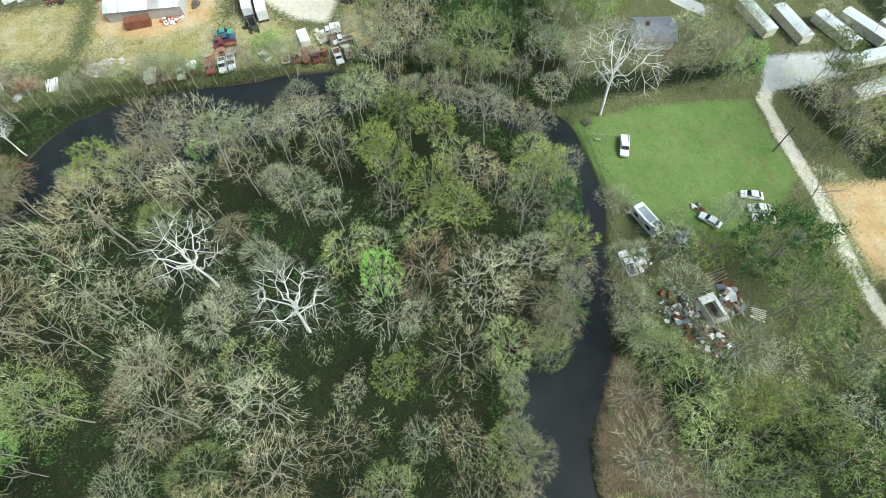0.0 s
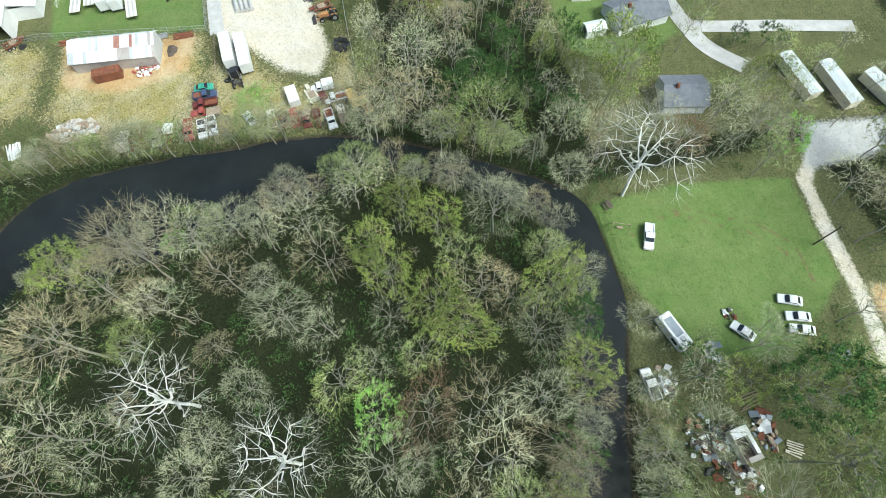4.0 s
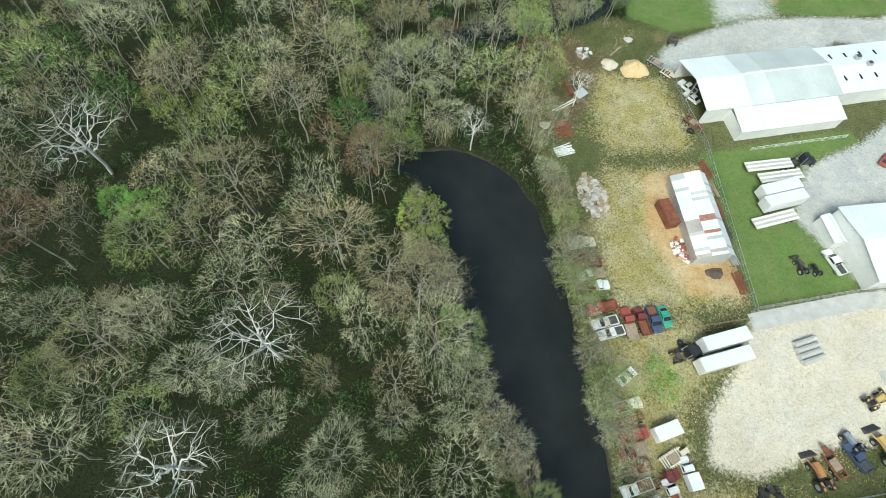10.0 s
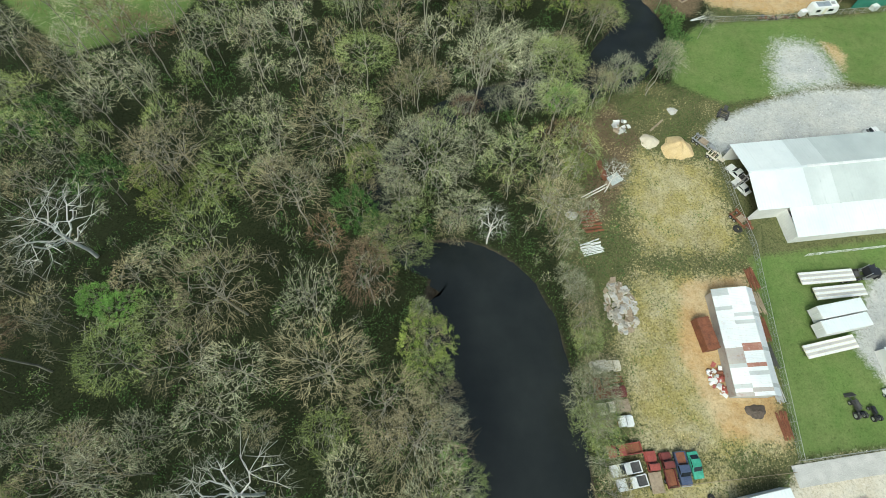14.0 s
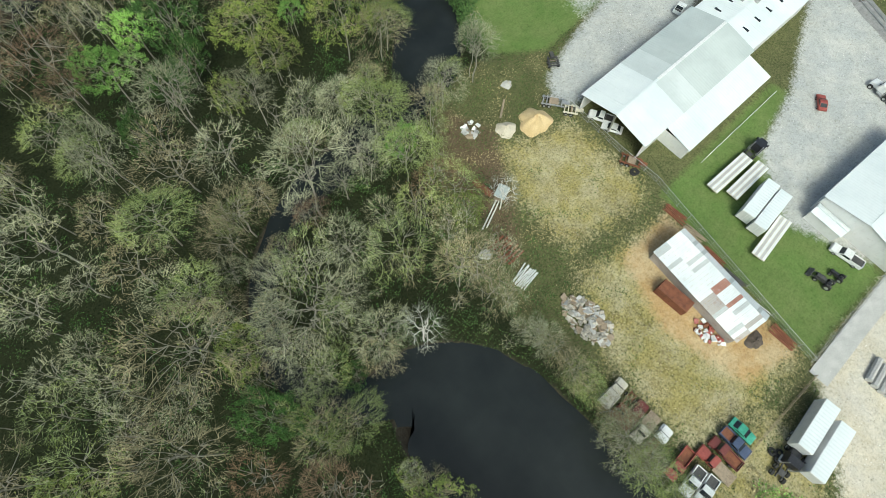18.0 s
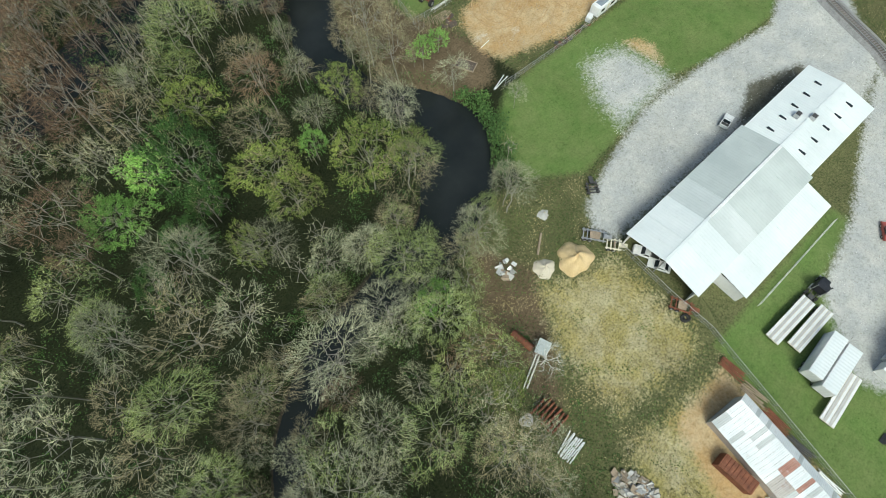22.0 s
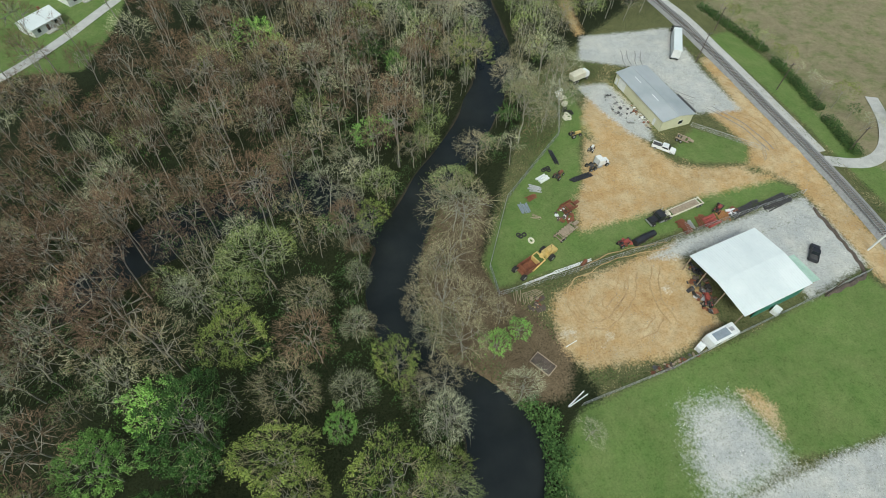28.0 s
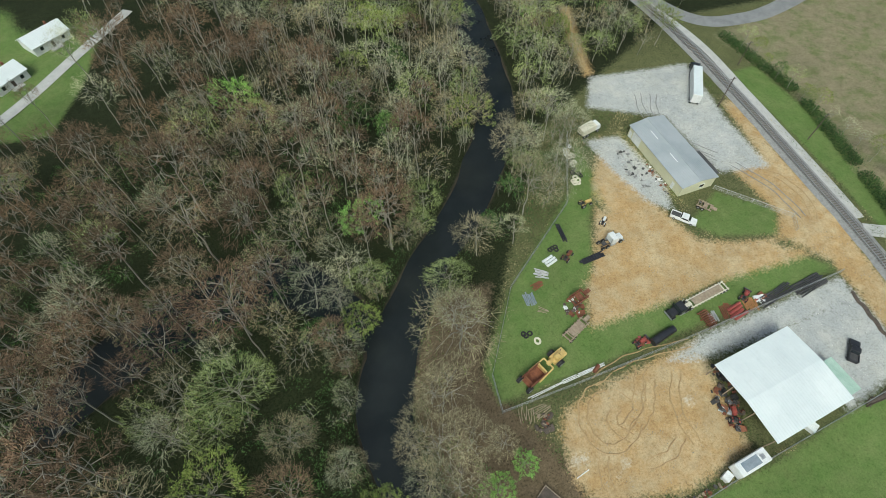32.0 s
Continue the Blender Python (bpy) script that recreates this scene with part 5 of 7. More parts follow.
office = gable("office_building", 60.4, 70.2, 116.0, 138.6, 3.4, 4.2, "wall_tan", "roof_dull", "tan metal office with a dull grey roof and skylight strips", "building", along="y", over=0.35, sheet_w=2.3)
for x in (7.0, 15.5):
    part("skylight", boxes((x, x + 3.2, 6.4, 6.75, 3.98, 4.06)), "white_paint", office, "white translucent roof strip")
part("door", boxes((17.5, 20.8, 9.78, 9.86, 0, 2.9)), "white_paint", office, "white roll-up door")
part("door", boxes((21.2, 22.2, 9.78, 9.86, 0, 2.1)), "white_paint", office)
part("door", boxes((2.5, 3.4, 9.78, 9.86, 0, 2.1)), "white_paint", office)
part("canopy", boxes((1.0, 9.0, -1.7, 0.0, 2.9, 3.02)), "dark_steel", office, "dark flat canopy")
windows_on(office, [(6, 7.2, -0.06, -0.01, 1.1, 2.2), (11, 12.2, -0.06, -0.01, 1.1, 2.2), (-0.06, -0.01, 3, 4.2, 1.1, 2.2)])


def house(x, y, turn, L, Wd, roof_m, label, wall_m="white_paint"):
    t = thing("house", x, y, 0, turn, label, "house")
    part("wall", boxes((-L / 2, L / 2, -Wd / 2, -Wd / 2 + 0.2, 0, 2.7)), wall_m, t)
    part("wall", boxes((-L / 2, L / 2, Wd / 2 - 0.2, Wd / 2, 0, 2.7)), wall_m, t)
    for s in (-1, 1):
        xa = s * (L / 2 - 0.1)
        part("wall", boxes((xa - 0.1, xa + 0.1, -Wd / 2 + 0.2, Wd / 2 - 0.2, 0, 2.7)), wall_m, t)
        bm = bmesh.new()
        v = [bm.verts.new((xa + dx, yy, zz)) for dx in (-0.1, 0.1) for yy, zz in ((-Wd / 2, 2.7), (Wd / 2, 2.7), (0, 4.6))]
        for f in ((v[0], v[2], v[1]), (v[3], v[4], v[5]), (v[0], v[1], v[4], v[3]), (v[1], v[2], v[5], v[4]), (v[2], v[0], v[3], v[5])):
            bm.faces.new(f)
        part("gable_end", bm, wall_m, t)
    for s in (-1, 1):
        bm = bmesh.new()
        v = [bm.verts.new(c) for c in ((-L / 2 - 0.4, s * (Wd / 2 + 0.4), 2.55), (L / 2 + 0.4, s * (Wd / 2 + 0.4), 2.55), (L / 2 + 0.4, 0, 4.7), (-L / 2 - 0.4, 0, 4.7))]
        w = [bm.verts.new((c.co.x, c.co.y, c.co.z + 0.15)) for c in v]
        for f in (v[::-1], w, (v[0], v[1], w[1], w[0]), (v[1], v[2], w[2], w[1]), (v[2], v[3], w[3], w[2]), (v[3], v[0], w[0], w[3])):
            bm.faces.new(f)
        bmesh.ops.recalc_face_normals(bm, faces=bm.faces)
        part("roof", bm, roof_m, t)
    part("chimney", boxes((L * 0.2, L * 0.2 + 0.6, 0.3, 0.9, 3.6, 5.5)), "rust", t)
    windows_on(t, [(a - 0.5, a + 0.5, -Wd / 2 - 0.04, -Wd / 2 - 0.005, 1.0, 2.1) for a in (-L * 0.3, L * 0.3)])
    part("door", boxes((-0.45, 0.45, -Wd / 2 - 0.04, -Wd / 2 - 0.005, 0, 2.05)), "wood_dark", t)
    part("porch", boxes((-1.8, 1.8, -Wd / 2 - 1.8, -Wd / 2 - 0.05, 0, 0.3)), "concrete", t)
    return t


house(-23.5, -146, 100, 13, 8.5, "shingle", "white house with a dark grey shingle roof on a green lot")
house(-48.8, -148, 80, 9, 8, "shingle", "small house under a grey shingle roof among trees")
house(-86, 239, 35, 12, 8, "roof_white", "far white house beyond the woods")
house(-96, 222, 42, 10, 7, "roof_white", "far white house beside a gravel drive")
house(152, 86, 20, 12, 8, "shingle", "house with a blue-grey roof among far trees")


def garden_shed(x, y, turn, L=4.8, Wd=3.0):
    t = thing("garden_shed", x, y, 0, turn, "small white metal garden shed on the grass", "shed", "garden sheds")
    part("body", boxes((-L / 2, L / 2, -Wd / 2, Wd / 2, 0, 2.1)), "wall_white", t)
    for s in (-1, 1):
        bm = bmesh.new()
        v = [bm.verts.new(c) for c in ((-L / 2 - 0.1, s * (Wd / 2 + 0.15), 2.05), (L / 2 + 0.1, s * (Wd / 2 + 0.15), 2.05), (L / 2 + 0.1, 0, 2.75), (-L / 2 - 0.1, 0, 2.75))]
        w = [bm.verts.new((c.co.x, c.co.y, c.co.z + 0.06)) for c in v]
        for f in (v[::-1], w, (v[0], v[1], w[1], w[0]), (v[1], v[2], w[2], w[1]), (v[2], v[3], w[3], w[2]), (v[3], v[0], w[0], w[3])):
            bm.faces.new(f)
        bmesh.ops.recalc_face_normals(bm, faces=bm.faces)
        part("roof", bm, "roof_white", t)
    part("door", boxes((L / 2, L / 2 + 0.04, -0.8, 0.8, 0, 1.95)), "dark_steel", t)
    return t


garden_shed(-14.4, -135.6, 85)
garden_shed(-26.4, -135.2, 95)


def mobile_home(x, y, turn, L=12.0, roof="roof_pale"):
    t = thing("mobile_home", x, y, 0, turn, "long pale mobile home in a row across the road", "mobile home", "mobile homes in a row")
    part("body", boxes((-L / 2, L / 2, -1.5, 1.5, 0.5, 2.8)), "cream_paint", t)
    part("skirt", boxes((-L / 2 + 0.1, L / 2 - 0.1, -1.4, 1.4, 0, 0.5)), "dark_steel", t)
    part("roof", profile([(-1.65, 2.8), (1.65, 2.8), (0, 3.15)], -L / 2 - 0.1, L / 2 + 0.1), roof, t).matrix_basis = pose(0, 0, 0, 0, 0, -90)
    windows_on(t, [(a, a + 1.1, -1.55, -1.505, 1.4, 2.3) for a in (-L * 0.38, -L * 0.1, L * 0.25)])
    part("door", boxes((L * 0.1, L * 0.1 + 0.9, -1.55, -1.505, 0.5, 2.5)), "white_paint", t)
    part("step", boxes((L * 0.1 - 0.2, L * 0.1 + 1.1, -2.6, -1.56, 0, 0.4)), "wood", t)


for x, y, turn in ((-48.7, -175.0, 8), (-52.5, -182.4, 6), (-56.5, -191.7, 16), (-57, -199, 22), (-67, -194, 95), (-76, -190, 100), (-62, -206, 20)):
    mobile_home(x, y, turn)

# ---- vehicles ----


def wheel(parent, x, y, r=0.36, w=0.24):
    t = part("wheel", rods(((x, y - w / 2, r), (x, y + w / 2, r), r), n=14), "rubber", parent)
    part("rim", rods(((x, y - w / 2 - 0.01, r), (x, y + w / 2 + 0.01, r), r * 0.55), n=10), "steel", t)


def cab_glass(t, x0, x1, wd, z0, z1, slope_f=0.5, slope_b=0.2):
    part("windscreen", profile([(x1 + 0.02, z0), (x1 + 0.06, z0), (x1 - slope_f + 0.06, z1), (x1 - slope_f + 0.02, z1)], -wd / 2 + 0.1, wd / 2 - 0.1), "glass", t)
    part("rear_window", profile([(x0 - 0.06, z0), (x0 - 0.02, z0), (x0 + slope_b - 0.02, z1), (x0 + slope_b - 0.06, z1)], -wd / 2 + 0.15, wd / 2 - 0.15), "glass", t)
    for s in (-1, 1):
        y = s * wd / 2
        part("side_window", profile([(x0 + 0.25, z0 + 0.05), (x1 - 0.2, z0 + 0.05), (x1 - slope_f - 0.1, z1 - 0.06), (x0 + slope_b + 0.2, z1 - 0.06)], y - 0.015, y + 0.015), "glass", t)


def pickup(x, y, turn, paint="white_paint", label="white pickup truck", L=5.5, bed="dark_steel", group=""):
    t = thing("pickup_truck", x, y, 0, turn, label, "pickup truck", group)
    h, wd = L / 2, 1.85
    part("body", profile([(-h, 0.45), (h, 0.4), (h, 0.85), (h - 0.15, 1.0), (h - 1.5, 1.08), (-h, 1.05)], -wd / 2, wd / 2, 0.04), paint, t)
    part("cab", profile([(-0.75, 1.06), (h - 1.45, 1.06), (h - 2.05, 1.72), (-0.5, 1.72)], -wd / 2 + 0.06, wd / 2 - 0.06, 0.05), paint, t)
    cab_glass(t, -0.75, h - 1.45, wd - 0.1, 1.1, 1.66, 0.55, 0.2)
    part("bed", boxes((-h + 0.12, -0.85, -wd / 2 + 0.16, wd / 2 - 0.16, 1.05, 1.09)), bed, t)
    for s in (-1, 1):
        part("bed_rail", boxes((-h + 0.05, -0.8, s * (wd / 2 - 0.08) - 0.07, s * (wd / 2 - 0.08) + 0.07, 1.05, 1.3)), paint, t)
        part("headlight", boxes((h - 0.02, h + 0.02, s * 0.68 - 0.16, s * 0.68 + 0.16, 0.66, 0.84)), "steel", t)
    part("tailgate", boxes((-h - 0.02, -h + 0.08, -wd / 2 + 0.1, wd / 2 - 0.1, 0.62, 1.3)), paint, t)
    part("bumper", boxes((h - 0.02, h + 0.14, -wd / 2 + 0.05, wd / 2 - 0.05, 0.42, 0.62), bevel=0.03), "steel", t)
    for wx in (-h + 1.05, h - 0.95):
        for s in (-1, 1):
            wheel(t, wx, s * (wd / 2 - 0.1))
    return t


def car(x, y, turn, paint="white_paint", label="white sedan", L=4.5, group=""):
    t = thing("car", x, y, 0, turn, label, "car", group)
    h, wd = L / 2, 1.75
    part("body", profile([(-h, 0.4), (h, 0.38), (h, 0.72), (h - 1.3, 0.92), (-h + 0.8, 0.95), (-h, 0.82)], -wd / 2, wd / 2, 0.05), paint, t)
    part("cabin", profile([(-h + 0.6, 0.92), (h - 1.2, 0.92), (h - 1.9, 1.4), (-h + 1.3, 1.4)], -wd / 2 + 0.1, wd / 2 - 0.1, 0.06), paint, t)
    cab_glass(t, -h + 0.6, h - 1.2, wd - 0.2, 0.97, 1.36, 0.6, 0.6)
    for s in (-1, 1):
        part("headlight", boxes((h - 0.02, h + 0.02, s * 0.62 - 0.15, s * 0.62 + 0.15, 0.55, 0.68)), "steel", t)
    for wx in (-h + 0.85, h - 0.85):
        for s in (-1, 1):
            wheel(t, wx, s * (wd / 2 - 0.1), 0.32, 0.2)
    return t


def junk_truck(x, y, turn, paint, label, L=5.6, bed="frame"):
    """An old truck: cab, bonnet and bare chassis, a flat bed or a box."""
    t = thing("junk_truck", x, y, 0, turn, label, "truck", "junked trucks along the creek")
    h, wd = L / 2, 1.9
    for s in (-1, 1):
        part("chassis_rail", boxes((-h, h - 0.4, s * 0.45 - 0.07, s * 0.45 + 0.07, 0.5, 0.68)), "rust", t)
    for i in range(4):
        xx = -h + 0.2 + i * 0.85
        part("cross_member", boxes((xx, xx + 0.12, -0.38, 0.38, 0.52, 0.66)), "rust", t)
    part("cab", profile([(0.1, 0.62), (1.55, 0.62), (1.5, 1.2), (1.15, 1.85), (0.15, 1.85)], -wd / 2 + 0.08, wd / 2 - 0.08, 0.06), paint, t)
    part("bonnet", profile([(1.5, 0.55), (h, 0.55), (h - 0.05, 1.05), (1.5, 1.2)], -wd / 2 + 0.2, wd / 2 - 0.2, 0.06), paint, t)
    for s in (-1, 1):
        part("fender", profile([(1.5, 0.5), (h, 0.45), (h - 0.1, 0.85), (1.7, 0.95)], s * (wd / 2 - 0.12) - 0.14, s * (wd / 2 - 0.12) + 0.14, 0.05), paint, t)
        part("side_window", boxes((0.35, 1.15, s * (wd / 2 - 0.07) - 0.012, s * (wd / 2 - 0.07) + 0.012, 1.25, 1.7)), "glass", t)
    part("windscreen", profile([(1.46, 1.28), (1.5, 1.28), (1.24, 1.76), (1.2, 1.76)], -wd / 2 + 0.25, wd / 2 - 0.25), "glass", t)
    if bed == "flat":
        part("bed", boxes((-h, -0.05, -1.05, 1.05, 0.72, 0.86)), "wood", t)
    elif bed == "box":
        part("box", boxes((-h, -0.05, -1.05, 1.05, 0.72, 2.3), bevel=0.04), paint, t)
    elif bed == "pick":
        part("bed_floor", boxes((-h, 0.0, -0.85, 0.85, 0.7, 0.78)), "rust", t)
        for s in (-1, 1):
            part("bed_side", boxes((-h, 0.0, s * 0.85 - 0.06, s * 0.85 + 0.06, 0.78, 1.2)), paint, t)
        part("tailgate", boxes((-h - 0.06, -h, -0.9, 0.9, 0.72, 1.2)), paint, t)
    for wx in (-h + 1.0, h - 0.7):
        for s in (-1, 1):
            wheel(t, wx, s * 0.85, 0.38, 0.22)
    return t


def box_trailer(x, y, turn, L=9.5, label="long white box trailer parked on grass", Wd=2.5):
    t = thing("box_trailer", x, y, 0, turn, label, "trailer", "parked box trailers")
    part("body", boxes((-L / 2, L / 2, -Wd / 2, Wd / 2, 1.0, 3.7), bevel=0.05), "white_paint", t)
    part("roof", boxes((-L / 2 + 0.05, L / 2 - 0.05, -Wd / 2 + 0.05, Wd / 2 - 0.05, 3.7, 3.74)), "roof_white", t)
    for s in (-1, 1):
        part("door", boxes((-L / 2 - 0.04, -L / 2, s * Wd / 4 - Wd / 4 + 0.05, s * Wd / 4 + Wd / 4 - 0.05, 1.1, 3.6)), "wall_white", t)
        part("side_rail", boxes((-L / 2, L / 2, s * Wd / 2 - 0.03, s * Wd / 2 + 0.03, 0.92, 1.04)), "steel", t)
        part("landing_leg", boxes((L / 2 - 2.4, L / 2 - 2.25, s * 0.8 - 0.07, s * 0.8 + 0.07, 0, 1.0)), "dark_steel", t)
        for wx in (-L / 2 + 1.0, -L / 2 + 2.2):
            wheel(t, wx, s * (Wd / 2 - 0.25), 0.48, 0.45)
    return t


def flatbed(x, y, turn, L=12.4, load=True, label="long flatbed trailer decked in white planks"):
    t = thing("flatbed_trailer", x, y, 0, turn, label, "trailer", "flatbed trailers on the grass")
    part("deck", boxes((-L / 2, L / 2, -1.25, 1.25, 1.1, 1.28)), "cream_paint", t)
    for i in range(5):
        yy = -1.0 + i * 0.5
        part("plank", boxes((-L / 2 + 0.05, L / 2 - 0.05, yy - 0.2, yy + 0.2, 1.28, 1.34)), "white_paint" if i in (0, 2, 4) else "concrete", t)
    for s in (-1, 1):
        part("rail", boxes((-L / 2, L / 2, s * 0.5 - 0.08, s * 0.5 + 0.08, 0.75, 1.1)), "dark_steel", t)
        for wx in (-L / 2 + 1.0, -L / 2 + 2.2):
            wheel(t, wx, s * 1.0, 0.48, 0.45)
        part("landing_leg", boxes((L / 2 - 2.4, L / 2 - 2.25, s * 0.7 - 0.07, s * 0.7 + 0.07, 0, 0.8)), "dark_steel", t)
    return t


def road_tractor(x, y, turn, paint="black_paint", label="black road tractor"):
    t = thing("road_tractor", x, y, 0, turn, label, "truck")
    for s in (-1, 1):
        part("chassis_rail", boxes((-3.0, 1.2, s * 0.45 - 0.08, s * 0.45 + 0.08, 0.75, 0.98)), "dark_steel", t)
        part("tank", rods(((-0.6, s * 0.95, 0.7), (0.6, s * 0.95, 0.7), 0.3), n=10), "steel", t)
        part("stack", rods(((-0.75, s * 0.9, 0.9), (-0.75, s * 0.9, 3.3), 0.08), n=8), "steel", t)
        part("mirror", boxes((1.2, 1.28, s * 1.25 - 0.1, s * 1.25 + 0.1, 1.9, 2.5)), "black_paint", t)
    part("cab", profile([(-0.5, 0.95), (1.3, 0.95), (1.25, 1.7), (0.95, 2.7), (-0.5, 2.75)], -1.1, 1.1, 0.08), paint, t)
    part("bonnet", profile([(1.28, 0.7), (2.9, 0.7), (2.85, 1.5), (1.28, 1.75)], -0.8, 0.8, 0.1), paint, t)
    part("windscreen", profile([(1.24, 1.8), (1.28, 1.8), (1.04, 2.55), (1.0, 2.55)], -0.95, 0.95), "glass", t)
    part("bumper", boxes((2.88, 3.05, -1.15, 1.15, 0.45, 0.8), bevel=0.03), "steel", t)
    part("fifth_wheel", boxes((-2.4, -1.4, -0.5, 0.5, 0.98, 1.12)), "dark_steel", t)
    for wx in (-2.6, -1.4, 2.2):
        for s in (-1, 1):
            wheel(t, wx, s * 0.95, 0.5, 0.4)
    return t


# the junked row above the pond, noses to the bank
junk_truck(-38.4, -27.4, 4, "cream_paint", "faded white junked van half under trees", bed="box")
junk_truck(-38.4, -29.9, 186, "rust", "rusted junk truck with a bare frame")
junk_truck(-38.3, -31.9, 4, "maroon_paint", "dull maroon junked pickup in the row", bed="pick")
junk_truck(-38.2, -34.3, 185, "cream_paint", "pale junked truck with an open frame", bed="flat")
junk_truck(-38.1, -36.8, 3, "white_paint", "white-framed flatbed junk truck", bed="frame")
junk_truck(-37.9, -41.2, 185, "red_paint", "red-ended junk pickup in the row", bed="pick")
pickup(-38.2, -44.1, 187, "white_paint", "white pickup with a black bed in the junk row", 4.9)
pickup(-37.6, -46.2, 188, "white_paint", "dented white pickup in the junk row", 4.9)
junk_truck(-33.7, -44.8, 92, "red_paint", "large red junk truck with a flat bed", 6.4, "flat")
junk_truck(-31.2, -44.6, 93, "maroon_paint", "dark maroon junk truck with a box bed", 5.4, "pick")
pickup(-28.8, -44.6, 272, "blue_paint", "dark blue junked pickup with a maroon bed", 5.2, "rust")
car(-26.5, -44.2, 274, "green_paint", "faded turquoise sedan in the junk row", 4.2)
for k, (x, y, turn, paint, bed, lab) in enumerate([
        (-38.2, -59.1, 8, "cream_paint", "pick", "pale junked pickup beside the brush"), (-38.5, -61.5, 190, "rust", "frame", "rusty truck chassis among weeds"), (-38.8, -64.0, 8, "red_paint", "pick", "rust-red junked pickup in the row"),
        (-39.5, -66.4, 190, "maroon_paint", "flat", "maroon junk truck with a wooden bed"), (-39.8, -68.9, 9, "rust", "frame", "rusty stripped truck frame in weeds"), (-40.6, -71.8, 190, "white_paint", "pick", "white junked pickup by the pond"),
        (-39.6, -74.4, 10, "cream_paint", "flat", "cream flatbed junk truck in the row"), (-31.5, -70.7, 95, "white_paint", "box", "small white box truck in the weeds"),
        (-35.8, -77.0, 20, "yellow_paint", "box", "faded yellow junked van by the pond"), (-37.9, -79.7, 20, "yellow_paint", "pick", "yellow-tan junked pickup by the pond"), (-35.0, -73.5, 100, "white_paint", "pick", "white junked truck behind the row"), (-35.6, -71.0, 15, "maroon_paint", "frame", "dark rusted truck frame in weeds")]):
    junk_truck(x, y, turn, paint, lab, 5.0 + 0.2 * (k % 3), bed)
van_box = thing("truck_box", -33.0, -64.0, 0, 12, "flat-topped white truck box on the ground", "truck box")
part("body", boxes((-2.3, 2.3, -1.2, 1.2, 0.1, 2.0), bevel=0.05), "white_paint", van_box)
part("door", boxes((-2.34, -2.3, -1.0, 1.0, 0.2, 1.9)), "wall_white", van_box)
car(-37.0, -54.2, 30, "white_paint", "small white car alone in the weeds", 3.9)
box_trailer(-18.0, -50.2, 8, 9.0)
box_trailer(-19.4, -53.7, 8, 10.0, "white box trailer with a stained roof")
road_tractor(-24.8, -51.5, 8, "black_paint", "dark junked road tractor by trailers")

# trailers and trucks on the east grass
flatbed(8.2, -12.6, 182, 11.0)
road_tractor(16.4, -12.2, 2, "black_paint", "black road tractor hitched to a flatbed")
flatbed(9.6, -15.7, 183, 10.2)
box_trailer(6.5, -19.7, 8, 9.0)
box_trailer(6.3, -22.5, 8, 9.4, "white box trailer with a dark nose")
flatbed(3.6, -26.1, 189, 10.3)
pickup(11.8, -36.8, 100, "white_paint", "white crew-cab pickup on the grass", 5.8)
pickup(32.6, 21.6, 15, "white_paint", "white utility cart with a flat top", 3.6)
pickup(-1.9, 11.8, 120, "white_paint", "white pickup parked under the eave", 4.9)
car(-1.9, 8.6, 120, "white_paint", "white car parked under the eave", 4.2)
car(36.5, -13.5, 40, "red_paint", "red car on the gravel", 4.0)
pickup(-2.0, -71.8, 110, "blue_paint", "dark blue truck at the lot's edge", 5.0)

flatbed(47.6, -28.4, 84, 11.0, label="long dark-sided flatbed trailer beside the railway")
road_tractor(48.8, -19.6, 84, "white_paint", "white road tractor hitched to a flatbed")

# the meadow and its yard
pickup(-80.0, -130.2, 160, "white_paint", "white pickup parked on the meadow", 5.4, "white_paint")
pickup(-106.8, -121.2, 5, "white_paint", "white pickup with a black bed beside the creek", 5.4, "black_paint")
for x, y, turn in ((-96.8, -151.2, 70), (-100, -151.3, 75), (-102.4, -151.0, 72), (-100.8, -140.5, 40)):
    car(x, y, turn, "white_paint", "white car parked in the yard by the dirt road", 4.4, "cars in the yard")

# equipment yard
road_tractor(42.1, 89.9, 186, "black_paint", "black and white road tractor with a lowboy")
pickup(57.3, 109.7, -50, "white_paint", "white utility pickup at the office", 6.0)
road_tractor(37.8, 110.2, 5, "white_paint", "white road tractor on the grass")
pickup(69.1, 69.7, 40, "black_paint", "black pickup behind the barn", 5.2)
box_trailer(87.6, 147.2, 54, 13.0, "white semi-trailer parked on gravel")
road_tractor(92.5, 154.0, 56, "black_paint", "dark road tractor coupled to the semi-trailer")

# ---- railway, roads, fences and poles ----
rail_line = smooth(RAIL, 8)
r_t = unit(np.gradient(rail_line, axis=0))
r_n = np.stack([-r_t[:, 1], r_t[:, 0]], -1)
railway = thing("railway", 0, 0, 0, 0, "single railway track on grey ballast beside the road", "railway")
railway["kind"] = "structure"


def ribbon(name, line, offsets, zs, material, parent=None, label=""):
    """A strip along a line: one row of points for each offset across."""
    t = unit(np.gradient(line[:, :2], axis=0))
    n = np.stack([-t[:, 1], t[:, 0]], -1)
    V = np.concatenate([np.c_[line[:, :2] + n * o, np.full(len(line), z)] for o, z in zip(offsets, zs)])
    k = len(line)
    F = [(r * k + i, r * k + i + 1, (r + 1) * k + i + 1, (r + 1) * k + i) for r in range(len(offsets) - 1) for i in range(k - 1)]
    ob = sheet(name, V.tolist(), F, M[material])
    ob.parent = parent
    return tagged(ob, label) if label else ob


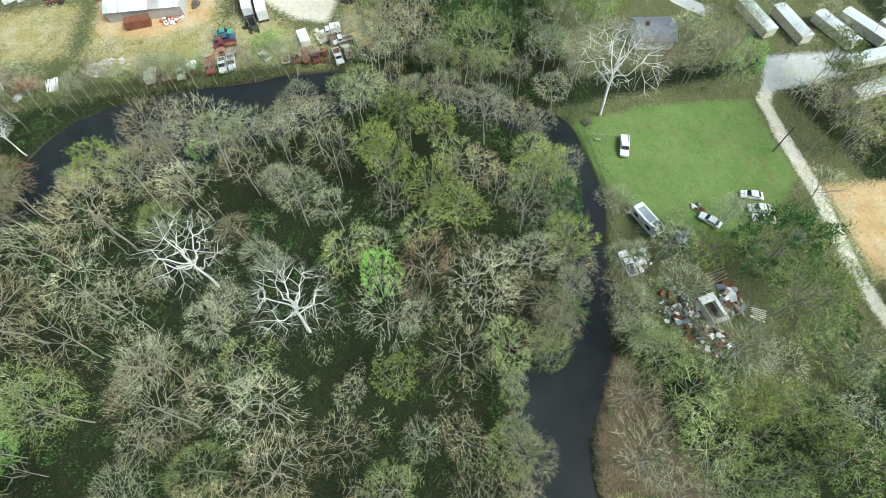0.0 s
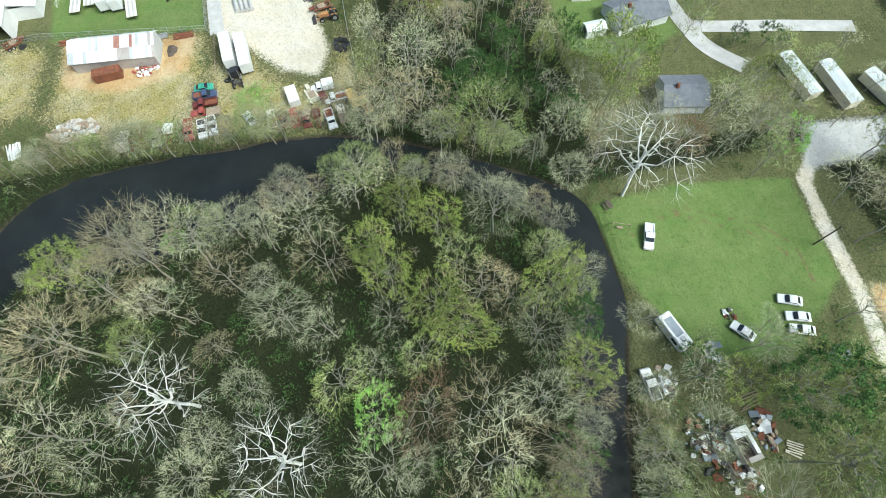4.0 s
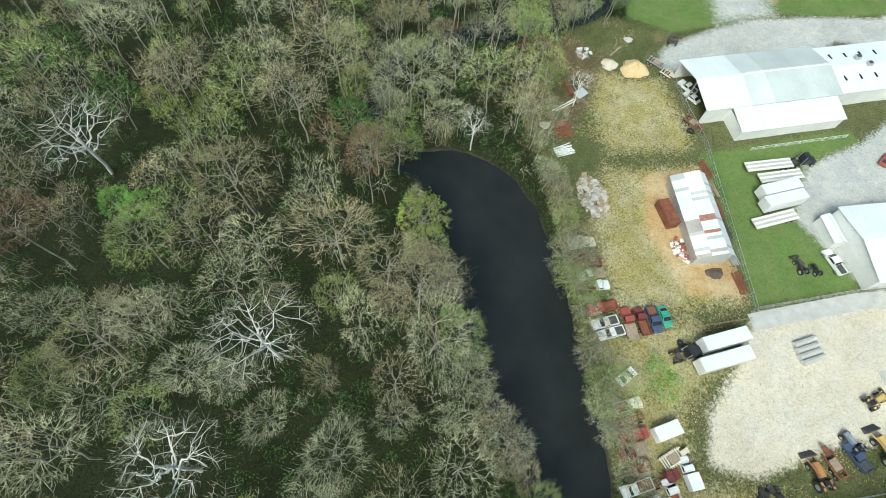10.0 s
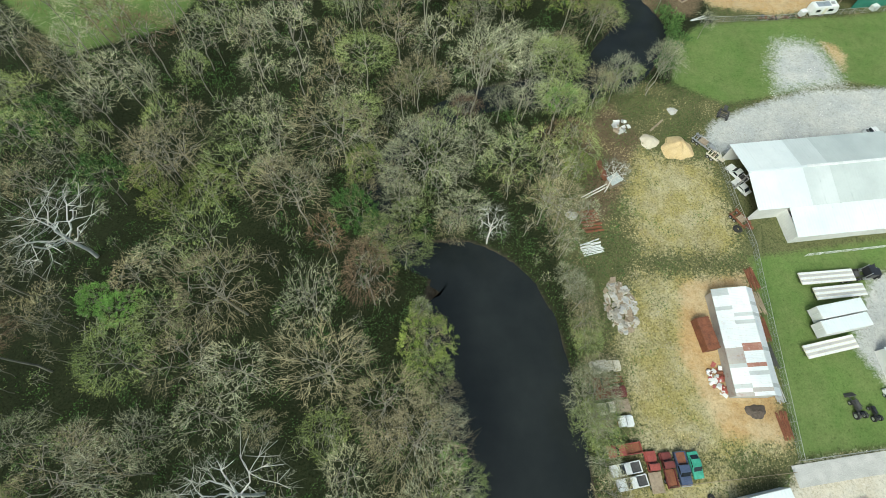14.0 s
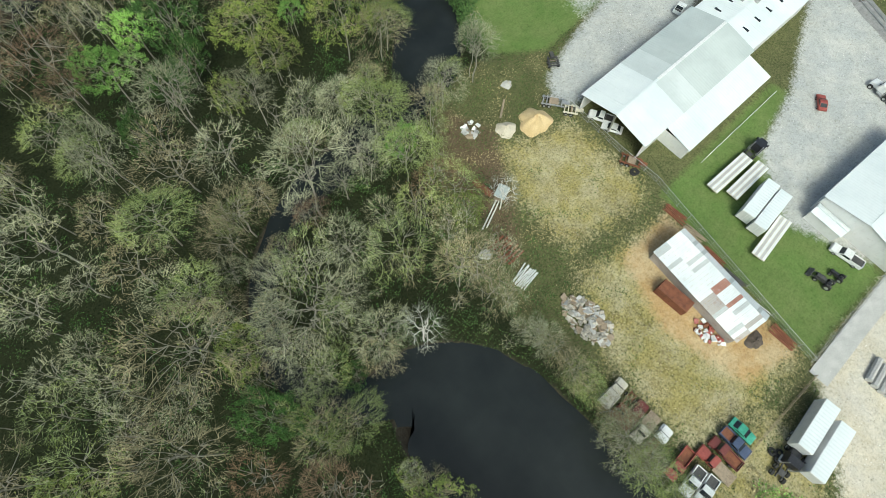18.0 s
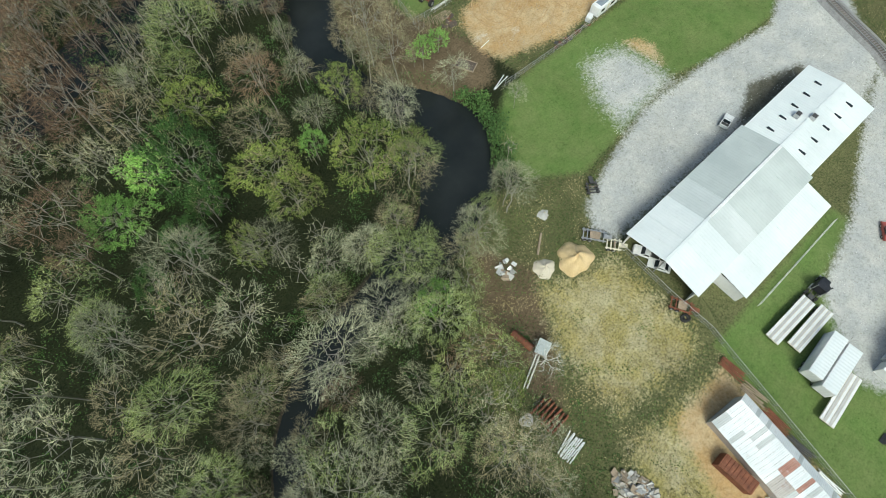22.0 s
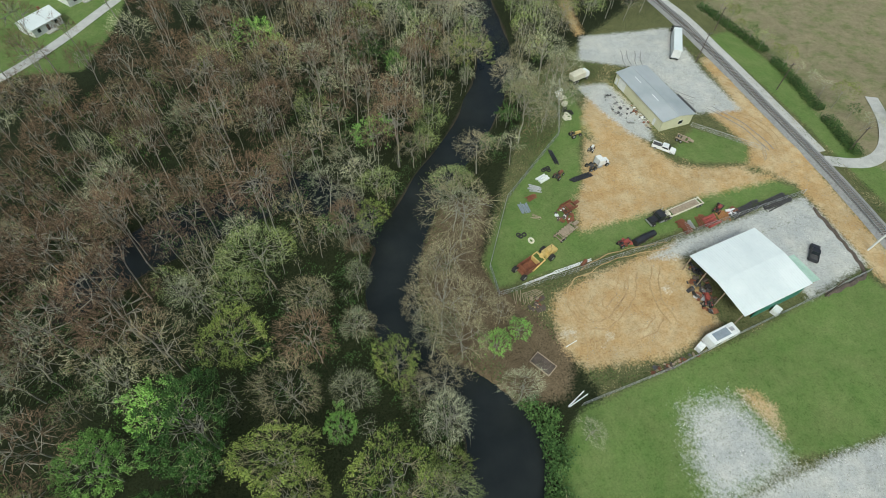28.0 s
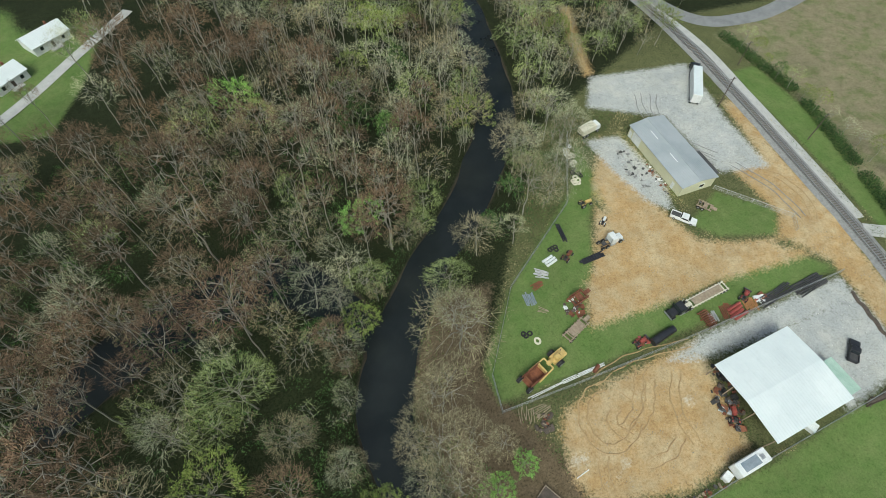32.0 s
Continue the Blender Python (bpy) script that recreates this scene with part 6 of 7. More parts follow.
ribbon("ballast", rail_line, (2.6, 1.6, -1.6, -2.6), (0.05, 0.42, 0.42, 0.05), "ballast", railway)
for s in (-0.75, 0.75):
    ribbon("rail", rail_line, (s + 0.07, s + 0.06, s - 0.06, s - 0.07), (0.5, 0.64, 0.64, 0.5), "steel", railway)
sleeper_me = bpy.data.meshes.new("sleeper")
sb = boxes((-1.25, 1.25, -0.13, 0.13, 0.4, 0.53))
sb.to_mesh(sleeper_me)
sb.free()
sleeper_me.materials.append(M["wood_dark"])
seg = np.r_[0, np.cumsum(np.linalg.norm(np.diff(rail_line, axis=0), axis=1))]
for d in np.arange(60, 258, 0.66):
    x, y = np.interp(d, seg, rail_line[:, 0]), np.interp(d, seg, rail_line[:, 1])
    tx, ty = np.interp(d, seg, r_t[:, 0]), np.interp(d, seg, r_t[:, 1])
    share("sleeper", sleeper_me, railway, pose(x, y, 0, 0, 0, math.degrees(math.atan2(-tx, ty))))

street = ribbon("road", smooth(ROADS[1][0], 8), (2.1, 0, -2.1), (0.16, 0.22, 0.16), "concrete")
lane_e = ribbon("road", smooth([(-29, -159.4), (-30.5, -167), (-32.5, -179), (-36, -196)], 8), (1.8, 0, -1.8), (0.15, 0.2, 0.15), "concrete")
tagged(lane_e, "pale gravel lane between the houses and mobile homes", "road", kind="structure")
lane_n = ribbon("road", smooth([(-112, 192), (-101, 201), (-90, 212.5), (-78, 228), (-62, 248)], 8), (1.9, 0, -1.9), (0.15, 0.2, 0.15), "concrete")
tagged(lane_n, "pale gravel lane past far houses", "road", kind="structure")
tagged(street, "narrow pale grey street past the houses", "road", kind="structure")
far_road = ribbon("road", smooth([(98, 212), (103, 188), (110, 175), (122, 171), (140, 172), (190, 185)], 8), (2.8, 0, -2.8), (0.16, 0.22, 0.16), "asphalt")
tagged(far_road, "pale asphalt road curving away across the track", "road", kind="structure")
side_road = ribbon("road", smooth([(97, 205), (102.5, 168), (101, 141), (98.6, 114), (96.5, 95)], 8), (1.3, -1.3), (0.2, 0.2), "concrete")
tagged(side_road, "pale gravel lane along the railway", "road", kind="structure")
drive = ribbon("road", smooth([(95, 92), (104, 88), (113, 90), (122, 98), (128, 108)], 8), (1.8, -1.8), (0.2, 0.2), "concrete")
tagged(drive, "pale concrete driveway off the road", "road", kind="structure")
apron = ribbon("pavement", np.array([(-10, -47), (2, -46), (14, -45.2), (36, -45.9)], float), (1.7, -1.7), (0.17, 0.17), "concrete")
tagged(apron, "grey concrete drive beside the fence", "pavement", kind="structure")


def fence(points, label="grey chain-link fence on steel posts", h=1.7, gap=3.0, post_r=0.05, rail_m="steel", boards=False):
    t = thing("fence", 0, 0, 0, 0, label, "fence")
    posts = bpy.data.meshes.new("post")
    pb = rods(((0, 0, 0), (0, 0, h), post_r), n=6)
    pb.to_mesh(posts)
    pb.free()
    posts.materials.append(M[rail_m])
    for a, b in zip(points, points[1:]):
        L = math.dist(a, b)
        n = max(1, round(L / gap))
        for i in range(n + (b == points[-1])):
            share("post", posts, t, pose(a[0] + (b[0] - a[0]) * i / n, a[1] + (b[1] - a[1]) * i / n, 0))
        part("top_rail", rods(((*a, h), (*b, h), 0.04), n=5), rail_m, t)
        part("mid_rail", rods(((*a, h * 0.5), (*b, h * 0.5), 0.02), n=4), rail_m, t)
        part("bottom_wire", rods(((*a, 0.1), (*b, 0.1), 0.015), n=4), rail_m, t)
        bm = bmesh.new()
        m = int(L / 0.5)
        for i in range(m):
            for s in (1, -1):
                u0, u1 = i / m, min(1, (i + h / 0.5 * 0.9) / m)
                p, q = (u0, u1) if s > 0 else (u1, u0)
                rod(bm, (a[0] + (b[0] - a[0]) * p, a[1] + (b[1] - a[1]) * p, 0.1), (a[0] + (b[0] - a[0]) * q, a[1] + (b[1] - a[1]) * q, h), 0.008, n=3)
        part("mesh", bm, rail_m, t)
    return t


fence([(-3.6, -5), (-4.4, -11), (-8.4, -44.6), (14, -43.2), (42, -43.9)])
fence([(-31.5, -47.2), (-10, -46.3)], "low timber rail fence below the junk row", 1.0, rail_m="wood")
fence([(-29.5, -78.8), (-16, -78), (4, -77.5), (20, -75.6), (38.5, -70.5), (40.8, -60)])
fence([(-1.3, 83.8), (14, 83.6), (37, 83.8), (81, 85)], "chain-link fence with white boards leaning on it")
fence([(-1.3, 83.8), (-0.2, 91), (11.4, 107.4), (34, 123.6), (45, 144)], "weathered chain-link fence along the creek bank")
fence([(3.4, 57.6), (23.5, 57.8), (41, 59.4), (77, 61.8)], "wire fence along the edge of the lawn")
fence([(6.5, -7.6), (31, -6.0)], "white rail fence along the grass", 1.1, rail_m="white_paint")
fence([(-4.6, 18.5), (-4.3, 4), (-3.6, -5)], "chain-link fence at the warehouse end")
fence([(70, 115), (76, 108), (82, 101), (80, 97.5)], "chain-link fence round the office grass", 1.3)


def pole(x, y, h, r=0.16, arm=True, material="wood_dark", label="dark wooden utility pole with a crossarm", lean=0.0):
    t = thing("utility_pole", x, y, 0, 0, label, "utility pole")
    part("shaft", rods(((0, 0, 0), (lean, 0, h), r, r * 0.65), n=10), material, t)
    if arm:
        part("crossarm", boxes((-1.1, 1.1, -0.06, 0.06, h - 0.7, h - 0.55)), material, t)
        for sx in (-1.0, -0.4, 0.4, 1.0):
            part("insulator", rods(((sx, 0, h - 0.55), (sx, 0, h - 0.4), 0.05), n=6), "steel", t)
    return t


tall = pole(82.0, 66.4, 21, 0.22, False, "white_paint", "very tall slender white floodlight mast")
part("lamp_head", boxes((-0.5, 0.5, -0.2, 0.2, 20.9, 21.2)), "steel", tall)
for x, y, h in ((79.4, 51.8, 9), (89.9, 139.1, 10), (63.5, 60.3, 7), (104, 93, 8), (95, 50, 8), (104, 120, 9), (-87, -161, 8), (107, 152, 8)):
    pole(x, y, h)

# ---- heaps, stacks and scrap ----


def heap(name, x, y, rx, ry, h, material, label, category, seed):
    rng = np.random.default_rng(seed)
    n, rings = 40, 14
    ph = rng.uniform(0, 6.3, 4)
    bm = bmesh.new()
    rows = []
    for i in range(rings + 1):
        f = i / rings
        row = []
        for k in range(n):
            a = 2 * math.pi * k / n
            w = 1 + 0.1 * math.sin(3 * a + ph[0]) + 0.06 * math.sin(7 * a + ph[1])
            z = h * (1 - f) ** 0.8 * (1 + 0.12 * math.sin(4 * a + ph[2] + 5 * f)) - 0.12
            row.append(bm.verts.new((rx * f * w * math.cos(a), ry * f * w * math.sin(a), z + rng.uniform(-0.04, 0.04))))
        rows.append(row)
    for r0, r1 in zip(rows, rows[1:]):
        for k in range(n):
            bm.faces.new((r0[k], r1[k], r1[(k + 1) % n], r0[(k + 1) % n]))
    bmesh.ops.remove_doubles(bm, verts=bm.verts, dist=0.001)
    for f in bm.faces:
        f.smooth = True
    me = bpy.data.meshes.new(name)
    bm.to_mesh(me)
    bm.free()
    me.materials.append(M[material])
    ob = new(name, me)
    ob.matrix_basis = pose(x, y, 0.05)
    return tagged(ob, label, category)


heap("sand_heap", -12.7, 19.4, 3.5, 3.2, 2.4, "sand_orange", "tall heap of orange sand beside the yellow field", "sand pile", 1)
heap("sand_heap", -18.5, 21.5, 2.1, 2.0, 1.3, "sand_pale", "smaller heap of pale grey sand", "sand pile", 2)
heap("gravel_heap", -11.2, 29.8, 1.5, 1.3, 0.5, "concrete", "low round heap of grey gravel", "gravel pile", 3)
heap("dirt_pile", -13.2, -36.4, 2.0, 1.4, 0.8, "wood_dark", "dark heap of soil behind the shed", "dirt pile", 4)


def block_mesh(seed, m):
    rng = random.Random(seed)
    bm = bmesh.new()
    bmesh.ops.create_cube(bm, size=1.0)
    for v in bm.verts:
        v.co += Vector((rng.uniform(-0.22, 0.22), rng.uniform(-0.22, 0.22), rng.uniform(-0.18, 0.18)))
    me = bpy.data.meshes.new("block")
    bm.to_mesh(me)
    bm.free()
    me.materials.append(M[m])
    return me


def scatter(name, x, y, rx, ry, count, lo, hi, m, label, category, piece, seed, top=0.6):
    """A heap of loose pieces, each an object of its own."""
    rng = random.Random(seed)
    t = thing(name, x, y, 0, 0, label, category)
    kinds = [block_mesh(seed + k, m if isinstance(m, str) else m[k % len(m)]) for k in range(4)]
    for i in range(count):
        a, r = rng.uniform(0, 6.28), math.sqrt(rng.random())
        s = rng.uniform(lo, hi)
        z = max(0.1, top * (1 - r) * rng.random()) + s * 0.2
        share(piece, kinds[i % 4], t, pose(rx * r * math.cos(a), ry * r * math.sin(a), z, rng.uniform(-35, 35), rng.uniform(-35, 35), rng.uniform(0, 360)) @ Matrix.Diagonal((s * 1.4, s, s * 0.5, 1)))
    return t


scatter("rubble_pile", -33.0, -16.2, 2.9, 5.4, 230, 0.25, 0.8, ("rubble", "wood", "concrete", "rubble"), "heap of broken pale concrete slabs and rubble", "rubble", "slab", 11, 1.2)
scatter("scrap_pile", -24.1, 25.8, 1.8, 1.6, 22, 0.3, 1.0, ("steel", "concrete", "white_paint", "wood"), "small pile of grey scrap and boards", "scrap", "scrap_piece", 12)
scatter("scrap_pile", -18.4, -30.6, 1.5, 3.2, 46, 0.2, 0.7, ("red_paint", "white_paint", "rust", "white_paint"), "red and white scrap against the shed", "scrap", "scrap_piece", 13)
scatter("tyre_heap", -19.0, -76.0, 2.2, 2.0, 26, 0.5, 1.0, ("rubber", "black_paint", "dark_steel", "rubber"), "black heap of scrap tyres and parts", "scrap", "scrap_piece", 14, 1.0)
scatter("scrap_pile", -117, -127, 4.0, 3.0, 46, 0.25, 0.8, ("white_paint", "rust", "wood_dark", "tarp"), "litter of white scrap and boxes under trees", "scrap", "scrap_piece", 15)
scatter("scrap_pile", -124, -131, 3.0, 3.0, 26, 0.25, 0.8, ("white_paint", "wood_dark", "rust", "concrete"), "scattered white and rusty junk in the yard", "scrap", "scrap_piece", 16)
scatter("scrap_pile", -103, -134, 1.6, 1.3, 14, 0.4, 0.9, ("white_paint", "tarp", "steel", "concrete"), "white tarp and junk on the grass edge", "scrap", "scrap_piece", 17)
scatter("scrap_pile", -97.5, -139.5, 1.4, 1.0, 14, 0.2, 0.6, ("steel", "dark_steel", "white_paint", "rust"), "grey scrap metal on bare ground", "scrap", "scrap_piece", 18)
scatter("debris", 24, 58.6, 6.0, 0.8, 30, 0.2, 0.7, ("wood_dark", "rust", "wood", "dark_steel"), "dark brush and scrap along the fence", "scrap", "scrap_piece", 19, 0.3)
scatter("debris", 62, 137.0 - 14, 1.0, 6.0, 26, 0.2, 0.6, ("rust", "dark_steel", "white_paint", "wood"), "small parts lying along the office wall", "scrap", "scrap_piece", 20, 0.2).location.x = 59.0
scatter("debris", 38.6, 69, 1.6, 4.5, 40, 0.3, 1.0, ("dark_steel", "rust", "wood_dark", "steel"), "dark machine scrap under the barn edge", "scrap", "scrap_piece", 21, 0.6)


def bars(name, x, y, turn, count, length, gap, r, material, label, category, piece, seed=0, z=0.15, layers=1, mess=6):
    """A stack of long pieces, each an object of its own."""
    rng = random.Random(seed + int(x * 7 + y))
    t = thing(name, x, y, 0, turn, label, category)
    me = bpy.data.meshes.new(piece)
    bm = rods(((-length / 2, 0, 0), (length / 2, 0, 0), r), n=8)
    bm.to_mesh(me)
    bm.free()
    me.materials.append(M[material])
    for k in range(layers):
        for i in range(count):
            share(piece, me, t, pose(rng.uniform(-0.4, 0.4), (i - count / 2) * gap, z + k * r * 1.8, 0, 0, rng.uniform(-mess, mess)))
    return t


bars("board_stack", -36.3, -3.7, 12, 9, 4.2, 0.32, 0.13, "white_paint", "loose stack of white painted pipes and boards", "boards", "board", 1, 0.3)
bars("rusty_rack", -35.5, 2.4, 5, 7, 3.6, 0.75, 0.2, "rust", "row of rusty steel channels and racks", "steel rack", "channel", 2, 0.3, 2, 2)
bars("log", -16.0, 25.8, 35, 1, 4.5, 0.3, 0.22, "wood", "single pale log on the ground", "log", "trunk", 3, 0.25)
bars("fallen_trunk", -33, 9.4, 30, 2, 7, 0.6, 0.14, "bark_white", "pale fallen tree trunks at the wood's edge", "log", "trunk", 4, 0.3)
bars("pipe_stack", -1.8, -52.9, 10, 4, 4.6, 1.15, 0.55, "concrete", "stack of big grey concrete pipes on the lot", "pipes", "pipe", 5, 0.62, 1, 1)
for k, (x, y, turn, m, lab) in enumerate(((-6.2, -12, 96, "rust", "rusty pipes lying along the fence"), (-6.6, -17, 100, "wood", "weathered timbers along the fence"), (-7.3, -22, 94, "rust", "rusted beams stacked along the fence"),
                                          (-7.7, -27, 97, "dark_steel", "dark steel bars along the fence"), (-8.6, -33, 95, "steel", "grey pipes along the fence"), (-9.2, -39, 90, "rust", "red-rusted sheet piles by the fence corner"))):
    bars("scrap_steel", x, y, turn, 6, 4.2, 0.3, 0.1, m, lab, "scrap steel", "bar", 20 + k, 0.2, 2, 9)
bars("pipe_bundle", 31.8, 108.0, 4, 5, 5.6, 0.28, 0.13, "black_paint", "bundle of long black pipes on the grass", "pipes", "pipe", 31, 0.2, 2, 1)
bars("tank_row", 22.6, 111, 15, 3, 2.8, 0.7, 0.32, "white_paint", "three white tanks lying side by side", "tanks", "tank", 32, 0.36, 1, 1)
bars("pipe_bundle", 19.4, 108.5, -35, 6, 3.0, 0.35, 0.14, "steel", "grey pipes on the yard grass", "pipes", "pipe", 33, 0.2, 1, 8)
bars("pipe_bundle", 14.0, 103.8, 85, 7, 2.8, 0.34, 0.15, "tarp", "grey-blue culverts laid on the grass", "pipes", "pipe", 34, 0.2, 1, 3)
bars("beam_stack", 17.2, 106.2, 10, 5, 2.4, 0.3, 0.14, "rust", "rusty steel beams on the grass", "scrap steel", "bar", 35, 0.2)
bars("pipe_bundle", 63.7, 85.7, 8, 7, 9.0, 0.32, 0.12, "dark_steel", "long dark steel pipes along the fence", "pipes", "pipe", 36, 0.2, 2, 4)
bars("pipe_bundle", 28.5, 116.5, 85, 3, 4.6, 0.32, 0.16, "black_paint", "black pipes standing near the fence", "pipes", "pipe", 37, 0.2, 2, 2)
bars("red_tanks", 53.3, 85.7, 10, 4, 3.6, 0.75, 0.34, "red_paint", "row of red and white cylinders by the fence", "tanks", "tank", 38, 0.36, 1, 3)
bars("pipe_bundle", 16.7, 85.3, 2, 3, 9.5, 0.25, 0.1, "white_paint", "long white pipes laid along the fence", "pipes", "pipe", 39, 0.15, 1, 1)
bars("pipe_bundle", 8.7, 84.9, 4, 2, 8.0, 0.25, 0.1, "white_paint", "white pipes lying at the fence foot", "pipes", "pipe", 40, 0.15, 1, 1)
bars("pipe_bundle", 2.8, 59.0, 20, 2, 4.4, 0.5, 0.12, "white_paint", "bent white pipe at the lawn's corner", "pipes", "pipe", 41, 0.15, 1, 12)
bars("board_stack", 5.7, 81.9, 15, 6, 3.4, 0.4, 0.08, "wood", "scattered grey boards outside the fence", "boards", "board", 42, 0.15, 1, 18)
bars("flat_load", 46.5, 86.3, 8, 9, 2.0, 0.45, 0.16, "rust", "rusty beams stacked on cribbing", "scrap steel", "bar", 43, 0.3, 2, 2)
bars("board_stack", 15.5, 100.5, -30, 4, 2.2, 0.3, 0.07, "wood", "loose planks on the grass", "boards", "board", 44, 0.12, 1, 20)


def tyres(x, y, count, material, label, seed, spread=0.9, r=0.45):
    t = thing("tyre_pile", x, y, 0, 0, label, "tyres")
    rng = random.Random(seed)
    me = bpy.data.meshes.new("tyre")
    bm = torus(bmesh.new(), r, r * 0.38, Matrix.Identity(4))
    bm.to_mesh(me)
    bm.free()
    me.materials.append(M[material])
    for i in range(count):
        share("tyre", me, t, pose(rng.uniform(-spread, spread), rng.uniform(-spread, spread), 0.2 + 0.3 * (i // 4), rng.uniform(-14, 14), rng.uniform(-14, 14), 0))
    return t


tyres(42.6, 138, 5, "cream_paint", "pale painted tyres by the fence", 1, 0.8, 0.6)
tyres(41.6, 134.5, 4, "cream_paint", "pale tyres in a row by the fence", 2, 0.6, 0.6)
tyres(39.6, 129.4, 5, "cream_paint", "pale tyres and rings on the grass", 3, 1.0, 0.55)
tyres(10.2, 97.0, 3, "rubber", "black tyres on the yard grass", 4)
tyres(11.4, 94.4, 1, "cream_paint", "single pale ring on the grass", 5, 0.1, 0.6)
tyres(25.0, 113.0, 4, "rubber", "black tyres by the fence", 6)
tyres(-38.6, 4.0, 3, "concrete", "grey concrete rings at the wood's edge", 7, 0.9, 0.6)
tyres(-24.5, -50.0, 5, "rubber", "worn tyres beside the trailers", 8)
tyres(-5.2, -1.0, 2, "rubber", "tractor tyres by the fence", 9, 0.4, 0.6)

# ---- machines ----


def camper(x, y, turn, L=8.0):
    t = thing("camper", x, y, 0, turn, "white travel trailer parked beside the barn", "camper")
    part("body", profile([(-L / 2, 0.6), (L / 2, 0.6), (L / 2 + 0.3, 1.4), (L / 2 - 0.3, 2.9), (-L / 2 + 0.1, 2.9), (-L / 2, 1.6)], -1.2, 1.2, 0.1), "white_paint", t)
    part("roof_vent", boxes((-0.6, 0.0, -0.3, 0.3, 2.9, 3.05)), "tarp", t)
    part("roof_vent", boxes((1.5, 2.3, -0.4, 0.4, 2.9, 3.12)), "steel", t)
    part("roof_cover", boxes((-2.4, 1.2, -0.8, 0.8, 2.9, 2.93)), "tarp", t, "faded blue-grey roof patch")
    for s in (-1, 1):
        part("window", boxes((-2.5, -1.3, s * 1.21 - 0.01, s * 1.21 + 0.01, 1.5, 2.2)), "glass", t)
        part("window", boxes((0.8, 2.2, s * 1.21 - 0.01, s * 1.21 + 0.01, 1.5, 2.2)), "glass", t)
        for wx in (-0.5, 0.4):
            wheel(t, wx, s * 1.0, 0.34, 0.22)
    part("door", boxes((-0.4, 0.3, -1.23, -1.2, 0.7, 2.5)), "cream_paint", t)
    part("hitch", rods(((L / 2, -0.6, 0.55), (L / 2 + 1.2, 0, 0.5), 0.05), ((L / 2, 0.6, 0.55), (L / 2 + 1.2, 0, 0.5), 0.05)), "dark_steel", t)
    return t


camper(35.4, 60.0, 5, 7.0)
camper(-98.8, -127.8, 200, 6.8)
white_box = thing("storage_box", 30.6, 59.6, 0, 20, "small white storage box on the grass", "box")
part("body", boxes((-0.8, 0.8, -0.6, 0.6, 0, 1.2), bevel=0.05), "white_paint", white_box)
part("lid", boxes((-0.85, 0.85, -0.65, 0.65, 1.2, 1.3)), "white_paint", white_box)
white_box2 = thing("storage_box", 50.6, 61.0, 0, 20, "white chest standing by the barn wall", "box")
part("body", boxes((-0.9, 0.9, -0.7, 0.7, 0, 1.1), bevel=0.05), "white_paint", white_box2)
part("lid", boxes((-0.95, 0.95, -0.75, 0.75, 1.1, 1.2)), "white_paint", white_box2)


def scraper(x, y, turn):
    t = thing("earth_scraper", x, y, 0, turn, "yellow motor scraper with a rusty open bowl", "scraper")
    part("bowl_side", profile([(-5.4, 0.6), (-0.8, 0.6), (-0.6, 2.2), (-5.0, 2.4)], 1.15, 1.3), "rust", t)
    part("bowl_side", profile([(-5.4, 0.6), (-0.8, 0.6), (-0.6, 2.2), (-5.0, 2.4)], -1.3, -1.15), "rust", t)
    part("bowl_floor", boxes((-5.2, -0.9, -1.15, 1.15, 0.6, 0.75)), "rust", t)
    part("ejector", boxes((-4.6, -4.4, -1.1, 1.1, 0.75, 2.2)), "rust", t)
    part("apron", profile([(-0.9, 0.7), (-0.5, 1.0), (-0.7, 2.2), (-1.0, 2.2)], -1.15, 1.15), "yellow_paint", t)
    part("draft_arm", rods(((-3.0, 1.5, 1.2), (0.8, 1.3, 1.9), 0.16), ((-3.0, -1.5, 1.2), (0.8, -1.3, 1.9), 0.16), ((0.8, -1.3, 1.9), (0.8, 1.3, 1.9), 0.18)), "yellow_paint", t)
    part("gooseneck", profile([(0.5, 1.5), (2.0, 1.4), (2.2, 2.0), (0.9, 2.4)], -0.4, 0.4, 0.08), "yellow_paint", t)
    part("tractor_body", profile([(1.8, 0.8), (5.2, 0.8), (5.2, 1.8), (3.8, 2.0), (1.8, 2.0)], -0.9, 0.9, 0.08), "yellow_paint", t)
    part("cab", profile([(2.2, 2.0), (3.4, 2.0), (3.3, 3.1), (2.3, 3.1)], -0.7, 0.2, 0.05), "yellow_paint", t)
    part("cab_glass", boxes((3.38, 3.42, -0.6, 0.1, 2.2, 2.95)), "glass", t)
    part("exhaust", rods(((4.4, 0.4, 1.9), (4.4, 0.4, 2.8), 0.07)), "dark_steel", t)
    for s in (-1, 1):
        wheel(t, 3.0, s * 1.35, 0.85, 0.7)
        wheel(t, -5.4, s * 1.35, 0.8, 0.65)
    return t


scraper(10.0, 88.7, 18)


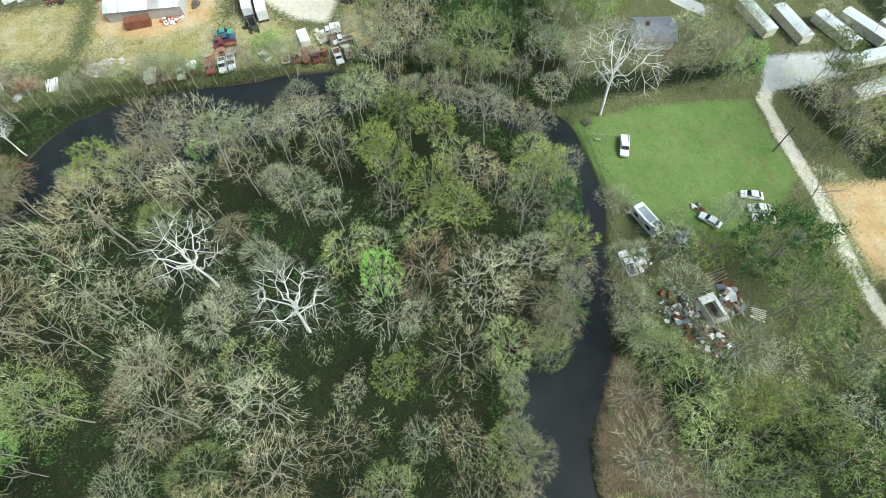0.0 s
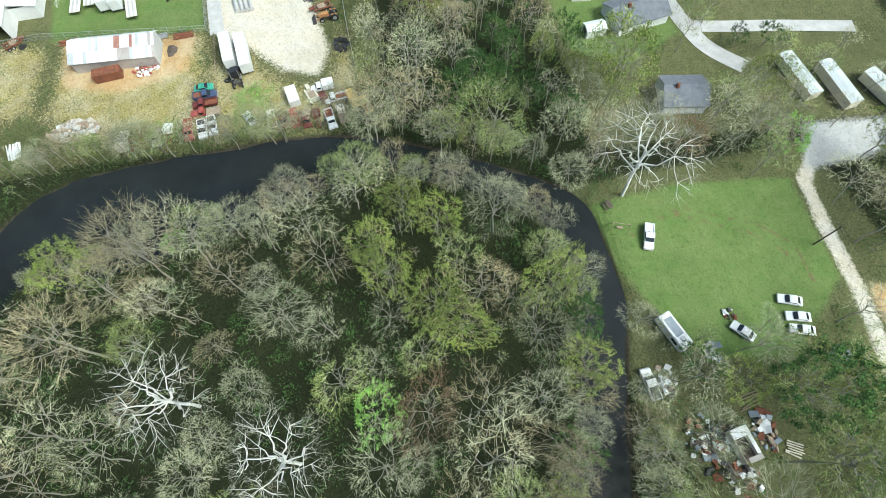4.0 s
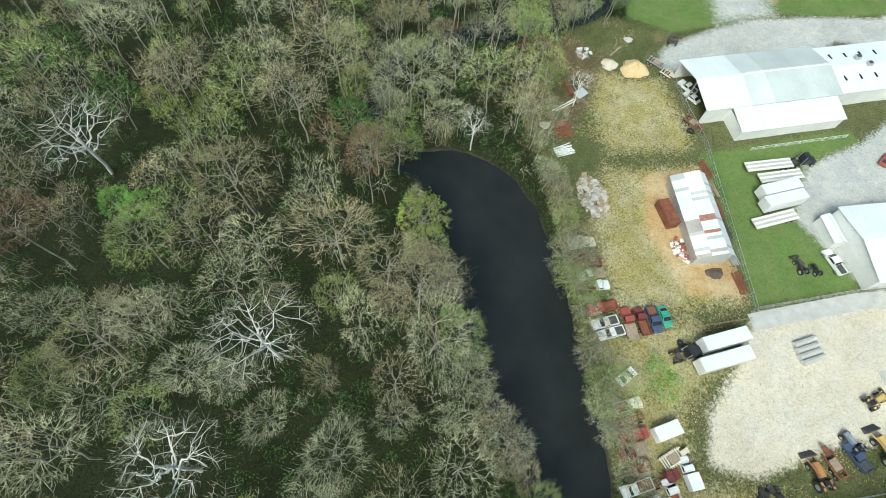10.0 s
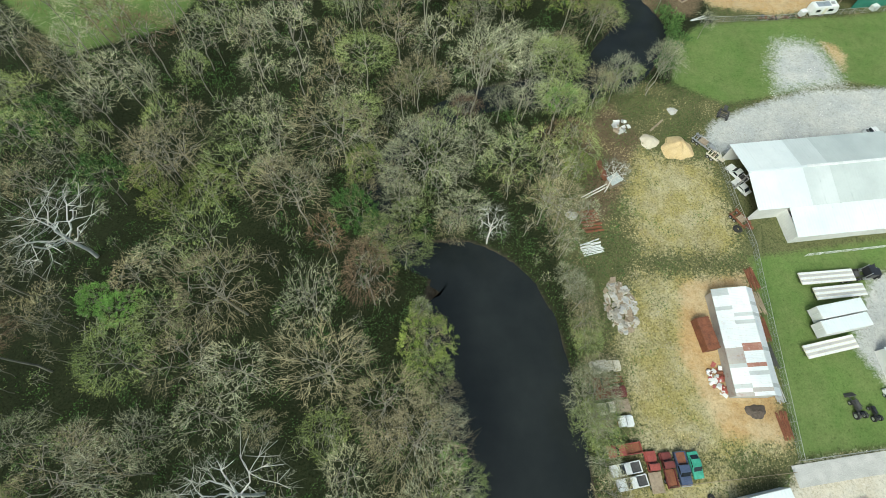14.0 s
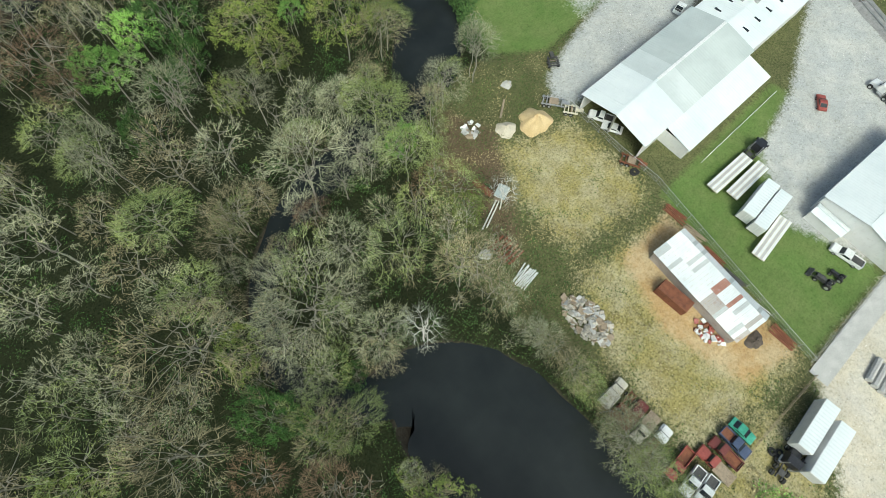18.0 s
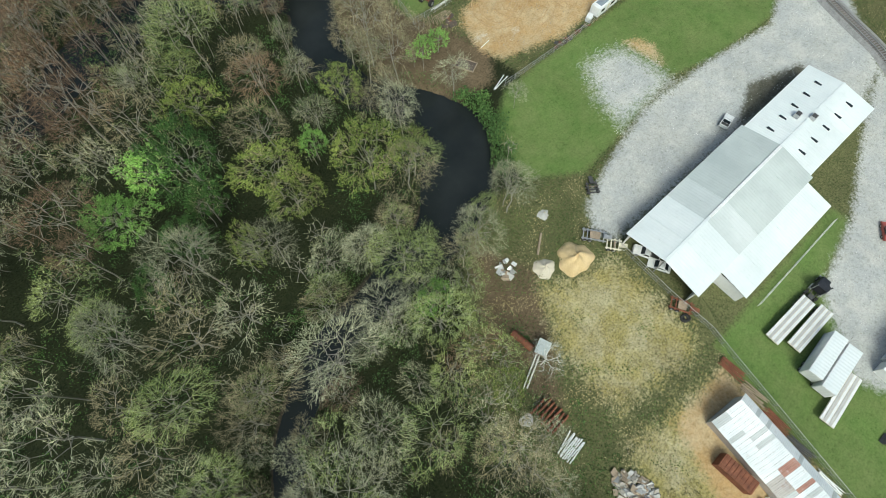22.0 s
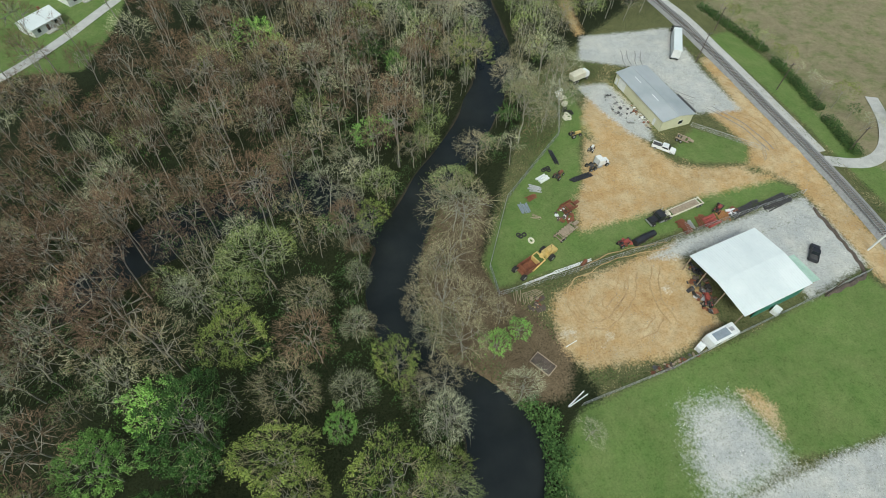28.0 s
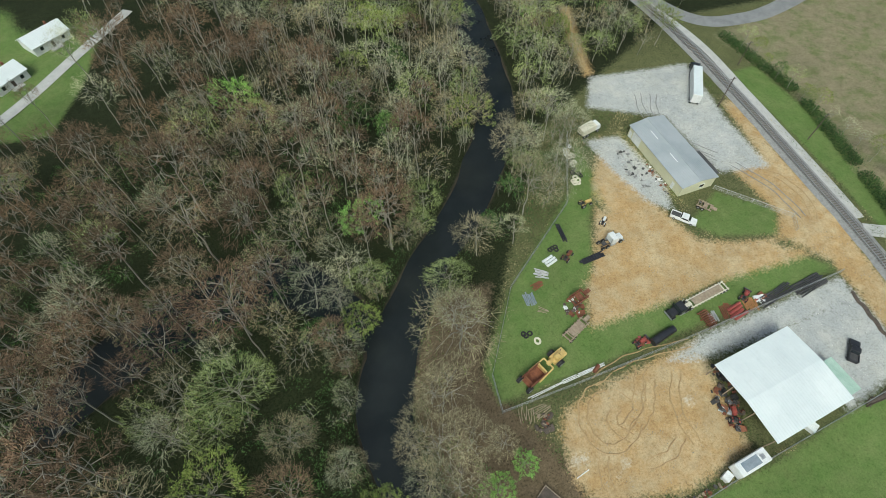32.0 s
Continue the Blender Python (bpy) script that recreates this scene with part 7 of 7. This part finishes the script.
def lowboy(x, y, turn, L, m_deck, label, ribs=8, sides=False):
    t = thing("equipment_trailer", x, y, 0, turn, label, "trailer")
    for s in (-1, 1):
        part("rail", boxes((-L / 2, L / 2, s * 0.9 - 0.1, s * 0.9 + 0.1, 0.75, 1.0)), m_deck, t)
        for wx in (-L / 2 + 0.7, -L / 2 + 1.7):
            wheel(t, wx, s * 1.0, 0.42, 0.35)
        if sides:
            part("side", boxes((-L / 2 + 0.2, L / 2 - 0.6, s * 1.15 - 0.05, s * 1.15 + 0.05, 1.0, 1.7)), m_deck, t)
    for i in range(ribs):
        xx = -L / 2 + 0.3 + (L - 0.8) * i / (ribs - 1)
        part("cross_beam", boxes((xx - 0.1, xx + 0.1, -1.2, 1.2, 0.85, 1.03)), m_deck, t)
    part("deck", boxes((-L / 2 + 1.5, L / 2 - 1.2, -0.75, 0.75, 1.03, 1.12)), "wood" if not sides else m_deck, t)
    part("gooseneck", profile([(L / 2 - 0.6, 0.9), (L / 2 + 1.0, 1.0), (L / 2 + 1.0, 1.2), (L / 2 - 0.6, 1.3)], -0.4, 0.4), m_deck, t)
    return t


lowboy(49.7, 90.7, 186, 10.5, "cream_paint", "long tan lowboy trailer behind a road tractor", 12)
lowboy(19.7, 93.7, 22, 6.4, "wood", "tan wooden-decked equipment trailer", 7)
lowboy(23.8, 99.9, 15, 4.2, "rust", "rusty dump trailer with open sides", 5, True)
lowboy(-33.4, -68.3, 20, 4.4, "cream_paint", "pale slatted trailer frame among junked trucks", 9)
lowboy(64.2, 111.0, -55, 3.6, "wood", "small utility trailer on grass", 5)
lowboy(-7.0, 20.4, -50, 4.6, "steel", "grey flat trailer with a yellow drawbar", 6)
lowboy(-4.6, 1.0, -60, 4.2, "rust", "rust-red low trailer by the fence", 5)
lowboy(0.0, 27.8, 60, 2.8, "dark_steel", "dark junk trailer at the lawn's corner", 4)
lowboy(-6.4, -72.6, 105, 4.6, "rust", "rusty trailer frame at the lot's edge", 5)
lowboy(-5.5, 16.8, -50, 3.0, "cream_paint", "small tan trailer by the fence", 4)


def tractor(x, y, turn, paint, label, size=1.0, bucket=True):
    t = thing("tractor", x, y, 0, turn, label, "tractor")
    t.scale = (size, size, size)
    part("hood", profile([(0.2, 0.7), (1.9, 0.7), (1.9, 1.2), (0.2, 1.35)], -0.35, 0.35, 0.06), paint, t)
    part("seat", boxes((-0.7, -0.2, -0.3, 0.3, 0.95, 1.35), bevel=0.05), "black_paint", t)
    part("frame", boxes((-1.0, 1.8, -0.3, 0.3, 0.45, 0.75)), "dark_steel", t)
    part("roll_bar", rods(((-0.8, -0.5, 0.8), (-0.8, -0.5, 2.1), 0.05), ((-0.8, 0.5, 0.8), (-0.8, 0.5, 2.1), 0.05), ((-0.8, -0.5, 2.1), (-0.8, 0.5, 2.1), 0.05)), "dark_steel", t)
    for s in (-1, 1):
        part("fender", boxes((-1.2, -0.2, s * 0.62 - 0.14, s * 0.62 + 0.14, 1.2, 1.27)), paint, t)
        wheel(t, -0.7, s * 0.75, 0.65, 0.34)
        wheel(t, 1.5, s * 0.65, 0.4, 0.24)
        if bucket:
            part("loader_arm", rods(((0.6, s * 0.5, 1.3), (2.6, s * 0.5, 0.5), 0.07)), paint, t)
    if bucket:
        part("bucket", profile([(2.5, 0.1), (3.2, 0.1), (2.6, 0.75), (2.5, 0.7)], -0.9, 0.9), "dark_steel", t)
    return t


tractor(38.5, 67.6, 60, "red_paint", "red farm tractor beside the barn")
tractor(4.6, -37.4, 95, "dark_steel", "dark old tractor on the grass")
tractor(7.4, -38.2, 95, "black_paint", "small black implement on the grass", 0.8, False)
tractor(30.2, 86.5, 10, "red_paint", "red tractor with a rusty implement", 0.9)
tractor(56.9, 87.5, 30, "red_paint", "red loader among scrap by the fence", 0.9)
tractor(37.8, 122, 5, "yellow_paint", "yellow compact machine on the grass", 1.0, False)
tractor(5.6, -63.6, 20, "yellow_paint", "yellow forklift-sized loader on the lot", 1.2)
tractor(3.6, -72.0, 100, "yellow_paint", "large yellow loader parked at the lot's edge", 1.5)
tractor(-9.8, -74.3, 95, "orange_paint", "large orange rusted bulldozer by the fence", 1.4)
tractor(-1.6, -70.0, 110, "tarp", "grey-blue machine beside the loader", 1.2, False)
tractor(39.2, 115.6, 40, "white_paint", "white tank on a small skid", 0.8, False)
tractor(26.5, 110.0, 30, "rust", "rusty machine among scrap", 1.0, False)

tank = thing("storage_tank", 34.3, 85.9, 0, 12, "large black tank lying on its side", "tank")
part("shell", rods(((-1.7, 0, 0.9), (1.7, 0, 0.9), 0.85), n=20), "black_paint", tank)
for sx in (-1.0, 1.0):
    part("cradle", boxes((sx - 0.15, sx + 0.15, -0.8, 0.8, 0, 0.4)), "dark_steel", tank)
dump = thing("dump_truck", 51.2, 143.2, 0, 12, "white box-bodied truck at the yard corner", "truck")
part("body", profile([(-3.2, 1.1), (1.2, 1.1), (1.2, 3.0), (-3.4, 2.8)], -1.15, 1.15, 0.05), "cream_paint", dump)
part("cab", profile([(1.35, 0.8), (3.0, 0.8), (3.0, 1.7), (2.6, 2.6), (1.35, 2.6)], -1.05, 1.05, 0.1), "white_paint", dump)
part("windscreen", profile([(3.01, 1.75), (3.04, 1.75), (2.66, 2.5), (2.63, 2.5)], -0.9, 0.9), "glass", dump)
part("chassis", boxes((-3.0, 3.0, -0.4, 0.4, 0.7, 0.95)), "dark_steel", dump)
for wx in (-2.4, -1.3, 2.2):
    for s in (-1, 1):
        wheel(dump, wx, s * 0.95, 0.5, 0.4)

wagon = thing("rusty_container", -18.9, -22.6, 0, 96, "rust-red steel container against the shed", "container")
part("body", boxes((-3.0, 3.0, -1.2, 1.2, 0.1, 2.3), bevel=0.04), "rust", wagon)
for i in range(9):
    part("rib", boxes((-2.8 + i * 0.68, -2.7 + i * 0.68, -1.24, 1.24, 0.2, 2.36)), "rust", wagon)
shack = thing("shack", -29.2, 10.8, 0, 25, "small grey shack roof under trees", "shed")
part("body", boxes((-1.1, 1.1, -0.9, 0.9, 0, 1.9)), "wood", shack)
part("roof", profile([(-1.3, 1.9), (1.3, 2.3), (1.3, 2.38), (-1.3, 1.98)], -1.1, 1.1), "roof_grey", shack)
boat = thing("rusty_boiler", -30.8, 14.0, 0, 100, "long rust-brown tank among brush", "tank")
part("shell", rods(((-2.2, 0, 0.7), (2.2, 0, 0.7), 0.65), n=16), "rust", boat)
part("cradle", boxes((-1.2, -0.9, -0.6, 0.6, 0, 0.25)), "rust", boat)
part("cradle", boxes((0.9, 1.2, -0.6, 0.6, 0, 0.25)), "rust", boat)

# the ruined camp in the trees
ruin = thing("ruined_trailer", -118.7, -132.6, 0, 10, "gutted white trailer with its roof partly gone", "ruin")
part("floor", boxes((-2.6, 2.6, -1.5, 1.5, 0.2, 0.4)), "wood_dark", ruin)
part("wall", boxes((-2.6, 2.6, -1.5, -1.4, 0.4, 2.2)), "white_paint", ruin)
part("wall", boxes((-2.6, 2.6, 1.4, 1.5, 0.4, 2.2)), "cream_paint", ruin)
part("wall", boxes((2.5, 2.6, -1.4, 1.4, 0.4, 2.2)), "white_paint", ruin)
part("roof_sheet", boxes((1.2, 2.7, -1.55, 1.55, 2.2, 2.26)), "white_paint", ruin)
part("roof_sheet", boxes((-2.7, -1.9, -1.55, 0.9, 2.2, 2.26)), "sheet_c", ruin)
part("roof_sheet", boxes((-1.8, 1.1, -1.55, -0.9, 2.2, 2.26)), "white_paint", ruin)
part("litter", boxes((-1.6, 1.0, -0.8, 0.9, 0.4, 0.8)), "wood_dark", ruin)
bars("board_stack", -121, -141, 60, 6, 2.6, 0.4, 0.12, "cream_paint", "pale and rusty boards in a row", "boards", "board", 51, 0.25, 1, 8)
bars("board_stack", -112.5, -137, 100, 5, 4.0, 0.5, 0.09, "wood", "collapsed timber wall on the ground", "boards", "board", 52, 0.2, 1, 14)
hut = thing("hut", -107.8, -154.8, 0, 30, "small dark-roofed hut beside the dirt road", "hut")
part("body", boxes((-1.1, 1.1, -0.9, 0.9, 0, 1.8)), "white_paint", hut)
part("roof", profile([(-1.4, 1.75), (1.4, 1.75), (0, 2.5)], -1.2, 1.2), "shingle", hut)
part("door", boxes((1.1, 1.14, -0.4, 0.4, 0, 1.7)), "wood_dark", hut)


def picnic_table(x, y, turn, label):
    t = thing("picnic_table", x, y, 0, turn, label, "picnic table")
    for i in range(4):
        part("board", boxes((-0.95, 0.95, -0.42 + i * 0.22, -0.23 + i * 0.22, 0.72, 0.76)), "wood_dark", t)
    for s in (-1, 1):
        part("bench", boxes((-0.95, 0.95, s * 0.75 - 0.14, s * 0.75 + 0.14, 0.43, 0.47)), "wood_dark", t)
        part("leg", rods(((s * 0.7, -0.75, 0), (s * 0.7, -0.2, 0.72), 0.05), ((s * 0.7, 0.75, 0), (s * 0.7, 0.2, 0.72), 0.05), ((s * 0.7, -0.85, 0.4), (s * 0.7, 0.85, 0.4), 0.04)), "wood_dark", t)
    return t


picnic_table(-71.8, -124.6, 20, "dark wooden picnic table at the meadow's edge")
swing = thing("swing_frame", -77.0, -125.4, 0, 70, "grey timber swing frame on the meadow", "swing")
for s in (-1, 1):
    part("leg", rods(((s * 1.6, -0.9, 0), (s * 1.6, 0, 2.1), 0.06), ((s * 1.6, 0.9, 0), (s * 1.6, 0, 2.1), 0.06)), "wood", swing)
part("beam", rods(((-1.7, 0, 2.1), (1.7, 0, 2.1), 0.07)), "wood", swing)
part("seat", boxes((-0.6, 0.6, -0.25, 0.25, 0.45, 0.52)), "wood", swing)

scatter("scrap_pile", -119.5, -129.5, 4.5, 4.0, 60, 0.3, 1.0, ("wood_dark", "rust", "white_paint", "dark_steel"), "dark burnt timber and white rubbish round the ruin", "scrap", "scrap_piece", 61, 0.5)
scatter("scrap_pile", -117.5, -137.6, 3.4, 2.0, 40, 0.3, 1.0, ("white_paint", "wood", "rust", "tarp"), "pale boards and sheets lying by the ruin", "scrap", "scrap_piece", 62, 0.4)
scatter("scrap_pile", -106.5, -124.6, 2.6, 2.0, 34, 0.25, 0.9, ("wood", "steel", "white_paint", "dark_steel"), "grey frames and boards heaped by the trailer", "scrap", "scrap_piece", 63, 0.4)

# tyre ruts pressed up in the dirt lot and the yard
RUT_LINES = [[(23.5, 77.3), (21.4, 80.7), (17.1, 81.6), (13.7, 79.7), (12, 75.8), (13.2, 71.6), (17.2, 70.6), (21.9, 73.2)], [(19.4, 66.2), (24.2, 66.3), (27.6, 68.3)], [(27.8, 82.2), (25, 78.5), (22, 74.7), (18, 73)],
             [(28.2, 79.4), (26, 76), (23.9, 73.9), (20, 71.8)], [(17.8, 82.9), (24.5, 84.4), (31.3, 84.2), (40, 83)], [(12.5, 70.4), (11, 67.5), (10.6, 64.7)], [(19, 77), (17, 74.5), (19, 71)], [(34, 79), (30, 73), (29.5, 66)],
             [(84, 116), (88, 112), (89, 104), (86, 98)], [(80, 120), (84, 110), (84.5, 100)],
             [(76, 150), (72, 142), (73, 132), (78, 124)], [(72, 152), (69, 143), (70.5, 133), (76, 122)]]
ruts = tagged(new("tyre_ruts"), "curved tyre ruts pressed into the orange dirt", "ruts", kind="stuff")
for line in RUT_LINES:
    for shift in (-0.85, 0.85):
        pts = smooth(line, 9)
        wob = 0.12 * np.sin(np.arange(len(pts)) * 0.9 + shift)
        pts = pts + np.stack([wob, -wob], -1)
        m_rut = "rut_dark" if abs(line[0][0] - 76) > 6 else "ballast"
        ob = ribbon("rut", pts, (shift + 0.13, shift + 0.05, shift - 0.05, shift - 0.13), (0.07, 0.13, 0.13, 0.07), m_rut, ruts)
        ob["kind"] = "stuff"

pad = thing("loading_pad", 12.4, -62.5, 0, 0, "pale concrete pad before the workshop", "pad")
part("slab", boxes((-2.5, 2.5, -4.0, 4.0, 0, 0.16), bevel=0.03), "concrete", pad)
scatter("debris", 13.6, -64.6, 1.6, 2.6, 22, 0.3, 0.9, ("steel", "dark_steel", "yellow_paint", "white_paint"), "machine parts and drums on the concrete pad", "scrap", "scrap_piece", 64, 0.4).location.z = 0.16
scatter("debris", 13.4, -76.0, 2.4, 0.9, 22, 0.3, 0.9, ("dark_steel", "rubber", "rust", "wood_dark"), "dark parts heaped behind the store", "scrap", "scrap_piece", 65, 0.4)
# timber garden bed and bent pipe at the dirt lot's corner
bed = thing("garden_bed", 0.4, 67.2, 0, -62, "weathered timber-framed garden bed overgrown with weeds", "garden bed")
for a, b in (((-2.2, -1.3), (2.2, -1.3)), ((-2.2, 1.3), (2.2, 1.3)), ((-2.2, -1.3), (-2.2, 1.3)), ((2.2, -1.3), (2.2, 1.3))):
    part("board", boxes((min(a[0], b[0]) - 0.08, max(a[0], b[0]) + 0.08, min(a[1], b[1]) - 0.08, max(a[1], b[1]) + 0.08, 0, 0.45)), "wood", bed)
part("soil", boxes((-2.1, 2.1, -1.2, 1.2, 0.02, 0.3)), "wood_dark", bed)
pipe = thing("bent_pipe", 7.6, 69.0, 0, 0, "white plastic pipe lying on the dirt", "pipe")
part("pipe", rods(((-1.4, -0.2, 0.2), (1.3, 0.3, 0.2), 0.09)), "white_paint", pipe)
bars("board_stack", 2.6, 82.0, 70, 7, 2.6, 0.45, 0.08, "wood", "broken pallet timber by the fence corner", "boards", "board", 66, 0.2, 1, 12)
scatter("debris", 5.2, 79.4, 1.8, 1.8, 20, 0.3, 0.9, ("wood_dark", "wood", "wood_dark", "rust"), "heap of dead brush and timber", "scrap", "scrap_piece", 67, 0.4)

# the dark berm round the gravel pad, and the scrap row along the yard fence
berm_line = smooth([(79.6, 80.5), (79.2, 75), (78.4, 69.8), (77.6, 65), (75.8, 61.6), (70, 60.9), (64, 60.6)], 6)
berm = ribbon("berm", berm_line + np.stack([0.25 * np.sin(np.arange(len(berm_line)) * 1.7)] * 2, -1), (0.55, 0.2, -0.2, -0.55), (0.0, 0.3, 0.34, 0.0), "wood_dark")
tagged(berm, "low dark berm of earth and brush round the gravel pad", "berm")
bars("pipe_bundle", 72.2, 85.2, 4, 9, 8.0, 0.34, 0.13, "dark_steel", "long dark pipes stacked beside the yard fence", "pipes", "pipe", 71, 0.2, 2, 5)
bars("post_stack", 57.1, 85.9, 75, 7, 2.6, 0.42, 0.16, "orange_paint", "orange and red posts in a row by the fence", "posts", "post", 72, 0.25, 1, 5)
bars("post_stack", 51.7, 86.2, 75, 8, 3.0, 0.42, 0.15, "rust", "rusty steel beams laid side by side", "beams", "beam", 73, 0.25, 1, 5)
bars("post_stack", 47.7, 85.9, 80, 4, 2.4, 0.5, 0.2, "steel", "short grey metal pieces on the grass", "scrap", "scrap_piece", 74, 0.25, 1, 8)
scatter("scrap_pile", 60.7, 86.3, 1.6, 0.9, 24, 0.3, 0.8, ("red_paint", "white_paint", "rust", "dark_steel"), "red and white scrap heaped by the fence", "scrap", "scrap_piece", 75, 0.5)
scatter("scrap_pile", 31.3, 86.7, 1.4, 1.0, 22, 0.3, 0.8, ("rust", "red_paint", "rust", "dark_steel"), "rusty red scrap heaped by the fence", "scrap", "scrap_piece", 76, 0.5)
tank = thing("tank", 36.3, 86.3, 0, 8, "long black cylindrical tank lying on the grass", "tank")
part("shell", rods(((-2.2, 0, 0.85), (2.2, 0, 0.85), 0.75), n=16), "black_paint", tank)
for cx_ in (-1.3, 1.3):
    part("cradle", boxes((cx_ - 0.15, cx_ + 0.15, -0.7, 0.7, 0, 0.3)), "rust", tank)
scatter("scrap_pile", 22.0, 98.5, 2.0, 2.4, 34, 0.25, 0.8, ("rust", "wood_dark", "white_paint", "rust"), "rusty scrap and litter on the yard grass", "scrap", "scrap_piece", 77, 0.3)
scatter("debris", 55.5, 128.0, 2.6, 7.0, 50, 0.2, 0.7, ("concrete", "ballast", "dark_steel", "concrete"), "grey rubble and parts strewn beside the office", "scrap", "scrap_piece", 78, 0.3)
scatter("debris", 41.0, 72.5, 1.2, 5.0, 40, 0.3, 0.9, ("dark_steel", "rubber", "wood_dark", "rust"), "dark parts and timber under the open barn", "scrap", "scrap_piece", 79, 0.5)
tyres(43.0, 139.0, 5, "white_paint", "white-painted tyres in a row along the fence", 80, 1.4)
tyres(40.6, 131.5, 6, "rubber", "old black tyres along the yard fence", 81, 1.6)

# small machines by the concrete drive, drums and boxes along the yard fence
tractor(26.4, -48.6, 160, "yellow_paint", "yellow compact loader beside the concrete drive", 1.0)
crate = thing("storage_box", 20.6, -48.8, 0, 8, "long white storage box beside the drive", "box")
part("body", boxes((-2.4, 2.4, -1.0, 1.0, 0.1, 1.9), bevel=0.05), "white_paint", crate)
part("lid", boxes((-2.45, 2.45, -1.05, 1.05, 1.9, 1.98)), "roof_white", crate)
drum = thing("drum", 19.5, 85.0, 0, 30, "brown steel drum lying by the fence", "drum")
part("shell", rods(((-0.9, 0, 0.4), (0.9, 0, 0.4), 0.4), n=14), "rust", drum)
for sx in (-0.5, 0.5):
    part("hoop", rods(((sx - 0.04, 0, 0.4), (sx + 0.04, 0, 0.4), 0.43), n=14), "rust", drum)
